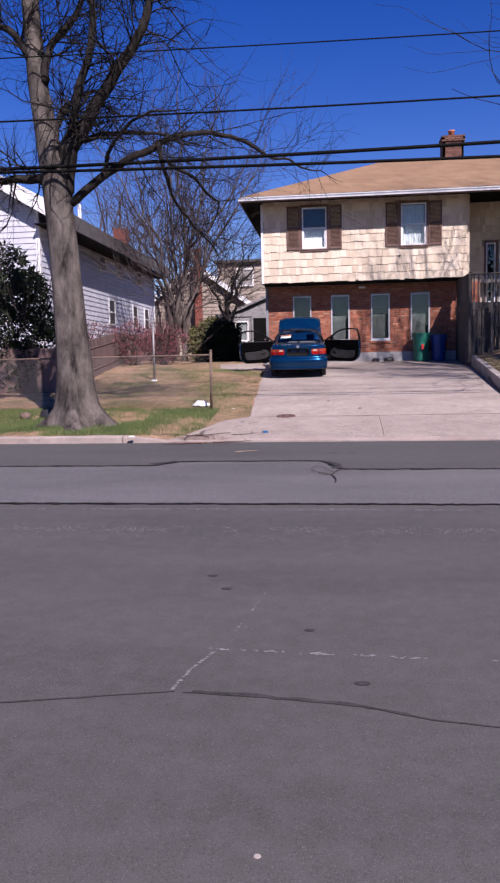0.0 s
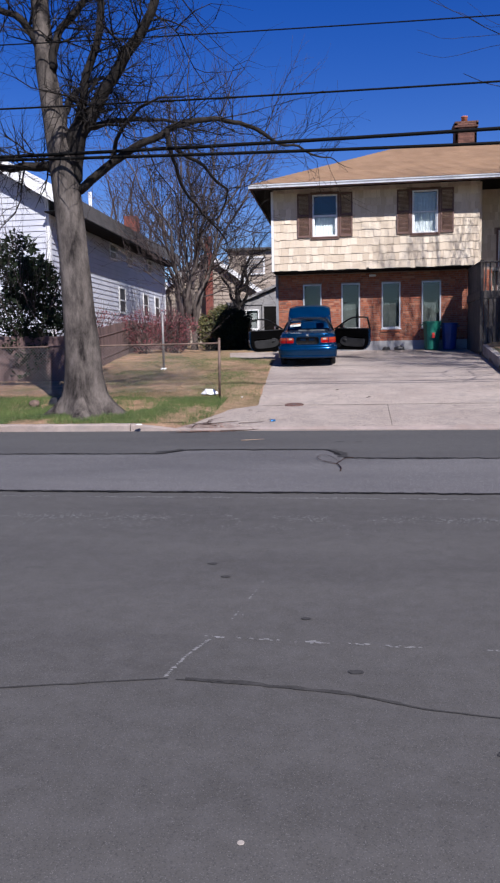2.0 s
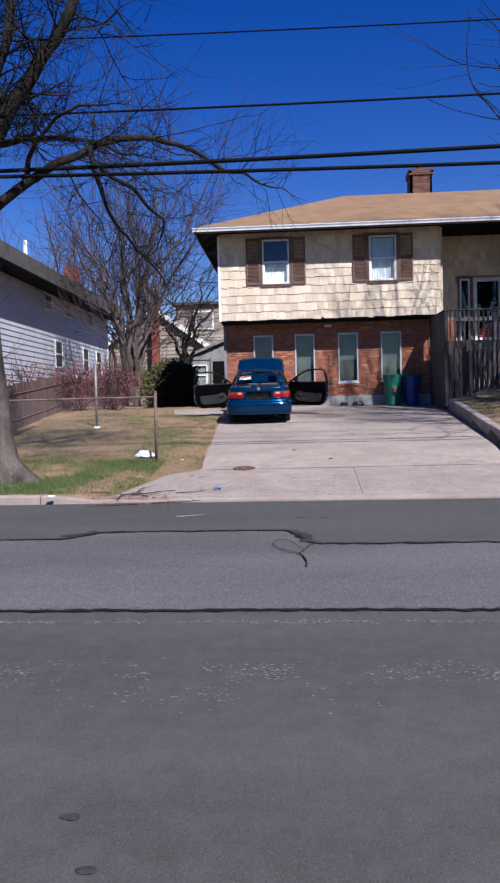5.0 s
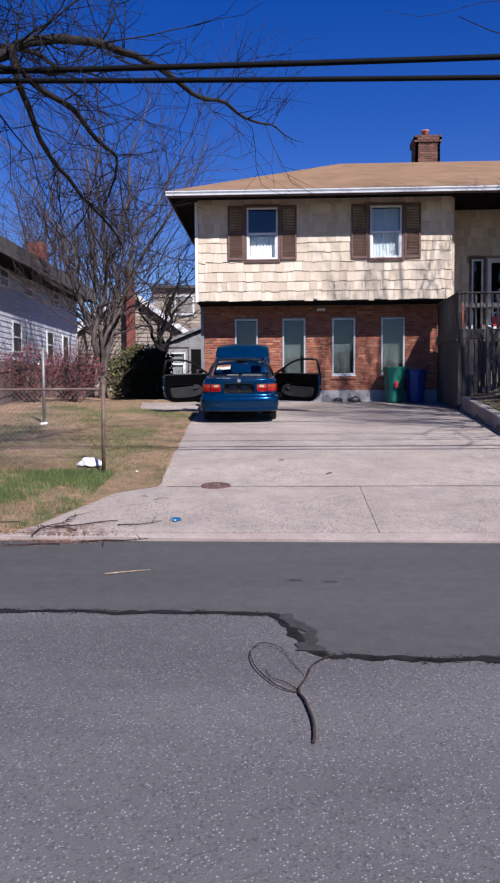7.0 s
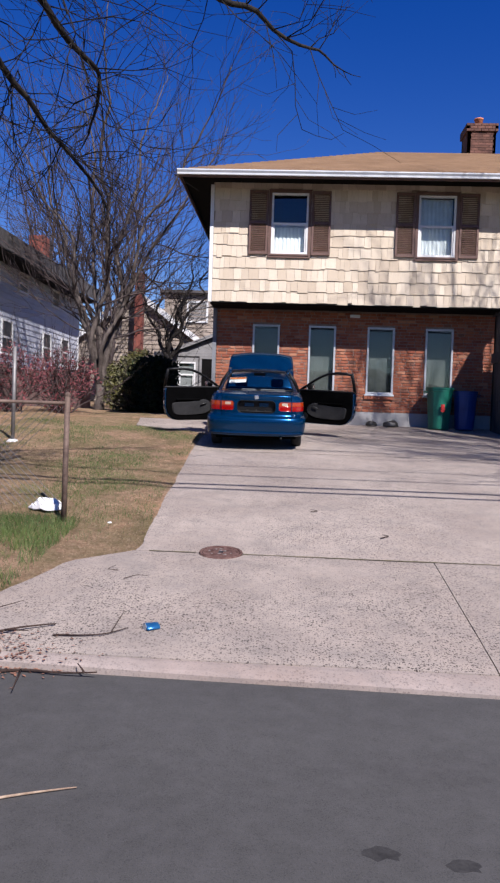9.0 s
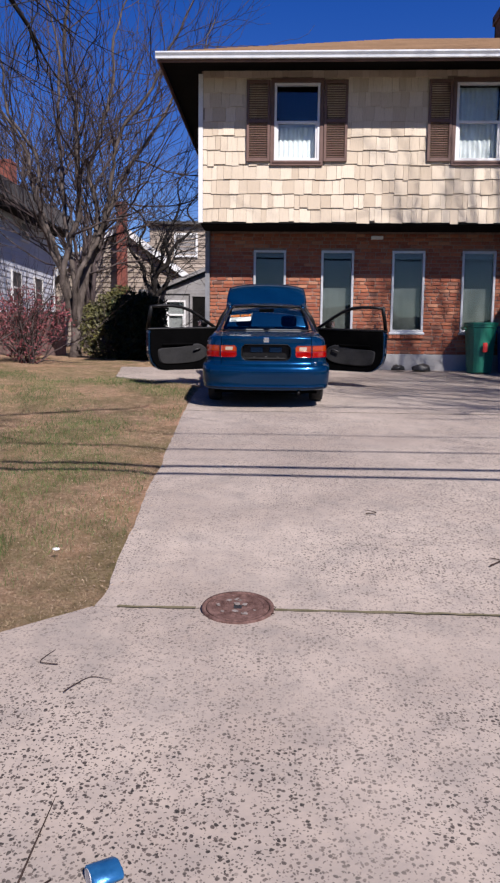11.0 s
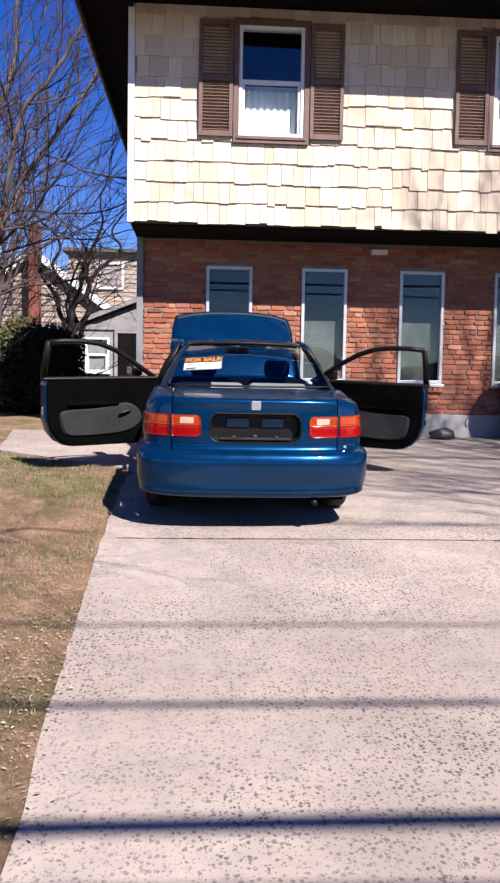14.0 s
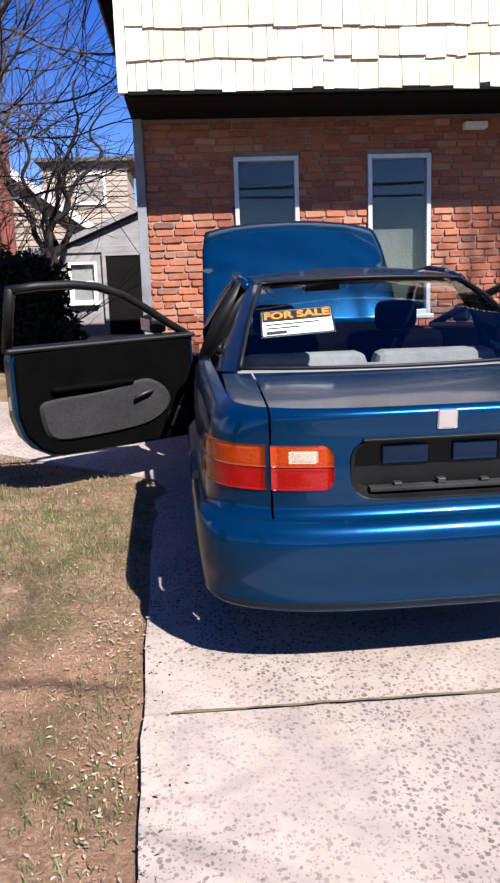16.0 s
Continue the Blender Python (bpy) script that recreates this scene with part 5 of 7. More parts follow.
def street_tree():
    rng = random.Random(11)
    ob = empty("tree", "large bare grey-barked street tree on the verge", "tree", pose(0, 0, 0))
    v, f = [], []
    # trunk with flared, fluted root collar
    line = [(-5.35, 15.75, 0.0), (-5.38, 15.74, 0.6), (-5.42, 15.7, 2.06), (-5.48, 15.7, 3.8), (-5.57, 15.7, 5.05), (-5.72, 15.7, 6.06), (-5.9, 15.75, 7.2), (-6.0, 15.8, 8.8), (-6.05, 15.8, 11.0)]
    rad = [0.70, 0.42, 0.33, 0.295, 0.285, 0.235, 0.20, 0.17, 0.10]
    zs = [p[2] for p in line]
    sides, rows = 28, 60
    base = len(v)
    for j in range(rows + 1):
        z = 11.0 * (j / rows) ** 1.25
        cx, cy, r = (float(np.interp(z, zs, [q[0] for q in line])), float(np.interp(z, zs, [q[1] for q in line])), float(np.interp(z, zs, rad)))
        for k in range(sides):
            a = 2 * math.pi * k / sides
            flute = 1 + (1.1 * math.exp(-z * 2.4)) * max(0, math.cos(a * 5 + 0.7)) + 0.05 * math.sin(a * 3 + z * 0.8) + 0.04 * noise.noise((math.cos(a) * 2, math.sin(a) * 2, z * 1.3))
            v.append((cx + math.cos(a) * r * flute, cy + math.sin(a) * r * flute, z))
    for j in range(rows):
        for k in range(sides):
            f.append((base + j * sides + k, base + j * sides + (k + 1) % sides, base + (j + 1) * sides + (k + 1) % sides, base + (j + 1) * sides + k))
    lists("trunk", v, f, M_BARK, ob, True)
    limbs = (
        ([(-5.45, 15.7, 5.0), (-5.30, 15.65, 5.55), (-4.94, 15.6, 6.24), (-4.32, 15.5, 7.08), (-3.78, 15.4, 7.69), (-3.35, 15.3, 8.56), (-2.9, 15.2, 9.6)], 0.17, 0.06),
        ([(-5.5, 15.7, 5.5), (-5.25, 15.6, 6.1), (-4.92, 15.4, 6.9), (-4.58, 15.3, 7.85), (-4.49, 15.2, 8.7), (-4.4, 15.1, 9.6)], 0.11, 0.05),
        ([(-5.3, 15.7, 4.8), (-4.57, 15.7, 5.34), (-3.92, 15.7, 5.69), (-3.1, 16.0, 6.1), (-2.5, 16.6, 6.3), (-1.85, 17.3, 6.3), (-1.3, 17.8, 6.05), (-0.7, 18.3, 6.0), (-0.13, 18.7, 5.88)], 0.095, 0.013),
        ([(-3.45, 15.75, 5.9), (-3.34, 15.8, 5.44), (-3.35, 16.5, 5.1), (-3.1, 17.3, 4.65), (-2.75, 18.2, 4.2)], 0.055, 0.018),
        ([(-3.3, 15.8, 5.6), (-2.95, 16.2, 5.4), (-2.55, 16.9, 5.05), (-2.45, 17.3, 4.95), (-2.7, 17.8, 4.6)], 0.045, 0.012),
        ([(-4.6, 15.7, 5.4), (-4.2, 15.3, 5.9), (-3.5, 14.9, 6.2), (-2.8, 14.7, 6.2)], 0.05, 0.012),
        ([(-5.6, 15.7, 5.1), (-5.94, 15.7, 5.29), (-6.43, 15.65, 5.33), (-6.91, 15.6, 5.31), (-7.8, 15.5, 5.5)], 0.12, 0.05),
        ([(-5.85, 15.7, 7.2), (-5.94, 15.7, 7.61), (-6.38, 15.6, 8.18), (-6.84, 15.6, 8.43), (-7.8, 15.4, 8.9)], 0.10, 0.04),
        ([(-5.75, 15.7, 7.2), (-5.64, 15.7, 7.7), (-5.44, 15.8, 8.12), (-4.94, 15.9, 8.83), (-4.4, 16.0, 9.8)], 0.10, 0.04),
        ([(-5.6, 15.8, 6.2), (-5.7, 16.6, 6.9), (-5.5, 17.6, 7.6), (-5.3, 18.6, 8.0)], 0.09, 0.03),
        ([(-5.4, 15.6, 5.9), (-4.7, 16.4, 6.3), (-4.0, 17.1, 6.5), (-3.1, 17.6, 6.4)], 0.08, 0.02),
    )
    for line, r0, r1 in limbs:
        v, f = [], []
        pts = limb(v, f, line, r0, r1)
        n = len(pts)
        for k in range(int(13 + n * 0.8)):
            i = rng.randrange(n // 4, n - 1)
            axis = (pts[i + 1] - pts[i]).normalized()
            side = axis.orthogonal().normalized()
            side.rotate(Matrix.Rotation(rng.uniform(0, 2 * math.pi), 3, axis))
            r = r0 + (r1 - r0) * i / n
            grow(v, f, rng, pts[i], axis * 0.5 + side + Vector((0, 0, 0.15)), rng.uniform(0.4, 1.4), max(0.008, r * 0.22), 2, 0.9, 0.05, 4, 5, 0.3, 0.0042)
        grow(v, f, rng, pts[-1], pts[-1] - pts[-3], min(0.9, r1 * 22), r1, 3, 0.7, 0.02, 3, 5, 0.16, 0.0045)
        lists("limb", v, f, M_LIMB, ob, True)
    return ob


street_tree()


def vase_tree(name, label, x, y, z, rng, stems, height, reach, r0, trunk=0.0, limbs=8, depth=3, kids=4, bark_mat=M_BARK2, twig_mat=M_TWIG, twig=0.0055, gnarl=0.12, low=0.78):
    """A bare tree: stems that part near the foot and arch outwards, side limbs, and a dense haze of twigs."""
    ob = empty(name, label, "tree", pose(x, y, z))
    if trunk:
        rod("trunk", [(0, 0, -0.2), (0, 0, 0.25), (0.05, 0, trunk * 0.5), (0, 0.03, trunk + 0.1)], [r0 * 2.3, r0 * 1.7, r0 * 1.5, r0 * 1.35], bark_mat, ob, 14)
    tv, tf = [], []
    for k in range(stems):
        v, f = [], []
        a = 2 * math.pi * (k + rng.random() * 0.7) / stems
        out, top = reach * rng.uniform(0.35, 1.0), height * rng.uniform(low, 1.0)
        foot = 0.13 if not trunk else 0.0
        line = []
        for i in range(9):
            q = i / 8
            swing = foot + out * (0.45 * q + 0.55 * q ** 1.6)
            line.append((math.cos(a) * swing + rng.gauss(0, gnarl) * (q > 0), math.sin(a) * swing + rng.gauss(0, gnarl) * (q > 0), trunk - 0.15 * (not trunk) + (top - trunk) * q ** 0.93))
        rs = r0 * rng.uniform(0.7, 1.05)
        pts = limb(v, f, line, rs, 0.012)
        n = len(pts)
        lists("stem", v, f, bark_mat, ob, True)
        for j in range(limbs):
            q = 0.15 + 0.83 * (j + rng.random()) / limbs
            i = min(n - 2, int(q * n))
            axis = (pts[i + 1] - pts[i]).normalized()
            side = axis.orthogonal().normalized()
            side.rotate(Matrix.Rotation(rng.uniform(0, 2 * math.pi), 3, axis))
            away = Vector((math.cos(a), math.sin(a), 0)) * 0.35
            d = axis * 0.75 + side * rng.uniform(0.5, 0.9) + away
            grow(tv, tf, rng, pts[i], d, height * rng.uniform(0.15, 0.24) * (1.15 - 0.45 * q), max(0.012, (rs + (0.012 - rs) * q) * rng.uniform(0.35, 0.5)), depth, 0.75, 0.16, kids, 5, 0.17, twig)
        grow(tv, tf, rng, pts[-1], pts[-1] - pts[-3], height * 0.12, 0.012, depth - 1, 0.7, 0.15, kids, 4, 0.15, twig)
    lists("twig_crown", tv, tf, twig_mat, ob, True)["kind"] = "stuff"
    return ob


vase_tree("tree", "bare many-stemmed tree with fine purplish twigs, behind the lawn", -6.42, 33.0, 1.5, random.Random(24), 7, 11.6, 4.6, 0.09, 0.8, 20, 3, 5, M_BARK2, M_TWIG, 0.0062)
vase_tree("tree", "bare tree with a haze of purplish twigs", -9.6, 46.5, 1.7, random.Random(22), 7, 12.5, 5.2, 0.14, 1.2, 11, 3, 4, M_TWIG, M_TWIG, 0.0085)
vase_tree("tree", "gnarled dark bare tree standing behind the shed", -5.5, 40.5, 1.6, random.Random(23), 5, 7.0, 2.8, 0.11, 1.2, 8, 3, 3, M_LIMB, M_LIMB, 0.008, 0.22)
vase_tree("tree", "tall bare tree far behind the houses", -16.0, 56.0, 1.8, random.Random(27), 6, 15.0, 6.5, 0.2, 2.5, 9, 3, 4, M_TWIG, M_TWIG, 0.016)
vase_tree("tree", "bare tree far behind the houses", -1.5, 62, 1.8, random.Random(29), 4, 9, 4.0, 0.16, 2.0, 6, 3, 3, M_TWIG, M_TWIG, 0.012)
vase_tree("tree", "bare tree on the lawn by the street", 8.9, 18.3, 1.0, random.Random(31), 13, 17.0, 4.7, 0.105, 2.6, 13, 3, 5, M_LIMB, M_LIMB, 0.0085, 0.14, 0.5)


def leafy(name, label, category, blobs, rng, count, size, material, twig, squash=1.0):
    """A bush: stems from its foot and many small leaves about uneven clumps."""
    foot = blobs[0][0]
    ob = empty(name, label, category, pose(foot[0], foot[1], foot[2]))
    v, f = [], []
    for (bx, by, bz), r in blobs:
        for k in range(4):
            end = Vector((bx - foot[0], by - foot[1], bz - foot[2] + r * 0.8)) + Vector((rng.gauss(0, r * 0.5), rng.gauss(0, r * 0.5), rng.gauss(0, r * 0.3)))
            start = Vector((rng.gauss(0, 0.12), rng.gauss(0, 0.12), -0.1))
            grow(v, f, rng, start, end - start, (end - start).length * 0.8, 0.022, 2, 0.7, 0.1, 3, 5, 0.12, 0.005)
    lists("branchwork", v, f, twig, ob, True)["kind"] = "stuff"
    v, f = [], []
    total = sum(r ** 2 for _, r in blobs)
    for (bx, by, bz), r in blobs:
        for k in range(int(count * r ** 2 / total)):
            d = Vector((rng.gauss(0, 1), rng.gauss(0, 1), rng.gauss(0, 1))).normalized()
            rr = r * (0.35 + 0.65 * rng.random() ** 0.4) * (1 + 0.35 * noise.noise((d.x * 2 + bx, d.y * 2 + by, d.z * 2 + bz)))
            p = Vector((bx - foot[0], by - foot[1], bz - foot[2] + r * 0.85)) + d * rr
            p.z = max(p.z, 0.02)
            a = Vector((rng.gauss(0, 1), rng.gauss(0, 1), rng.gauss(0, 0.7))).normalized()
            b = a.orthogonal().normalized()
            s = size * rng.uniform(0.6, 1.3)
            base = len(v)
            v += [tuple(p - a * s), tuple(p + b * s * 0.4 - a * s * 0.2), tuple(p + a * s), tuple(p - b * s * 0.4 - a * s * 0.2)]
            f.append((base, base + 1, base + 2, base + 3))
    lists("foliage", v, f, material, ob)["kind"] = "stuff"
    return ob


rng = random.Random(41)
leafy("bush", "dense dark evergreen bush beside the shed", "bush", [((-4.6, 32.4, 1.42), 0.7), ((-4.3, 32.6, 1.42), 0.65), ((-4.6, 32.5, 2.1), 0.65), ((-4.35, 32.5, 2.2), 0.55), ((-4.9, 32.6, 1.8), 0.6)], rng, 8000, 0.075, M_EVERGREEN, M_TWIG)
leafy("bush", "olive green bush among bare stems", "bush", [((-5.45, 32.9, 1.45), 0.7), ((-5.3, 33.0, 2.1), 0.65), ((-5.75, 33.4, 1.8), 0.7), ((-5.2, 33.2, 2.6), 0.5)], rng, 5200, 0.07, M_OLIVE, M_TWIG)
leafy("bush", "dark evergreen shrub by the neighbour's house", "bush", [((-8.6, 20.6, 0.8), 0.8), ((-8.7, 20.6, 1.8), 0.9), ((-8.5, 20.5, 2.8), 0.75), ((-8.9, 20.6, 3.5), 0.7), ((-8.2, 20.6, 3.3), 0.45), ((-7.8, 20.7, 2.2), 0.5)], rng, 6500, 0.08, M_EVERGREEN, M_TWIG)
for x, y, n, h in ((-8.7, 27.3, 650, 1.2), (-7.5, 28.4, 900, 1.25), (-6.5, 29.4, 650, 1.1), (-7.0, 30.6, 600, 1.3)):
    z = lawn(x, y)
    leafy("bush", "twiggy bush with sparse dark red leaves", "bush", [((x, y, z), 0.55), ((x + 0.5, y + 0.2, z + 0.5 * h), 0.5), ((x - 0.5, y, z + 0.45 * h), 0.5), ((x, y, z + 0.85 * h), 0.4)], rng, int(n * 1.7), 0.042, M_REDLEAF, M_TWIG)


def grass(name, label, n, where, rng, material, hi=0.09):
    v, f = [], []
    while n:
        x, y = where(rng)
        n -= 1
        z = lawn(x, y)
        h, a = hi * rng.uniform(0.4, 1.2), rng.uniform(0, 6.28)
        lx, ly = rng.gauss(0, 0.5) * max(h, 0.03), rng.gauss(0, 0.5) * max(h, 0.03)
        w = 0.0024
        base = len(v)
        dx, dy = math.cos(a) * w, math.sin(a) * w
        v += [(x - dx, y - dy, z - 0.01), (x + dx, y + dy, z - 0.01), (x + lx * 0.4 + dx * 0.7, y + ly * 0.4 + dy * 0.7, z + h * 0.6), (x + lx * 0.4 - dx * 0.7, y + ly * 0.4 - dy * 0.7, z + h * 0.6), (x + lx, y + ly, z + h)]
        f += [(base, base + 1, base + 2, base + 3), (base + 3, base + 2, base + 4)]
    return tagged(lists(name, v, f, material), label, "grass", kind="stuff")


def patchy(x0, x1, y0, y1, cut, seed, edge=True):
    def pick(rng):
        for _ in range(60):
            x, y = rng.uniform(x0, x1), rng.uniform(y0, y1)
            if edge and x > left_edge(y) - 0.04:
                continue
            if noise.noise((x * 0.8 + seed, y * 0.8, seed)) + 0.3 * noise.noise((x * 4, y * 4, seed)) > cut + rng.gauss(0, 0.16):
                return x, y
        return x0, y1
    return pick


rng = random.Random(51)
grass("grass", "green grass tufts along the verge", 52000, patchy(-9.5, -2.6, 14.35, 17.6, -0.08, 1), rng, M_GRASS, 0.09)
grass("grass", "green grass tufts on the lawn beside the driveway", 26000, patchy(-6.5, -1.7, 16.8, 27, 0.08, 2), rng, M_GRASS, 0.045)
grass("dry_grass", "dry straw-coloured grass on the lawn", 60000, patchy(-7.5, -1.7, 14.5, 27.5, -0.3, 3), rng, M_STRAW, 0.02)
grass("grass", "green grass tufts on the raised lawn", 9000, patchy(4.4, 8.6, 17.7, 25.0, 0.0, 4, False), rng, M_GRASS, 0.08)
grass("grass", "green weeds in front of the retaining wall", 2600, patchy(4.15, 6.5, 16.3, 17.3, -0.1, 5, False), rng, M_GRASS, 0.16)


def litter(name, label, n, where, rng, material, size, height=lawn):
    """Fallen chips and dead leaves lying flat."""
    v, f = [], []
    for _ in range(n):
        x, y = where(rng)
        z = height(x, y) + 0.012
        a, s = rng.uniform(0, 6.28), size * rng.uniform(0.4, 1.3)
        c, d = math.cos(a) * s, math.sin(a) * s
        base = len(v)
        t = rng.uniform(-0.3, 0.3) * s
        v += [(x - c, y - d, z), (x + d * 0.4, y - c * 0.4, z + 0.004), (x + c, y + d, z + abs(t)), (x - d * 0.4, y + c * 0.4, z + 0.003)]
        f.append((base, base + 1, base + 2, base + 3))
    return tagged(lists(name, v, f, material), label, "litter", kind="stuff")


M_CHIP = surf("dead_leaf", (0.12, 0.065, 0.04), (0.50, 0.38, 0.27), 2, 20, 0.9, random=0.8, relief=0)
litter("dead_leaves", "fallen brown leaves and wood chips on the lawn", 11000, patchy(-6, -1.75, 14.4, 26.5, -0.25, 8), random.Random(61), M_CHIP, 0.009)


def gutter_pick(rng):
    return -2.5 + rng.gauss(0, 0.33), 14.12 + rng.gauss(0, 0.14)


M_RUSTLEAF = surf("rust_leaf", (0.13, 0.05, 0.03), (0.30, 0.155, 0.10), 2, 20, 0.9, random=0.7, relief=0)
litter("dead_leaves", "drift of reddish dead leaves and chips by the kerb", 1100, gutter_pick, random.Random(63), M_RUSTLEAF, 0.018, lambda x, y: (rise(y) if y > kerb_y(x) + 0.03 else 0.0))


def edge_pick(rng):
    y = rng.uniform(16.9, 23.5)
    return left_edge(y) - 0.12 + rng.gauss(0, 0.1), y


litter("dead_leaves", "reddish leaf bits and chips along the driveway edge", 1500, edge_pick, random.Random(65), M_CHIP, 0.011, lambda x, y: max(lawn(x, y), rise(y) - 0.004 if x > left_edge(y) else -9))

# ---- the blue coupe with its doors and hood open ----
M_PAINT = paint("blue_metallic_paint", (0.0002, 0.029, 0.083), 0.24, 0.5, 0.66)
M_TRIM = surf("black_rubber", (0.003, 0.003, 0.0033), (0.007, 0.007, 0.0075), 6, 80, 0.5, spec=0.25)
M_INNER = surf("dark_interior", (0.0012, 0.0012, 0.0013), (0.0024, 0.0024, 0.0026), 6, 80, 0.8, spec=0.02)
M_GREYTRIM = surf("grey_door_fabric", (0.012, 0.012, 0.0125), (0.03, 0.03, 0.031), 3, 60, 0.85, spec=0.2)
M_SEAT = surf("grey_seat_cloth", (0.14, 0.14, 0.145), (0.22, 0.22, 0.225), 6, 90, 0.95)
M_AUTOGLASS = glass_mat("car_glass", (0.72, 0.80, 0.80))
M_CHROME = surf("chrome", (0.72, 0.72, 0.73), (0.82, 0.82, 0.83), 5, 60, 0.18, 0.9, relief=0)
M_TYRE = surf("tyre_rubber", (0.012, 0.012, 0.012), (0.03, 0.03, 0.03), 8, 90, 0.85, relief=0.4)
M_RIM = surf("grey_wheel_cover", (0.30, 0.30, 0.31), (0.42, 0.42, 0.43), 5, 60, 0.4, 0.6)


def lens_mat(name, c):
    m, nt, b = nodes_of(name)
    v = add(nt, "ShaderNodeTexVoronoi", Scale=140.0)
    nt.links.new(place(nt, 1, 1, 1, True), v.inputs["Vector"])
    nt.links.new(mixc(nt, v.outputs["Distance"], c, tuple(x * 0.55 for x in c)), b.inputs["Base Color"])
    b.inputs["Roughness"].default_value = 0.12
    b.inputs["Coat Weight"].default_value = 0.45
    return m


M_REDLENS, M_AMBER, M_CLEAR = lens_mat("red_lens", (0.30, 0.002, 0.001)), lens_mat("amber_lens", (0.36, 0.036, 0.0005)), lens_mat("clear_lens", (0.50, 0.40, 0.30))

CAR = pose(-1.0, 22.86, 0.945, 4.9, 0, 1.3)
car = empty("car", "dark blue two-door car, doors and hood open, parked on the driveway", "car", CAR)
# z, rear face y, half width
LAYERS = ((0.258, 0.05, 0.80), (0.268, 0.012, 0.835), (0.285, -0.012, 0.862), (0.297, -0.012, 0.870), (0.31, 0.0, 0.868), (0.40, -0.026, 0.882), (0.52, -0.030, 0.886), (0.575, -0.018, 0.886), (0.60, 0.008, 0.878), (0.612, 0.04, 0.856),
          (0.622, 0.056, 0.843), (0.655, 0.062, 0.842), (0.675, 0.064, 0.842), (0.71, 0.066, 0.842), (0.80, 0.074, 0.838), (0.87, 0.082, 0.832), (0.915, 0.086, 0.824), (0.95, 0.084, 0.805), (0.965, 0.082, 0.788), (0.98, 0.088, 0.767), (0.992, 0.11, 0.745))
LZ, LR, LW = ([row[i] for row in LAYERS] for i in range(3))


def rear_y(x, z, power=3.4, deep=0.40):
    r, w = float(np.interp(z, LZ, LR)), float(np.interp(z, LZ, LW))
    k = min(1.0, abs(x) / w)
    return r + deep * (1 - (1 - k ** power) ** (1 / power))


def smooth_lists(name, v, f, material, parent, label=""):
    used = sorted({q for face in f for q in face})
    at = {q: i for i, q in enumerate(used)}
    ob = lists(name, [v[q] for q in used], [tuple(at[q] for q in face) for face in f], material, parent, True)
    if label:
        ob["label"] = label
    return ob


def shell(zs, side_to, xs_mid, skip=None, arch=None):
    """The wrap-round body skin between heights: rear face, corners and sides."""
    v, f = [], []
    cols = None
    for z in zs:
        w = float(np.interp(z, LZ, LW))
        half = [(x, rear_y(x, z)) for x in xs_mid if x < w * 0.9]
        last = xs_mid[-1]
        for t in (0.25, 0.45, 0.62, 0.76, 0.87, 0.94, 0.975, 1.0):
            x = last + (w - last) * t
            half.append((x, rear_y(x, z)))
        y0 = half[-1][1]
        for k in range(1, 25):
            y = y0 + (side_to - y0) * k / 24
            half.append((w + 0.012 * math.sin(math.pi * min(1, (y - y0) / 1.6)), y))
        ring = [(-x, y) for x, y in reversed(half)] + half[1:] if xs_mid[0] == 0 else [(-x, y) for x, y in reversed(half)] + half
        cols = len(ring)
        v += [(x, y, z) for x, y in ring]
    for j in range(len(zs) - 1):
        for i in range(cols - 1):
            a, b = v[j * cols + i], v[(j + 1) * cols + i + 1]
            cx, cy, cz = (a[0] + b[0]) / 2, (a[1] + b[1]) / 2, (a[2] + b[2]) / 2
            if skip and skip(cx, cy, cz):
                continue
            if arch and abs(cx) > 0.7 and math.hypot(cy - arch[0], cz - 0.29) < arch[1]:
                continue
            f.append((j * cols + i, j * cols + i + 1, (j + 1) * cols + i + 1, (j + 1) * cols + i))
    return v, f


MID = (0, 0.08, 0.17, 0.25, 0.335, 0.345, 0.42, 0.5, 0.56, 0.612)
fine_z = [z for z in LZ if z <= 0.62]
v, f = shell(fine_z, 0.62, MID + (0.62, 0.66), None, (0.92, 0.345))
smooth_lists("rear_bumper", v, f, M_PAINT, car, "blue wrap-round bumper")
up_z = sorted({*[z for z in LZ if z >= 0.612], 0.76, 0.84, 0.662, 0.888})
v, f = shell(up_z, 1.64, (0.62, 0.66), lambda x, y, z: abs(x) < 0.62 and y < 0.6)
for s in (-1, 1):
    smooth_lists("body_side", v, [q for q in f if s * sum(v[k][0] for k in q) > 0], M_PAINT, car)
for s in (-1, 1):
    v, f, base = [], [], 0
    ny, nz = 30, 10
    for j in range(nz + 1):
        z = 0.235 + 0.385 * j / nz
        for i in range(ny + 1):
            y = 0.60 + 1.04 * i / ny
            w = float(np.interp(z, LZ, LW))
            v.append((s * (w + 0.012 * math.sin(math.pi * min(1, (y - 0.42) / 1.6)) - 0.002), y, z))
    for j in range(nz):
        for i in range(ny):
            q = base + j * (ny + 1) + i
            cy, cz = 0.60 + 1.04 * (i + 0.5) / ny, 0.235 + 0.385 * (j + 0.5) / nz
            if math.hypot(cy - 0.92, cz - 0.29) > 0.345:
                f.append((q, q + 1, q + ny + 2, q + ny + 1))
    smooth_lists("quarter_panel", v, f, M_PAINT, car)
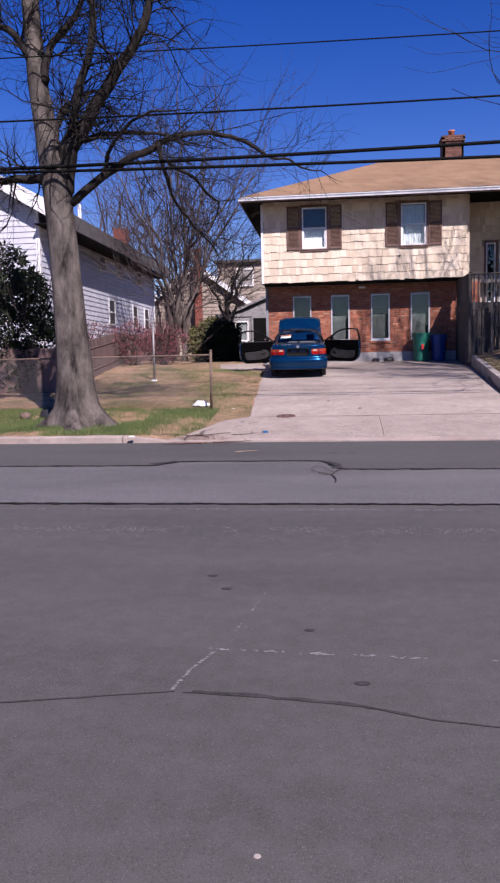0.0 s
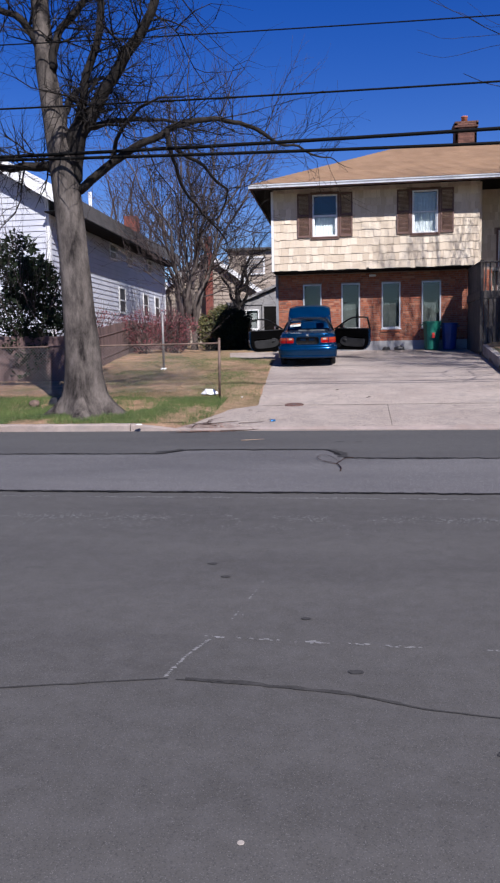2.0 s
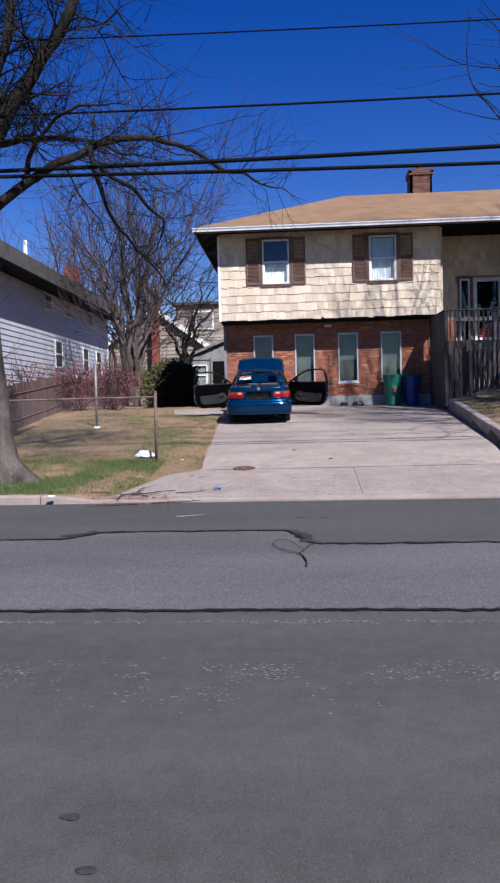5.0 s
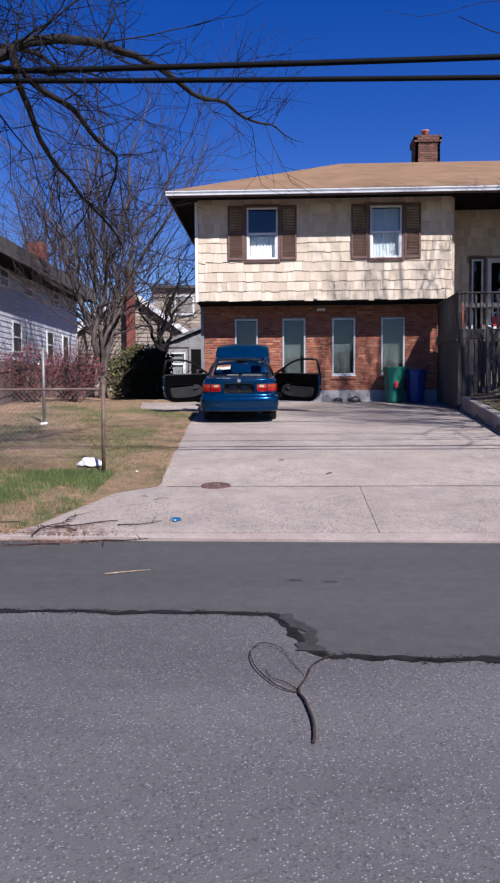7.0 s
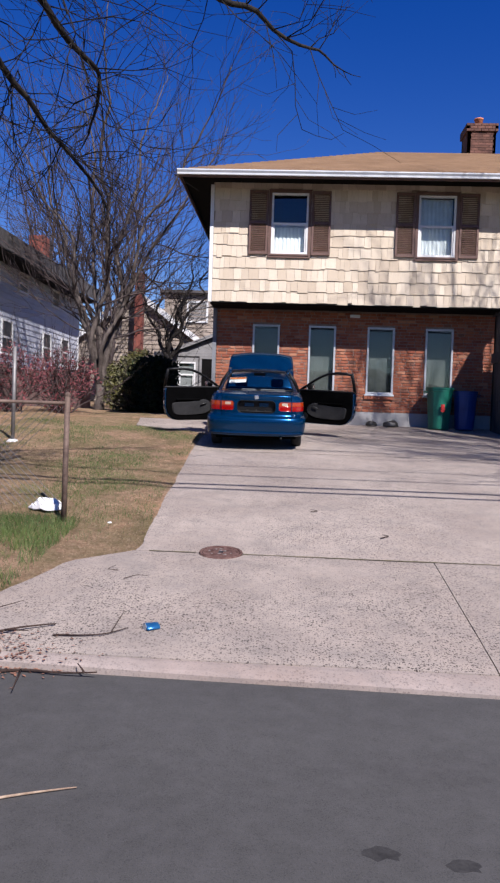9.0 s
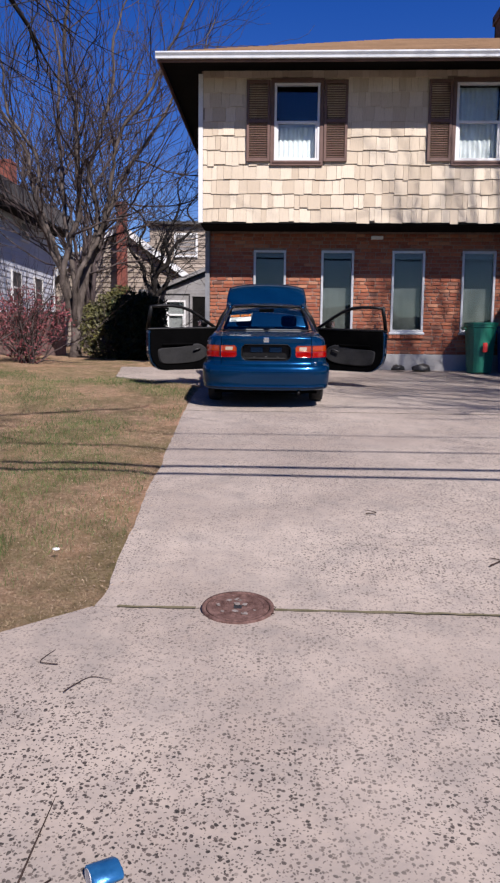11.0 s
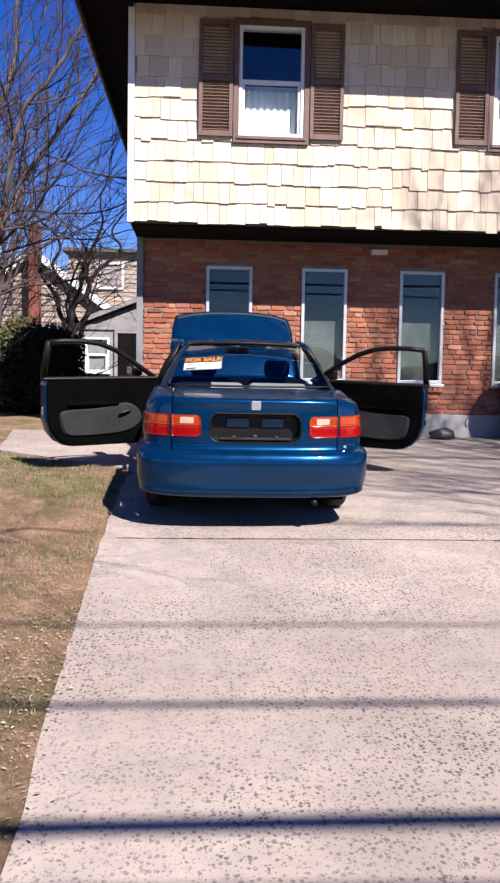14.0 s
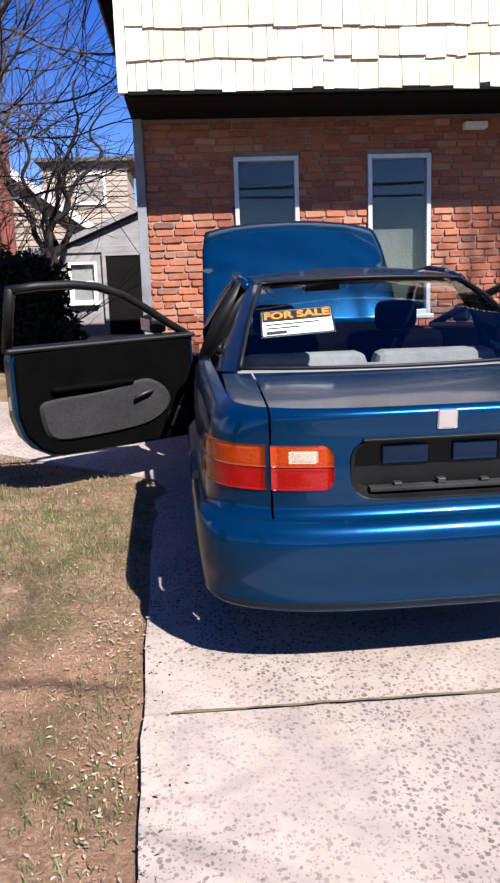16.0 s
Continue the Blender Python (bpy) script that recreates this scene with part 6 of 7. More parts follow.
# trunk lid with plate recess
v, f = shell(up_z, 1.64, MID, lambda x, y, z: abs(x) > 0.612 or y > 0.45 or (abs(x) < 0.345 and 0.662 < z < 0.888) or z < 0.617)
def deck_point(x, s):
    y0 = rear_y(x, 0.992)
    y1 = 0.66 + 0.10 * (x / 0.66) ** 2
    return (x, y0 + (y1 - y0) * s, 0.992 + 0.034 * math.sin(s * math.pi / 2) - 0.012 * (x / 0.77) ** 2 * s)


def deck_grid(xs):
    v, f = [], []
    for s in (0, 0.05, 0.15, 0.3, 0.5, 0.7, 0.85, 1.0):
        v += [deck_point(x, s) for x in xs]
    n = len(xs)
    f = [(j * n + i, j * n + i + 1, (j + 1) * n + i + 1, (j + 1) * n + i) for j in range(7) for i in range(n - 1)]
    return v, f


# painted ring from the square opening to the rounded plate recess
RX, RZ, RH = 0.345, 0.775, 0.113
square = [(-1 + k / 8, -1) for k in range(16)] + [(1, -1 + k / 4) for k in range(8)] + [(1 - k / 8, 1) for k in range(16)] + [(-1, 1 - k / 4) for k in range(8)]
rounded = [(a / (abs(a) ** 7 + abs(b) ** 4.5) ** (1 / 5.5), b / (abs(a) ** 7 + abs(b) ** 4.5) ** (1 / 5.5)) for a, b in square]
k, ns = len(v), len(square)
v += [(a * RX, rear_y(a * RX, RZ + b * RH), RZ + b * RH) for a, b in square] + [(a * RX * 0.985, rear_y(a * RX, RZ + b * RH), RZ + b * RH * 0.985) for a, b in rounded]
f += [(k + i, k + (i + 1) % ns, k + ns + (i + 1) % ns, k + ns + i) for i in range(ns)]
xs = [-x for x in reversed(MID)] + list(MID[1:])
dv, df = deck_grid(xs)
k = len(v)
v, f = v + dv, f + [tuple(k + q for q in face) for face in df]
lid = smooth_lists("trunk_lid", v, f, M_PAINT, car)
for s in (-1, 1):
    dv, df = deck_grid(sorted(s * x for x in (0.62, 0.66, 0.69, 0.72, 0.742)))
    smooth_lists("rear_shoulder", dv, df, M_PAINT, car)
# Plate under the lid seams, added to keep sun from leaking through.
part("trunk_light_block", boxes((-0.745, 0.30, 0.935, 0.745, 0.665, 0.95), (-0.785, 0.56, 0.935, -0.746, 0.73, 0.95), (0.746, 0.56, 0.935, 0.785, 0.73, 0.95)), M_INNER, car)
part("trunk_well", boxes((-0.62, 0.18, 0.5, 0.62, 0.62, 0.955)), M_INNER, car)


def skin(x, z, d):
    """A point d outside the rear skin, along its normal in plan."""
    w = float(np.interp(z, LZ, LW)) - 0.0008
    x = max(-w, min(w, x))
    e = 0.002
    lo, hi = max(-w, x - e), min(w, x + e)
    slope = (rear_y(hi, z) - rear_y(lo, z)) / (hi - lo)
    n = math.hypot(slope, 1)
    return (x + d * slope / n, rear_y(x, z) - d / n, z)


def patch(x0, x1, z0, z1, off, nx=8, nz=4, lamp=False):
    """A piece of the rear skin, lifted off it, with a rim."""
    v = []
    wrap = max(abs(x0), abs(x1)) > 0.8
    for lift in (off, -0.004):
        for j in range(nz + 1):
            for i in range(nx + 1):
                k = i / nx
                if wrap:
                    k = 1 - (1 - k) ** 2.4 if x1 > 0 else k ** 2.4
                inner = 0 < i < nx and 0 < j < nz
                z, x = z0 + (z1 - z0) * j / nz, x0 + (x1 - x0) * k
                if lamp:
                    d = max(0.0, 0.036 - min(z - 0.71, 0.868 - z)) / 0.036
                    cut = 0.036 * (1 - math.sqrt(max(0.0, 1 - d * d)))
                    x = math.copysign(max(abs(x), 0.40 + cut), x)
                    x = math.copysign(min(abs(x), 0.842 - cut * 0.25), x)
                v.append(skin(x, z, lift if lift < 0 or inner else lift * 0.7))
    n, m = nx + 1, (nx + 1) * (nz + 1)
    f = [(j * n + i, j * n + i + 1, (j + 1) * n + i + 1, (j + 1) * n + i) for j in range(nz) for i in range(nx)]
    rim = list(range(n)) + [j * n + nx for j in range(1, nz + 1)] + [nz * n + i for i in range(nx - 1, -1, -1)] + [j * n for j in range(nz - 1, 0, -1)]
    f += [(rim[q], rim[(q + 1) % len(rim)], m + rim[(q + 1) % len(rim)], m + rim[q]) for q in range(len(rim))]
    return v, f


for s in (-1, 1):
    rows = (("outer_lens", M_AMBER, 0.632, 0.842, 0.792, 0.868, 0.008), ("outer_lens", M_REDLENS, 0.632, 0.842, 0.71, 0.791, 0.008), ("inner_lens", M_REDLENS, 0.40, 0.616, 0.71, 0.791, 0.008),
            ("inner_lens", M_AMBER, 0.40, 0.616, 0.792, 0.868, 0.008), ("clear_lens", M_CLEAR, 0.452, 0.555, 0.806, 0.852, 0.011))
    lamp = None
    for name, material, x0, x1, z0, z1, lift in rows:
        a, b = (x0, x1) if s > 0 else (-x1, -x0)
        pv, pf = patch(a, b, z0, z1, lift, 18 if x1 > 0.7 else 8, 8, lift < 0.01)
        if lamp is None:
            lamp = smooth_lists("tail_light", pv, pf, material, car, "amber, red and clear tail light")
        else:
            smooth_lists(name, pv, pf, material, lamp)
# plate recess
v, f = [], []
for size, y in ((0.992, -0.004), (0.985, -0.005), (0.96, 0.0), (0.93, 0.03), (0.90, 0.072)):
    v += [(a * RX * (size + 0.02 * (size < 0.92)), rear_y(a * RX, RZ) + y if y < 0.05 else 0.15, RZ + b * RH * (size - 0.1 * (size < 0.92))) for a, b in rounded]
f = [(j * ns + i, j * ns + (i + 1) % ns, (j + 1) * ns + (i + 1) % ns, (j + 1) * ns + i) for j in range(4) for i in range(ns)]
f.append(tuple(4 * ns + i for i in range(ns)))
plate = lists("plate_recess", v, f, M_TRIM, car)
plate["label"] = "empty black number plate recess"
for x in (-0.13, 0.13):
    part("plate_panel", boxes((x - 0.085, 0.138, 0.775, x + 0.085, 0.1475, 0.845), bevel=0.006), M_PAINT, plate)
part("plate_bracket", boxes((-0.265, 0.098, 0.684, 0.265, 0.14, 0.70), bevel=0.004), M_GREYTRIM, plate, "black plate bracket")
for x in (-0.16, 0.0, 0.16):
    part("clip", boxes((x - 0.015, 0.11, 0.70, x + 0.015, 0.137, 0.72 if x == 0 else 0.712), bevel=0.003), M_BLACK, plate)
bm = boxes((-0.30, rear_y(0.30, 0.885) - 0.022, 0.880, 0.30, rear_y(0.30, 0.885) + 0.002, 0.889), bevel=0.003)
part("handle_strip", bm, M_TRIM, plate)
em = part("emblem", boxes((-0.036, -0.007, -0.034, 0.036, 0.0, 0.034), bevel=0.006), M_CHROME, car, "small chrome badge")
em.location = (0.0, 0.085, 0.945)
part("lock", lathe(((0.012, 0), (0.012, 0.004), (0.008, 0.005)), 12), M_CHROME, car).matrix_local = pose(0.68, rear_y(0.68, 0.64) - 0.004, 0.64, 90, 0, 0)
v, f = [], []
for i in range(41):
    x = -0.80 + 1.6 * i / 40
    y = rear_y(x, 0.30) - 0.006
    v += [(x, y, 0.296), (x, y, 0.308), (x, y + 0.02, 0.308), (x, y + 0.02, 0.296)]
f = [(4 * i + j, 4 * i + 4 + j, 4 * i + 4 + (j + 1) % 4, 4 * i + (j + 1) % 4) for i in range(40) for j in range(4)]
lists("bumper_strip", v, f, M_TRIM, car)
rod("exhaust", [(0.45, 0.03, 0.225), (0.45, 0.35, 0.24)], 0.024, M_TRIM, car, 12)

# glasshouse
def back_glass(u, t):
    x = (0.675 + (0.505 - 0.675) * t) * u
    return Vector((x, 0.67 + 0.62 * t + 0.10 * u * u, 1.026 + 0.345 * t + 0.045 * math.sin(math.pi * t) - 0.02 * u * u * t))


def front_glass(u, t):
    x = (0.70 + (0.53 - 0.70) * t) * u
    return Vector((x, 3.12 - 0.80 * t - 0.16 * u * u, 0.965 + 0.40 * t + 0.03 * math.sin(math.pi * t) - 0.02 * u * u * t))


def roof_pt(u, t):
    a, b = back_glass(u, 1.0), front_glass(u, 1.0)
    p = a.lerp(b, t)
    p.z += 0.035 * math.sin(math.pi * t) * (1 - 0.3 * u * u)
    return p


def grid(fn, nu=14, nt=8, u0=-1.0, u1=1.0):
    v = [tuple(fn(u0 + (u1 - u0) * i / nu, j / nt)) for j in range(nt + 1) for i in range(nu + 1)]
    n = nu + 1
    return v, [(j * n + i, j * n + i + 1, (j + 1) * n + i + 1, (j + 1) * n + i) for j in range(nt) for i in range(nu)]


rg = smooth_lists("rear_window", *grid(lambda u, t: back_glass(u * 0.965, 0.03 + t * 0.94)), M_AUTOGLASS, car, "curved rear window")
rg.visible_shadow = False
wg = smooth_lists("windscreen", *grid(front_glass), M_AUTOGLASS, car)
wg.visible_shadow = False
smooth_lists("roof", *grid(roof_pt, 16, 12, -1.03, 1.03), M_PAINT, car)
smooth_lists("headliner", *grid(lambda u, t: roof_pt(u * 0.97, 0.02 + t * 0.96) - Vector((0, 0, 0.03)), 8, 8), M_SEAT, car, "pale roof lining")
edge = [back_glass(-0.985 + 1.97 * i / 20, 0.012) for i in range(21)]
edge += [back_glass(0.985, 0.012 + 0.976 * i / 12) for i in range(1, 13)]
edge += [back_glass(0.985 - 1.97 * i / 20, 0.988) for i in range(1, 21)]
edge += [back_glass(-0.985, 0.988 - 0.976 * i / 12) for i in range(1, 13)]
rod("window_seal", [p + Vector((0, -0.006, 0.006)) for p in edge], 0.009, M_TRIM, rg, 6)
for s in (-1, 1):
    def pillar_c(u, t, s=s):
        a = back_glass(s * 0.98, t)
        b = Vector((s * (0.758 + (0.56 - 0.758) * t), 1.02 + 0.46 * t ** 0.8, 0.99 + 0.345 * t))
        p = a.lerp(b, u)
        p.x += s * 0.02 * math.sin(math.pi * u)
        return p
    smooth_lists("rear_pillar", *grid(pillar_c, 6, 8, 0, 1), M_PAINT, car)
    def quarter(u, t, s=s):
        a = pillar_c(1, t)
        b = Vector((s * (0.775 + (0.57 - 0.775) * t), 1.60, 0.985 + 0.35 * t))
        return a.lerp(b, u)
    g = smooth_lists("side_window", *grid(quarter, 4, 4, 0.0, 1.0), M_AUTOGLASS, car)
    g.visible_shadow = False
    rod("door_pillar", [(s * 0.79, 1.63, 0.95), (s * 0.70, 1.61, 1.16), (s * 0.57, 1.59, 1.345)], 0.035, M_TRIM, car, 8)
    rod("roof_rail", [pillar_c(1, 1), (s * 0.575, 1.75, 1.365), (s * 0.575, 2.05, 1.37), front_glass(s * 1.0, 0.98)], 0.022, M_PAINT, car, 8)
    rod("front_pillar", [front_glass(s * 1.02, t / 8) for t in range(9)], 0.03, M_PAINT, car, 8)
    part("rocker", boxes((min(s * 0.70, s * 0.835), 1.58, 0.17, max(s * 0.70, s * 0.835), 2.86, 0.34), bevel=0.02), M_PAINT, car)
    # front wing
    v, f = [], []
    ny, nz = 26, 12
    for j in range(nz + 1):
        for i in range(ny + 1):
            y = 2.83 + 1.5 * i / ny
            top = float(np.interp(y, (2.83, 3.3, 4.0, 4.33), (0.94, 0.92, 0.80, 0.68)))
            z = 0.20 + (top - 0.20) * j / nz
            w = 0.845 - 0.10 * max(0, (y - 3.7) / 0.63) ** 2 - 0.05 * max(0, (z - 0.6) / 0.4) ** 2 - (0.04 if j == 0 else 0)
            v.append((s * w, y, z))
    for j in range(nz):
        for i in range(ny):
            q = j * (ny + 1) + i
            c = Vector(v[q]).lerp(Vector(v[q + ny + 2]), 0.5)
            if math.hypot(c.y - 3.54, c.z - 0.29) > 0.345:
                f.append((q, q + 1, q + ny + 2, q + ny + 1))
    smooth_lists("front_wing", v, f, M_PAINT, car)
part("front_bumper", boxes((-0.76, 4.22, 0.2, 0.76, 4.40, 0.60), bevel=0.05), M_PAINT, car)
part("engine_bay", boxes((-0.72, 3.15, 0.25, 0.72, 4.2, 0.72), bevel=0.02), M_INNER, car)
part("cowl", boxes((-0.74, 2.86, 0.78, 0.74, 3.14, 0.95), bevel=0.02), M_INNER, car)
# Panels and ledges added inside the body to block sun leaks.
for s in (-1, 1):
    part("side_light_block", boxes((min(s * 0.62, s * 0.66), 0.45, 0.24, max(s * 0.62, s * 0.66), 1.62, 0.95)), M_INNER, car)
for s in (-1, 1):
    part("ledge_light_block", boxes((min(s * 0.48, s * 0.78), 0.74, 0.925, max(s * 0.48, s * 0.78), 1.70, 0.955)), M_INNER, car)
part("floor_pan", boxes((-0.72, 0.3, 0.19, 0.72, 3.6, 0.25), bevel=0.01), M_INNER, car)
part("parcel_shelf", boxes((-0.66, 0.66, 0.955, 0.66, 1.12, 0.985), bevel=0.01), M_SEAT, car, "grey parcel shelf")
for s in (-1, 1):
    part("rear_seat_back", boxes((s * 0.32 - 0.30, 1.10, 0.40, s * 0.32 + 0.30, 1.26, 1.03), bevel=0.045), M_SEAT, car, "grey rear seat")
part("rear_cushion", boxes((-0.62, 1.26, 0.25, 0.62, 1.72, 0.47), bevel=0.04), M_SEAT, car)
for s in (-1, 1):
    seat = part("front_seat", boxes((s * 0.38 - 0.29, 1.98, 0.30, s * 0.38 + 0.29, 2.13, 1.02), bevel=0.055), M_INNER, car, "dark front seat")
    part("headrest", boxes((s * 0.36 - 0.125, 1.93, 1.03, s * 0.36 + 0.125, 2.03, 1.20), bevel=0.045), M_INNER, seat)
    part("cushion", boxes((s * 0.36 - 0.24, 2.10, 0.25, s * 0.36 + 0.24, 2.60, 0.47), bevel=0.05), M_INNER, seat)
part("dashboard", boxes((-0.70, 2.70, 0.62, 0.70, 3.05, 0.93), bevel=0.06), M_INNER, car)
wheel_pts = [(-0.36 + 0.18 * math.cos(2 * math.pi * k / 24), 2.56 + 0.07 * math.sin(2 * math.pi * k / 24), 0.86 + 0.16 * math.sin(2 * math.pi * k / 24)) for k in range(25)]
rod("steering_wheel", wheel_pts, 0.015, M_INNER, car, 8)
part("mirror_inside", boxes((-0.12, 2.42, 1.24, 0.12, 2.45, 1.30), bevel=0.012), M_INNER, car)

# inner arches over the wheels and plates beside the floor, added against light leaks
for s in (-1, 1):
    for yc in (0.92, 3.54):
        v, f = grid(lambda u, t: (s * (0.56 + 0.268 * t), yc + 0.352 * math.cos(math.pi * (0.02 + 0.96 * u)), 0.27 + 0.352 * math.sin(math.pi * (0.02 + 0.96 * u))), 16, 2, 0.0, 1.0)
        smooth_lists("arch_liner", v, f, M_INNER, car)
    part("floor_light_block", boxes((min(s * 0.55, s * 0.80), 1.28, 0.20, max(s * 0.55, s * 0.80), 1.60, 0.27)), M_INNER, car)


# wheels
def wheel(x, y):
    s = 1 if x > 0 else -1
    tyre = part("wheel", lathe(((0.20, -0.085), (0.262, -0.092), (0.282, -0.075), (0.29, -0.045), (0.29, 0.045), (0.282, 0.075), (0.262, 0.092), (0.20, 0.085)), 40), M_TYRE, car, "", True)
    tyre.matrix_local = pose(x, y, 0.288, 0, 90 * s, 0)
    part("rim", lathe(((0.198, 0.03), (0.198, 0.078), (0.185, 0.08), (0.17, 0.06), (0.06, 0.07), (0.05, 0.085), (0.02, 0.086)), 32), M_RIM, tyre, "", True)


for x in (-0.745, 0.745):
    for y in (0.92, 3.54):
        wheel(x, y)

# doors, hinged at the front edge
def door_open(s, angle):
    d = empty("door", "", "")
    d.parent = car
    d.matrix_local = pose(s * 0.835, 2.81, 0, 0, 0, angle)
    d.scale = (1, 1.09, 1)
    d["label"] = "open door with black frame and grey inner panel"
    n = 14
    outline = [(0.0, 0.30), (-0.03, 0.95)] + [(-0.03 - 1.12 * k / n, 0.955 + 0.012 * math.sin(math.pi * k / n)) for k in range(1, n + 1)] + [(-1.165, 0.90), (-1.165, 0.55), (-1.13, 0.42), (-1.06, 0.33), (-0.98, 0.28), (-0.9, 0.265), (0.0, 0.265)]
    v, f = [], []
    for off, sc in ((0.0, 1.0), (0.012, 0.985), (-0.085, 0.985), (-0.095, 0.955)):
        for y, z in outline:
            bulge = 0.012 * math.sin(math.pi * min(1, max(0, (z - 0.25) / 0.75)))
            v.append((s * (off + (bulge if off >= 0 else 0)), -0.58 + (y + 0.58) * sc, 0.61 + (z - 0.61) * sc))
    m = len(outline)
    order = (1, 0, 2, 3)
    for a, b in ((1, 0), (0, 2), (2, 3)):
        for i in range(m):
            j = (i + 1) % m
            f.append((a * m + i, a * m + j, b * m + j, b * m + i))
    f.append(tuple(1 * m + i for i in range(m)))
    skin = lists("door_skin", v, f, M_PAINT, d)
    bm = bmesh.new()
    inner = [(-0.58 + (y + 0.58) * 0.955, 0.61 + (z - 0.61) * 0.955) for y, z in outline]
    a = [bm.verts.new((-s * 0.094, y, z)) for y, z in inner]
    b = [bm.verts.new((-s * 0.112, -0.58 + (y + 0.58) * 0.97, 0.61 + (z - 0.61) * 0.97)) for y, z in inner]
    for i in range(m):
        bm.faces.new((a[i], a[(i + 1) % m], b[(i + 1) % m], b[i]))
    bm.faces.new(b)
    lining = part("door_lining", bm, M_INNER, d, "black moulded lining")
    bm = bmesh.new()
    pad = [(-0.24, 0.47), (-0.20, 0.56), (-0.26, 0.66), (-0.36, 0.715), (-0.50, 0.69), (-0.68, 0.655), (-0.86, 0.65), (-1.00, 0.64), (-1.03, 0.60), (-1.0, 0.42), (-0.93, 0.37), (-0.6, 0.375), (-0.36, 0.40)]
    for _ in range(2):
        pad = [q for i in range(len(pad)) for a, b in [(pad[i], pad[(i + 1) % len(pad)])] for q in ((a[0] * 0.78 + b[0] * 0.22, a[1] * 0.78 + b[1] * 0.22), (a[0] * 0.22 + b[0] * 0.78, a[1] * 0.22 + b[1] * 0.78))]
    a = [bm.verts.new((-s * 0.110, y, z)) for y, z in pad]
    b = [bm.verts.new((-s * 0.132, -0.62 + (y + 0.62) * 0.95, 0.53 + (z - 0.53) * 0.9)) for y, z in pad]
    for i in range(len(pad)):
        bm.faces.new((a[i], a[(i + 1) % len(pad)], b[(i + 1) % len(pad)], b[i]))
    bm.faces.new(b)
    part("fabric_panel", bm, M_GREYTRIM, d, "grey fabric panel", False)
    part("armrest", boxes((min(-s * 0.113, -s * 0.15), -0.95, 0.685, max(-s * 0.113, -s * 0.15), -0.45, 0.725), bevel=0.018), M_INNER, d)
    rod("window_crank", [(-s * 0.13, -0.34, 0.62), (-s * 0.16, -0.36, 0.63), (-s * 0.165, -0.46, 0.60)], 0.012, M_BLACK, d, 8)
    speaker = part("speaker", lathe(((0.075, 0), (0.075, 0.01), (0.06, 0.014)), 24), M_TRIM, d)
    speaker.matrix_local = pose(-s * 0.118, -0.17, 0.42, 0, -90 * s, 0)
    top = [(0.0, -0.02, 0.95), (-s * 0.03, -0.16, 1.04), (-s * 0.085, -0.33, 1.155), (-s * 0.145, -0.50, 1.255), (-s * 0.195, -0.66, 1.315), (-s * 0.22, -0.82, 1.338), (-s * 0.225, -1.0, 1.338), (-s * 0.222, -1.14, 1.325)]
    rod("window_frame", [Vector(p) for p in top], 0.026, M_TRIM, d, 8)
    rod("window_frame", [(-s * 0.222, -1.14, 1.335), (-s * 0.13, -1.15, 1.14), (-s * 0.03, -1.15, 0.95)], 0.03, M_TRIM, d, 8)
    part("weather_strip", boxes((min(-s * 0.115, s * 0.016), -1.17, 0.945, max(-s * 0.115, s * 0.016), -0.02, 0.976), bevel=0.012), M_TRIM, d)
    mir = part("mirror", boxes((min(s * 0.02, s * 0.2), -0.26, 0.97, max(s * 0.02, s * 0.2), -0.15, 1.09), bevel=0.03), M_TRIM, d)
    part("mirror_glass", boxes((min(s * 0.04, s * 0.18), -0.264, 0.99, max(s * 0.04, s * 0.18), -0.261, 1.07)), M_CHROME, mir)
    part("outer_handle", boxes((min(s * 0.012, s * 0.04), -1.08, 0.76, max(s * 0.012, s * 0.04), -0.93, 0.80), bevel=0.01), M_TRIM, d)
    part("latch", boxes((-s * 0.05 - 0.015, -1.172, 0.60, -s * 0.05 + 0.015, -1.16, 0.68), bevel=0.003), M_CHROME, d)


door_open(-1, -64)
door_open(1, 65)


# hood, raised on its rear hinges
def hood_pt(u, t):
    w = 0.735 - 0.04 * t - 0.05 * max(0, t - 0.75) * 2
    y = 1.02 * t - 0.07 * u * u * (1 if t > 0.5 else 0.2)
    z = 0.03 * math.sin(math.pi * min(1, t * 0.8)) - 0.09 * t * t - 0.035 * u ** 4
    z += 0.012 * (1 / (1 + math.exp(-40 * (abs(u) - 0.62)))) * (1 - t * 0.5)
    if t > 0.93:
        z -= (t - 0.93) * 0.5
    return Vector((u * w, y, z))


v, f = grid(hood_pt, 30, 20)
n = len(v)
v += [(x * 0.985, y, z - 0.022) for x, y, z in v[:n]]
f += [tuple(n + q for q in face[::-1]) for face in f[:]]
rim = list(range(31)) + [j * 31 + 30 for j in range(1, 21)] + [20 * 31 + i for i in range(29, -1, -1)] + [j * 31 for j in range(19, 0, -1)]
f += [(rim[q], n + rim[q], n + rim[(q + 1) % len(rim)], rim[(q + 1) % len(rim)]) for q in range(len(rim))]
hood = smooth_lists("hood", v, f, M_PAINT, car, "raised blue hood")
hood.matrix_local = pose(0, 3.14, 0.955, 53, 0, 0)
rod("prop_rod", [(0.55, 4.05, 0.72), (0.42, 3.65, 1.45)], 0.006, M_BLACK, car, 6)

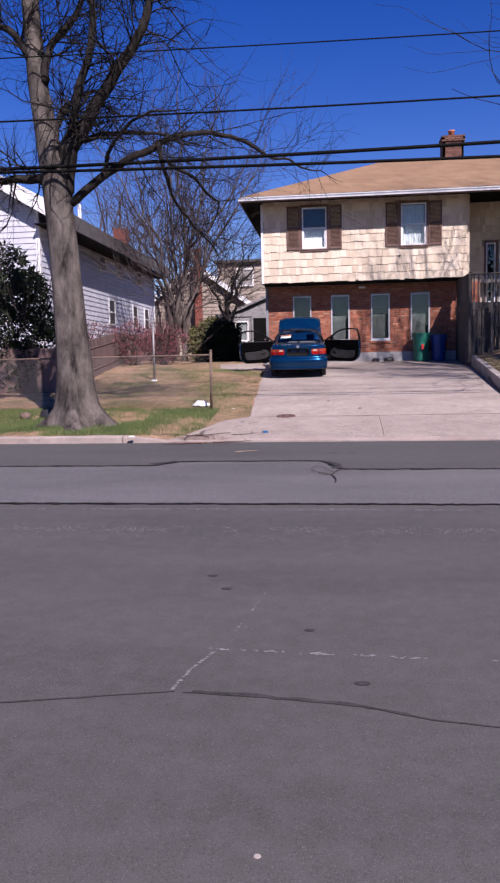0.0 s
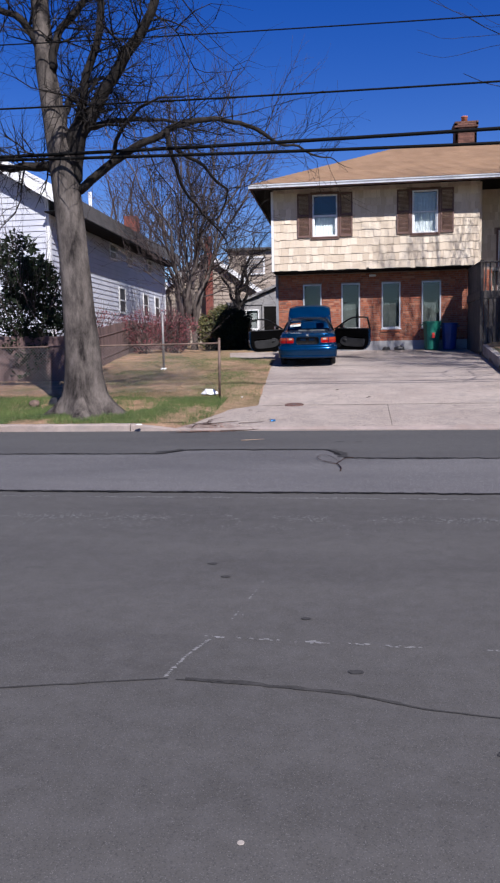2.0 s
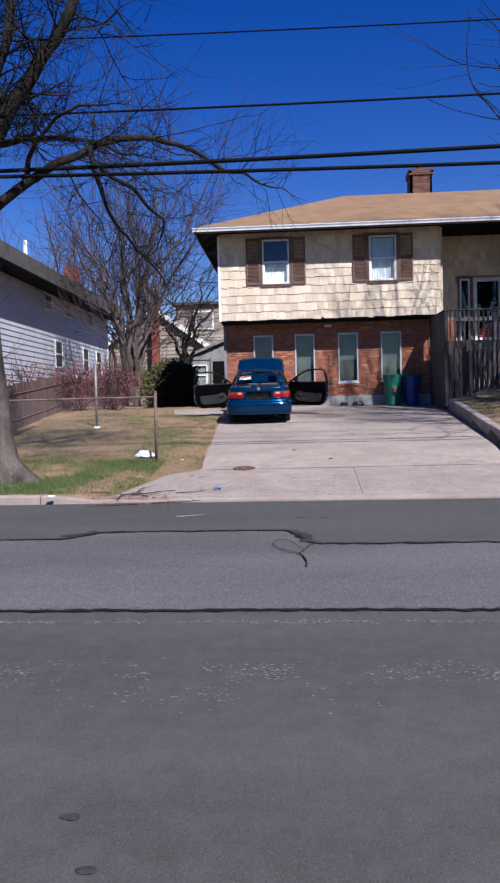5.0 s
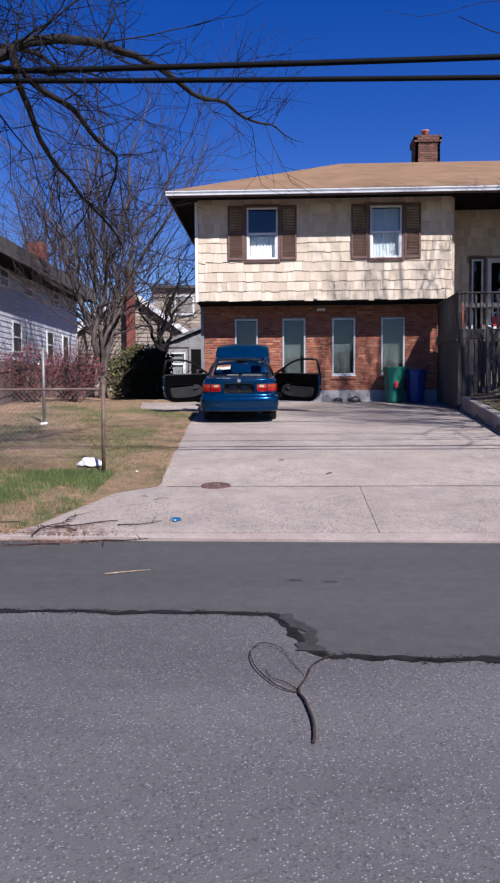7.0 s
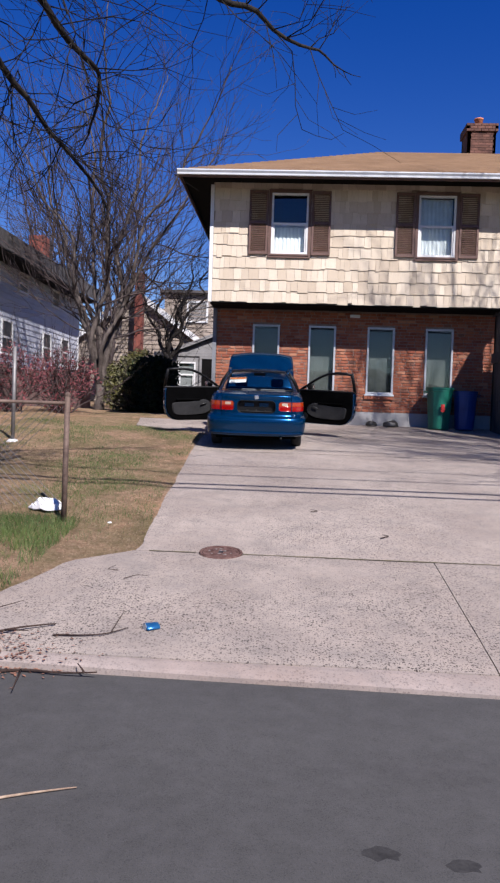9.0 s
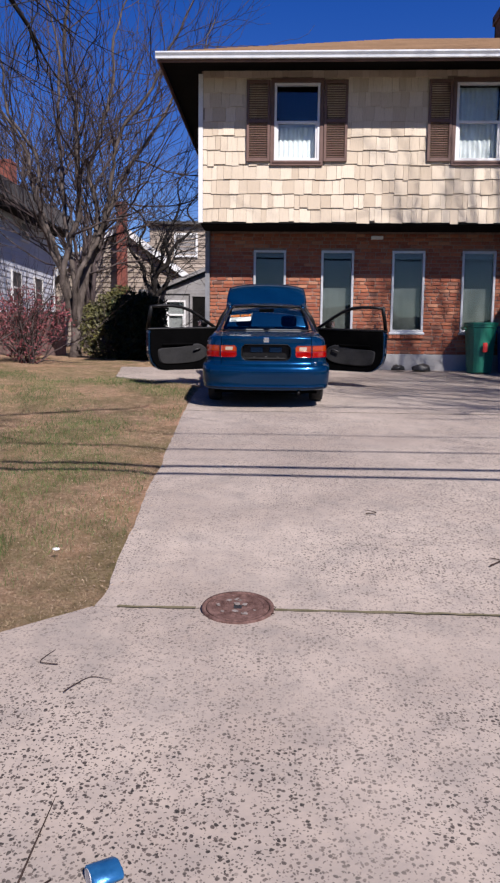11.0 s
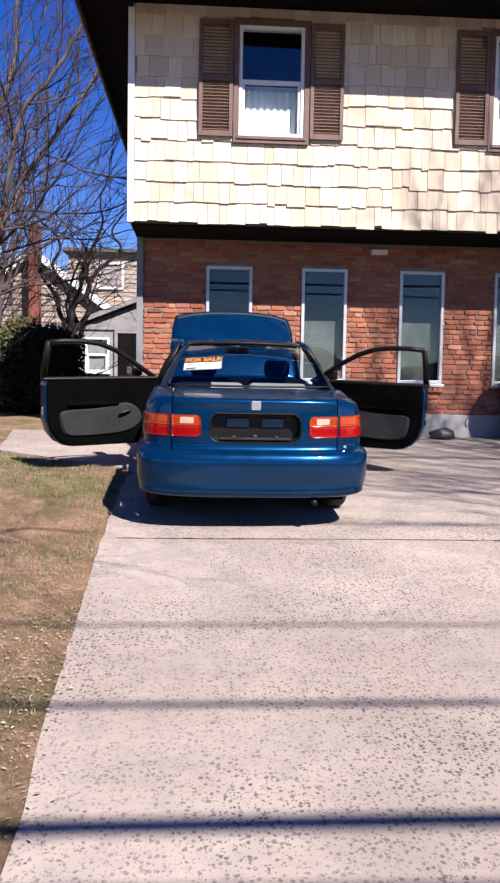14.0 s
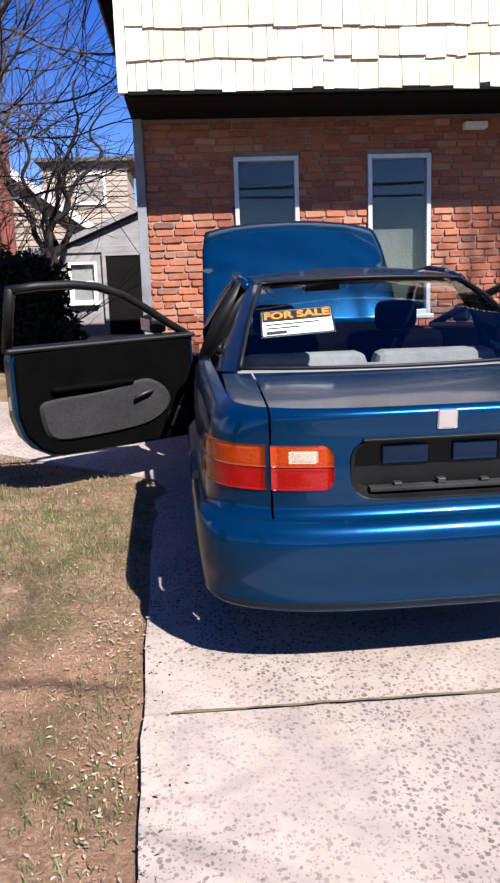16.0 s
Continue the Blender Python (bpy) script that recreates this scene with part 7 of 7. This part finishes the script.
# sale notice behind the rear window
M_CARD, M_ORANGE = surf("white_card", (0.76, 0.76, 0.76), (0.84, 0.84, 0.84), 6, 60, 0.6, relief=0), surf("orange_ink", (0.85, 0.22, 0.02), (0.9, 0.26, 0.03), 6, 60, 0.6, relief=0)
c = back_glass(-0.64, 0.45)
tu = (back_glass(-0.49, 0.45) - back_glass(-0.79, 0.45)).normalized()
tv = (back_glass(-0.64, 0.60) - back_glass(-0.64, 0.30)).normalized()
nn = tu.cross(tv).normalized()
m = Matrix((tu, nn.cross(tu), nn)).transposed().to_4x4()
m.translation = c - nn * 0.022 * (1 if nn.y < 0 else -1)
if nn.y > 0:
    m = m @ Matrix.Rotation(math.pi, 4, "Y")
sign = part("sale_sign", boxes((-0.165, -0.10, -0.002, 0.165, 0.10, 0.0)), M_CARD, None)
sign.matrix_world = CAR @ m @ pose(0, 0, 0, 0, 0, 6)
tagged(sign, "white paper notice with an orange heading behind the rear window", "sign")
part("border", boxes((-0.165, -0.10, 0.0005, -0.157, 0.10, 0.0012), (0.157, -0.10, 0.0005, 0.165, 0.10, 0.0012), (-0.157, -0.10, 0.0005, 0.157, -0.092, 0.0012), (-0.157, 0.092, 0.0005, 0.157, 0.10, 0.0012)), M_BLACK, sign, "black printed border")
part("heading_band", boxes((-0.155, 0.012, 0.001, 0.155, 0.088, 0.002)), M_BLACK, sign)
cu = bpy.data.curves.new("heading", "FONT")
cu.body, cu.size, cu.align_x, cu.align_y, cu.offset = "FOR SALE", 0.070, "CENTER", "CENTER", 0.0022
tmp = bpy.data.objects.new("heading_source", cu)
scene.collection.objects.link(tmp)
me = bpy.data.meshes.new_from_object(tmp.evaluated_get(bpy.context.evaluated_depsgraph_get()))
bpy.data.objects.remove(tmp)
me.materials.clear()
me.materials.append(M_ORANGE)
head = new("heading", me)
head.parent = sign
head.location = (0, 0.05, 0.004)
for x0, x1, z in ((-0.14, 0.10, -0.012), (-0.14, 0.02, -0.040)):
    part("line_of_writing", boxes((x0, z - 0.004, 0.001, x1, z + 0.004, 0.002)), M_GREYTRIM, sign)
part("line_of_writing", boxes((-0.14, -0.085, 0.001, -0.05, -0.062, 0.002)), M_BLACK, sign)

# ---- fences ----
def chain_fence():
    ob = empty("chain_link_fence", "old chain-link fence with rusty posts across the front lawn", "fence", pose(0, 0, 0))
    xs = (-2.78, -5.8, -8.8, -11.8, -14.8)
    y0 = 17.47
    for i, x in enumerate(xs):
        y = y0 + 0.02 * (x + 2.78)
        z = lawn(x, y)
        p = rod("post", [(x, y, z - 0.1), (x + (0.015 if i == 0 else 0), y, 1.74)], 0.03 if i == 0 else 0.024, M_RUST, ob, 10)
        part("cap", lathe(((0.034, 0), (0.034, 0.02), (0.02, 0.04), (0.005, 0.048)), 10), M_RUST, p).location = (x + (0.015 if i == 0 else 0), y, 1.735)
    rod("top_rail", [(x, y0 + 0.02 * (x + 2.78), 1.66) for x in xs], 0.019, M_RUST, ob, 8)
    v, f = [], []
    x, step, h = xs[0], 0.075, 1.08
    while x > -14.8:
        for s in (1, -1):
            a = x if s == 1 else x - h
            pts = []
            for k in range(13):
                t = k / 12
                px = a - s * t * h
                if px > xs[0] or px < -14.8:
                    continue
                pts.append((px, y0 + 0.02 * (px + 2.78) - 0.022 + 0.004 * (k % 2), 0.56 + t * h + 0.0))
            if len(pts) > 1:
                tube(v, f, pts, [0.0034] * len(pts), 3)
        x -= step
    m = lists("mesh", v, f, M_LINK, ob)
    m["kind"] = "stuff"


chain_fence()
pipe = empty("fence_post", "lone galvanised pipe post in a white footing on the lawn", "post", pose(-5.41, 22.97, 0.92))
rod("pipe", [(0, 0, 0), (0.01, 0, 1.75)], 0.035, M_LINK, pipe, 10)
part("footing", lathe(((0.13, -0.05), (0.12, 0.04), (0.06, 0.08)), 12), M_WHITE, pipe, "white footing", True)

bf = empty("board_fence", "dark brown board fence along the neighbour's yard", "fence", pose(0, 0, 0))
me = mesh_of("board", boxes((-0.065, -0.012, 0, 0.065, 0.012, 1.25), bevel=0.004), M_BROWNFENCE)
rng = random.Random(71)
for i in range(110):
    s = i / 109
    x, y = (-12.0 + 4.7 * s / 0.4, 19.3 + 1.1 * s / 0.4) if s < 0.4 else (-7.3 - 0.9 * (s - 0.4) / 0.6, 20.4 + 9.6 * (s - 0.4) / 0.6)
    o = new("board", me)
    o.parent = bf
    o.matrix_local = pose(x, y, lawn(x, y) - 0.03 + rng.uniform(-0.02, 0.02), 0, rng.uniform(-1, 1), 13 if s < 0.4 else 95)
for i in range(24):
    x, y = -7.0 - 0.132 * i, 33.9
    o = new("board", me)
    o.parent = bf
    o.matrix_local = pose(x, y, lawn(x, y) - 0.03 + rng.uniform(-0.02, 0.02), 0, rng.uniform(-1, 1), 0)
for dz in (0.3, 1.0):
    rod("rail", [(-7.0, 33.94, lawn(-7, 33.9) + dz), (-10.1, 33.94, lawn(-10.1, 33.9) + dz)], 0.035, M_BROWNFENCE, bf, 4)
    rod("rail", [(-12.0, 19.34, lawn(-12, 19.3) + dz), (-7.3, 20.44, lawn(-7.3, 20.4) + dz), (-8.2, 30.0, lawn(-8.2, 30) + dz)], 0.035, M_BROWNFENCE, bf, 4)

lp = empty("fence_post", "rusty steel post standing on the raised lawn", "post", pose(4.75, 19.3, lawn(4.75, 19.3)))
rod("pipe", [(0, 0, -0.1), (0, 0, 1.15)], 0.035, M_RUST, lp, 8)

mast = empty("metal_pole", "slim pale metal pole standing on the raised lawn", "pole", pose(8.25, 26.0, lawn(8.25, 26.0)))
rod("pipe", [(0, 0, -0.1), (0, 0, 6.3)], 0.018, M_LINK, mast, 8)

# ---- bins and small things by the wall ----
def bin_thing(name, label, x, y, h, r0, r1, material, seed):
    ob = empty(name, label, "bin", pose(x, y, rise(y) + 0.002, 0, 0, seed))
    bm = bmesh.new()
    n = 32
    rows = [(r0 * 0.92, 0.0), (r0, 0.02), (r0 + (r1 - r0) * 0.5, h * 0.5), (r1, h * 0.9), (r1 * 1.04, h * 0.905), (r1 * 1.04, h * 0.95), (r1 * 1.08, h * 0.955), (r1 * 1.08, h), (r1 * 0.98, h), (r1 * 0.9, h * 0.5), (r0 * 0.85, 0.05)]
    rings = []
    for r, z in rows:
        ring = []
        for k in range(n):
            a = 2 * math.pi * k / n
            sq = 1 / max(abs(math.cos(a)), abs(math.sin(a))) ** 0.2
            rib = 1 + (0.025 if k % 4 == 0 and 0.05 < z < h * 0.88 else 0)
            ring.append(bm.verts.new((r * math.cos(a) * sq * rib, r * math.sin(a) * sq * rib, z)))
        rings.append(ring)
    for a, b in zip(rings, rings[1:]):
        for k in range(n):
            bm.faces.new((a[k], a[(k + 1) % n], b[(k + 1) % n], b[k]))
    bm.faces.new(rings[0][::-1])
    bm.faces.new(rings[-1])
    part("body", bm, material, ob)
    for s in (1, -1):
        rod("handle", [(s * r1 * 1.1, -0.1, h * 0.86), (s * r1 * 1.22, -0.09, h * 0.9), (s * r1 * 1.22, 0.09, h * 0.9), (s * r1 * 1.1, 0.1, h * 0.86)], 0.012, material, ob, 6)
    return ob


g = bin_thing("trash_bin", "open green plastic rubbish bin against the brick wall", 3.18, 27.95, 1.0, 0.24, 0.30, M_GREENBIN, 8)
part("sticker", boxes((-0.07, -0.335, 0.42, 0.02, -0.325, 0.60)), M_REDSIGN, g, "faded red mark")
bin_thing("trash_bin", "blue plastic rubbish bin in the shade of the deck", 3.80, 27.98, 0.93, 0.22, 0.27, M_BLUEBIN, 3)


def lumpy(name, label, category, x, y, z, rx, ry, rz, material, seed, cuts=3, amp=0.25):
    bm = bmesh.new()
    bmesh.ops.create_icosphere(bm, subdivisions=cuts, radius=1)
    for q in bm.verts:
        k = 1 + amp * noise.noise((q.co.x * 1.7 + seed, q.co.y * 1.7, q.co.z * 1.7)) + amp * 0.5 * noise.noise((q.co.x * 5 + seed, q.co.y * 5, q.co.z * 5))
        q.co = (q.co.x * rx * k, q.co.y * ry * k, max(-0.3, q.co.z) * rz * k)
    ob = part(name, bm, material, None, "", True)
    ob.location = (x, y, z)
    return tagged(ob, label, category)


lumpy("trash_bag", "small black rubbish bag at the foot of the wall", "bag", 2.05, 28.1, 1.42, 0.2, 0.13, 0.11, M_BLACK, 3)
lumpy("trash_bag", "small black rubbish bag at the foot of the wall", "bag", 1.6, 28.15, 1.42, 0.14, 0.11, 0.09, M_BLACK, 9)
lumpy("plastic_bag", "crumpled white plastic bag lying by the fence post", "bag", -3.08, 17.85, 0.5, 0.17, 0.11, 0.09, M_BAG, 5, 4, 0.4)
lumpy("plastic_bag", "dark rubbish bag lying by the fence", "bag", -6.4, 16.9, 0.36, 0.3, 0.22, 0.16, M_BLACK, 15)
lumpy("stone", "reddish stone on the verge", "stone", -6.9, 16.6, 0.36, 0.12, 0.1, 0.12, M_RUST, 25)
lumpy("litter", "scrap of white paper lying on the kerb", "litter", -3.75, 14.0, 0.145, 0.06, 0.04, 0.012, M_BAG, 35)
lumpy("litter", "scrap of white paper on the lawn", "litter", -2.24, 17.3, 0.43, 0.022, 0.015, 0.010, M_BAG, 36)


def manhole():
    x, y = -1.01, 16.66
    ob = empty("utility_cover", "round rusty iron utility cover set in the concrete", "utility cover", pose(x, y, rise(y) + 0.012, 6.0, 0, 0))
    part("ring", lathe(((0.205, -0.03), (0.205, 0.004), (0.185, 0.006), (0.180, -0.004), (0.18, -0.03)), 40), M_IRON, ob, "", True)
    lid = part("lid", lathe(((0.177, -0.02), (0.177, 0.002), (0.172, 0.005), (0.15, 0.005), (0.146, 0.001), (0.12, 0.001), (0.115, 0.004), (0.05, 0.004), (0.046, 0.0005)), 40), M_IRON, ob)
    part("pick_hole", boxes((-0.022, -0.022, 0.001, 0.022, 0.022, 0.0035)), M_BLACK, lid)
    rng = random.Random(91)
    v, f = [], []
    for k in range(14):
        a, r, q = rng.uniform(0, 6.28), rng.uniform(0.03, 0.115), rng.uniform(0.008, 0.024)
        base = len(v)
        for j in range(9):
            t = 2 * math.pi * j / 9
            w = q * rng.uniform(0.5, 1.2)
            v.append((r * math.cos(a) + w * math.cos(t), r * math.sin(a) + w * math.sin(t), 0.0062 + k * 0.00005))
        f.append(tuple(range(base, base + 9)))
    lists("crust", v, f, M_CRUST, lid)["label"] = "pale cement crust stuck to the iron"
    for k in range(16):
        a = 2 * math.pi * k / 16
        p = part("knob", boxes((-0.009, -0.006, 0.001, 0.009, 0.006, 0.007)), M_IRON, lid)
        p.matrix_local = pose(0.083 * math.cos(a), 0.083 * math.sin(a), 0, 0, 0, math.degrees(a))


manhole()

can = empty("drink_can", "crushed bright blue drink can lying on the concrete", "can", pose(-1.30, 14.66, rise(14.66) + 0.022, 8, 0, 35))
M_CAN = surf("blue_can", (0.01, 0.09, 0.24), (0.03, 0.16, 0.36), 8, 60, 0.3, 0.5)
bm = lathe(((0.03, -0.05), (0.036, -0.044), (0.036, 0.044), (0.03, 0.05)), 20)
bmesh.ops.transform(bm, matrix=Matrix.Rotation(radians(90), 4, "Y"), verts=bm.verts)
for q in bm.verts:
    q.co.z *= 0.5
    q.co.y *= 1.25
    q.co.z += 0.012 * noise.noise((q.co.x * 40, q.co.y * 40, 0))
part("body", bm, M_CAN, can, "", True)
bm = lathe(((0.027, 0), (0.027, 0.002), (0.02, 0.001)), 16)
bmesh.ops.transform(bm, matrix=pose(-0.051, 0, 0, 0, -90, 0), verts=bm.verts)
part("lid", bm, M_ALU, can, "dull metal end")


def twig(name, label, line, r, seed, kids=3, material=M_STICK):
    rng = random.Random(seed)
    v, f = [], []
    pts = limb(v, f, line, r, r * 0.4, 6)
    for k in range(kids):
        i = rng.randrange(2, len(pts) - 1)
        d = (pts[i] - pts[i - 1]).normalized() + Vector((rng.gauss(0, 0.8), rng.gauss(0, 0.8), 0.05))
        ln = rng.uniform(0.1, 0.3)
        tube(v, f, [pts[i], pts[i] + d * ln * 0.5, pts[i] + d * ln + Vector((0, 0, -0.004))], [r * 0.6, r * 0.45, r * 0.25], 5)
    return tagged(lists(name, v, f, material, None, True), label, "twig")


twig("fallen_twig", "dark forked twig lying on the street", [(0.02, 9.41, 0.012), (0.03, 9.61, 0.02), (0.0, 9.84, 0.02), (-0.03, 9.98, 0.02), (0.02, 10.16, 0.02), (0.07, 10.37, 0.02), (0.2, 10.54, 0.012)], 0.0085, 1, 0)
twig("fallen_twig", "thin dark twig curled into a loop on the street", [(-0.03, 9.96, 0.012), (-0.14, 10.04, 0.02), (-0.26, 10.31, 0.025), (-0.29, 10.55, 0.025), (-0.23, 10.7, 0.025), (-0.12, 10.62, 0.02), (-0.04, 10.36, 0.015), (0.01, 10.2, 0.012)], 0.0042, 2, 0)
twig("fallen_twig", "thin dark twig lying on the street", [(-0.02, 9.98, 0.012), (-0.09, 10.08, 0.02), (-0.17, 10.16, 0.02), (-0.2, 10.3, 0.012)], 0.0035, 3, 0)
twig("fallen_twig", "pale broken stick lying on the street", [(-1.62, 12.52, 0.014), (-1.45, 12.6, 0.018), (-1.25, 12.68, 0.014)], 0.008, 4, 0, M_CHIP)
for k, (x, y, a, ln, r) in enumerate(((-2.6, 14.35, 20, 0.7, 0.012), (-2.35, 14.2, 150, 0.5, 0.009), (-2.8, 14.1, 60, 0.6, 0.01), (-2.2, 13.95, 5, 0.7, 0.012), (-2.5, 14.6, 100, 0.4, 0.008), (-1.9, 14.4, 25, 0.5, 0.007), (-2.95, 14.5, 170, 0.5, 0.008), (-2.4, 13.8, 175, 0.6, 0.009), (-1.75, 15.75, 25, 0.22, 0.003), (-1.85, 15.95, 120, 0.16, 0.003), (-0.78, 16.6, 130, 0.1, 0.003), (0.62, 17.3, 95, 0.12, 0.006), (-0.1, 18.2, 80, 0.08, 0.005), (-3.6, 14.7, 30, 0.5, 0.008))):
    c, s = math.cos(radians(a)), math.sin(radians(a))
    z = (rise(y) if y > 14.0 else 0.0) + r + 0.008
    pts = [(x + c * ln * t + 0.05 * math.sin(t * 5 + k) * s, y + s * ln * t - 0.05 * math.sin(t * 5 + k) * c, (rise(y + s * ln * t) if y + s * ln * t > 14.0 else 0.004) + r + 0.006) for t in (0, 0.33, 0.66, 1)]
    twig("fallen_twig", "brown broken twig on the ground by the kerb", pts, r, 100 + k, 2 if ln > 0.3 else 0)
for x, y, s in ((0.12, 3.67, 0.032), (0.66, 3.0, 0.03), (-0.86, 5.4, 0.03), (-0.72, 5.1, 0.028), (-0.15, 4.35, 0.025), (0.0, 12.35, 0.07), (0.3, 12.3, 0.06)):
    bm = lathe(((s, 0.0), (s * 0.9, 0.0006)), 14)
    for q in bm.verts:
        k = 1 + 0.5 * noise.noise((q.co.x * 30, q.co.y * 30, x))
        q.co.x *= k * 1.2
        q.co.y *= k * 0.7
    o = part("tar_spot", bm, M_SMEAR)
    o.location = (x, y, 0.0045)
    tagged(o, "dark tar spot on the asphalt", "road stain", kind="structure")
bm = lathe(((0.012, 0.0), (0.010, 0.0016)), 12)
o = part("paint_spot", bm, M_RET)
o.location = (-0.25, 2.42, 0.002)
tagged(o, "pale round gum spot on the street", "road stain", kind="structure")

# ---- bricks of the lower wall ----
lay(wall_low, XL + 0.16, XM + 0.6, Y_LOW, Z_FOUND, Z_UP - 0.04, LOW_WIN, random.Random(7), (-2.25, -0.2, 2.35, 3.95))
lay(wall_low, XR - 0.1, XE, Y_LOW, Z_FOUND, Z_UP - 0.04, (), random.Random(8), (0, 0, 0, 0))
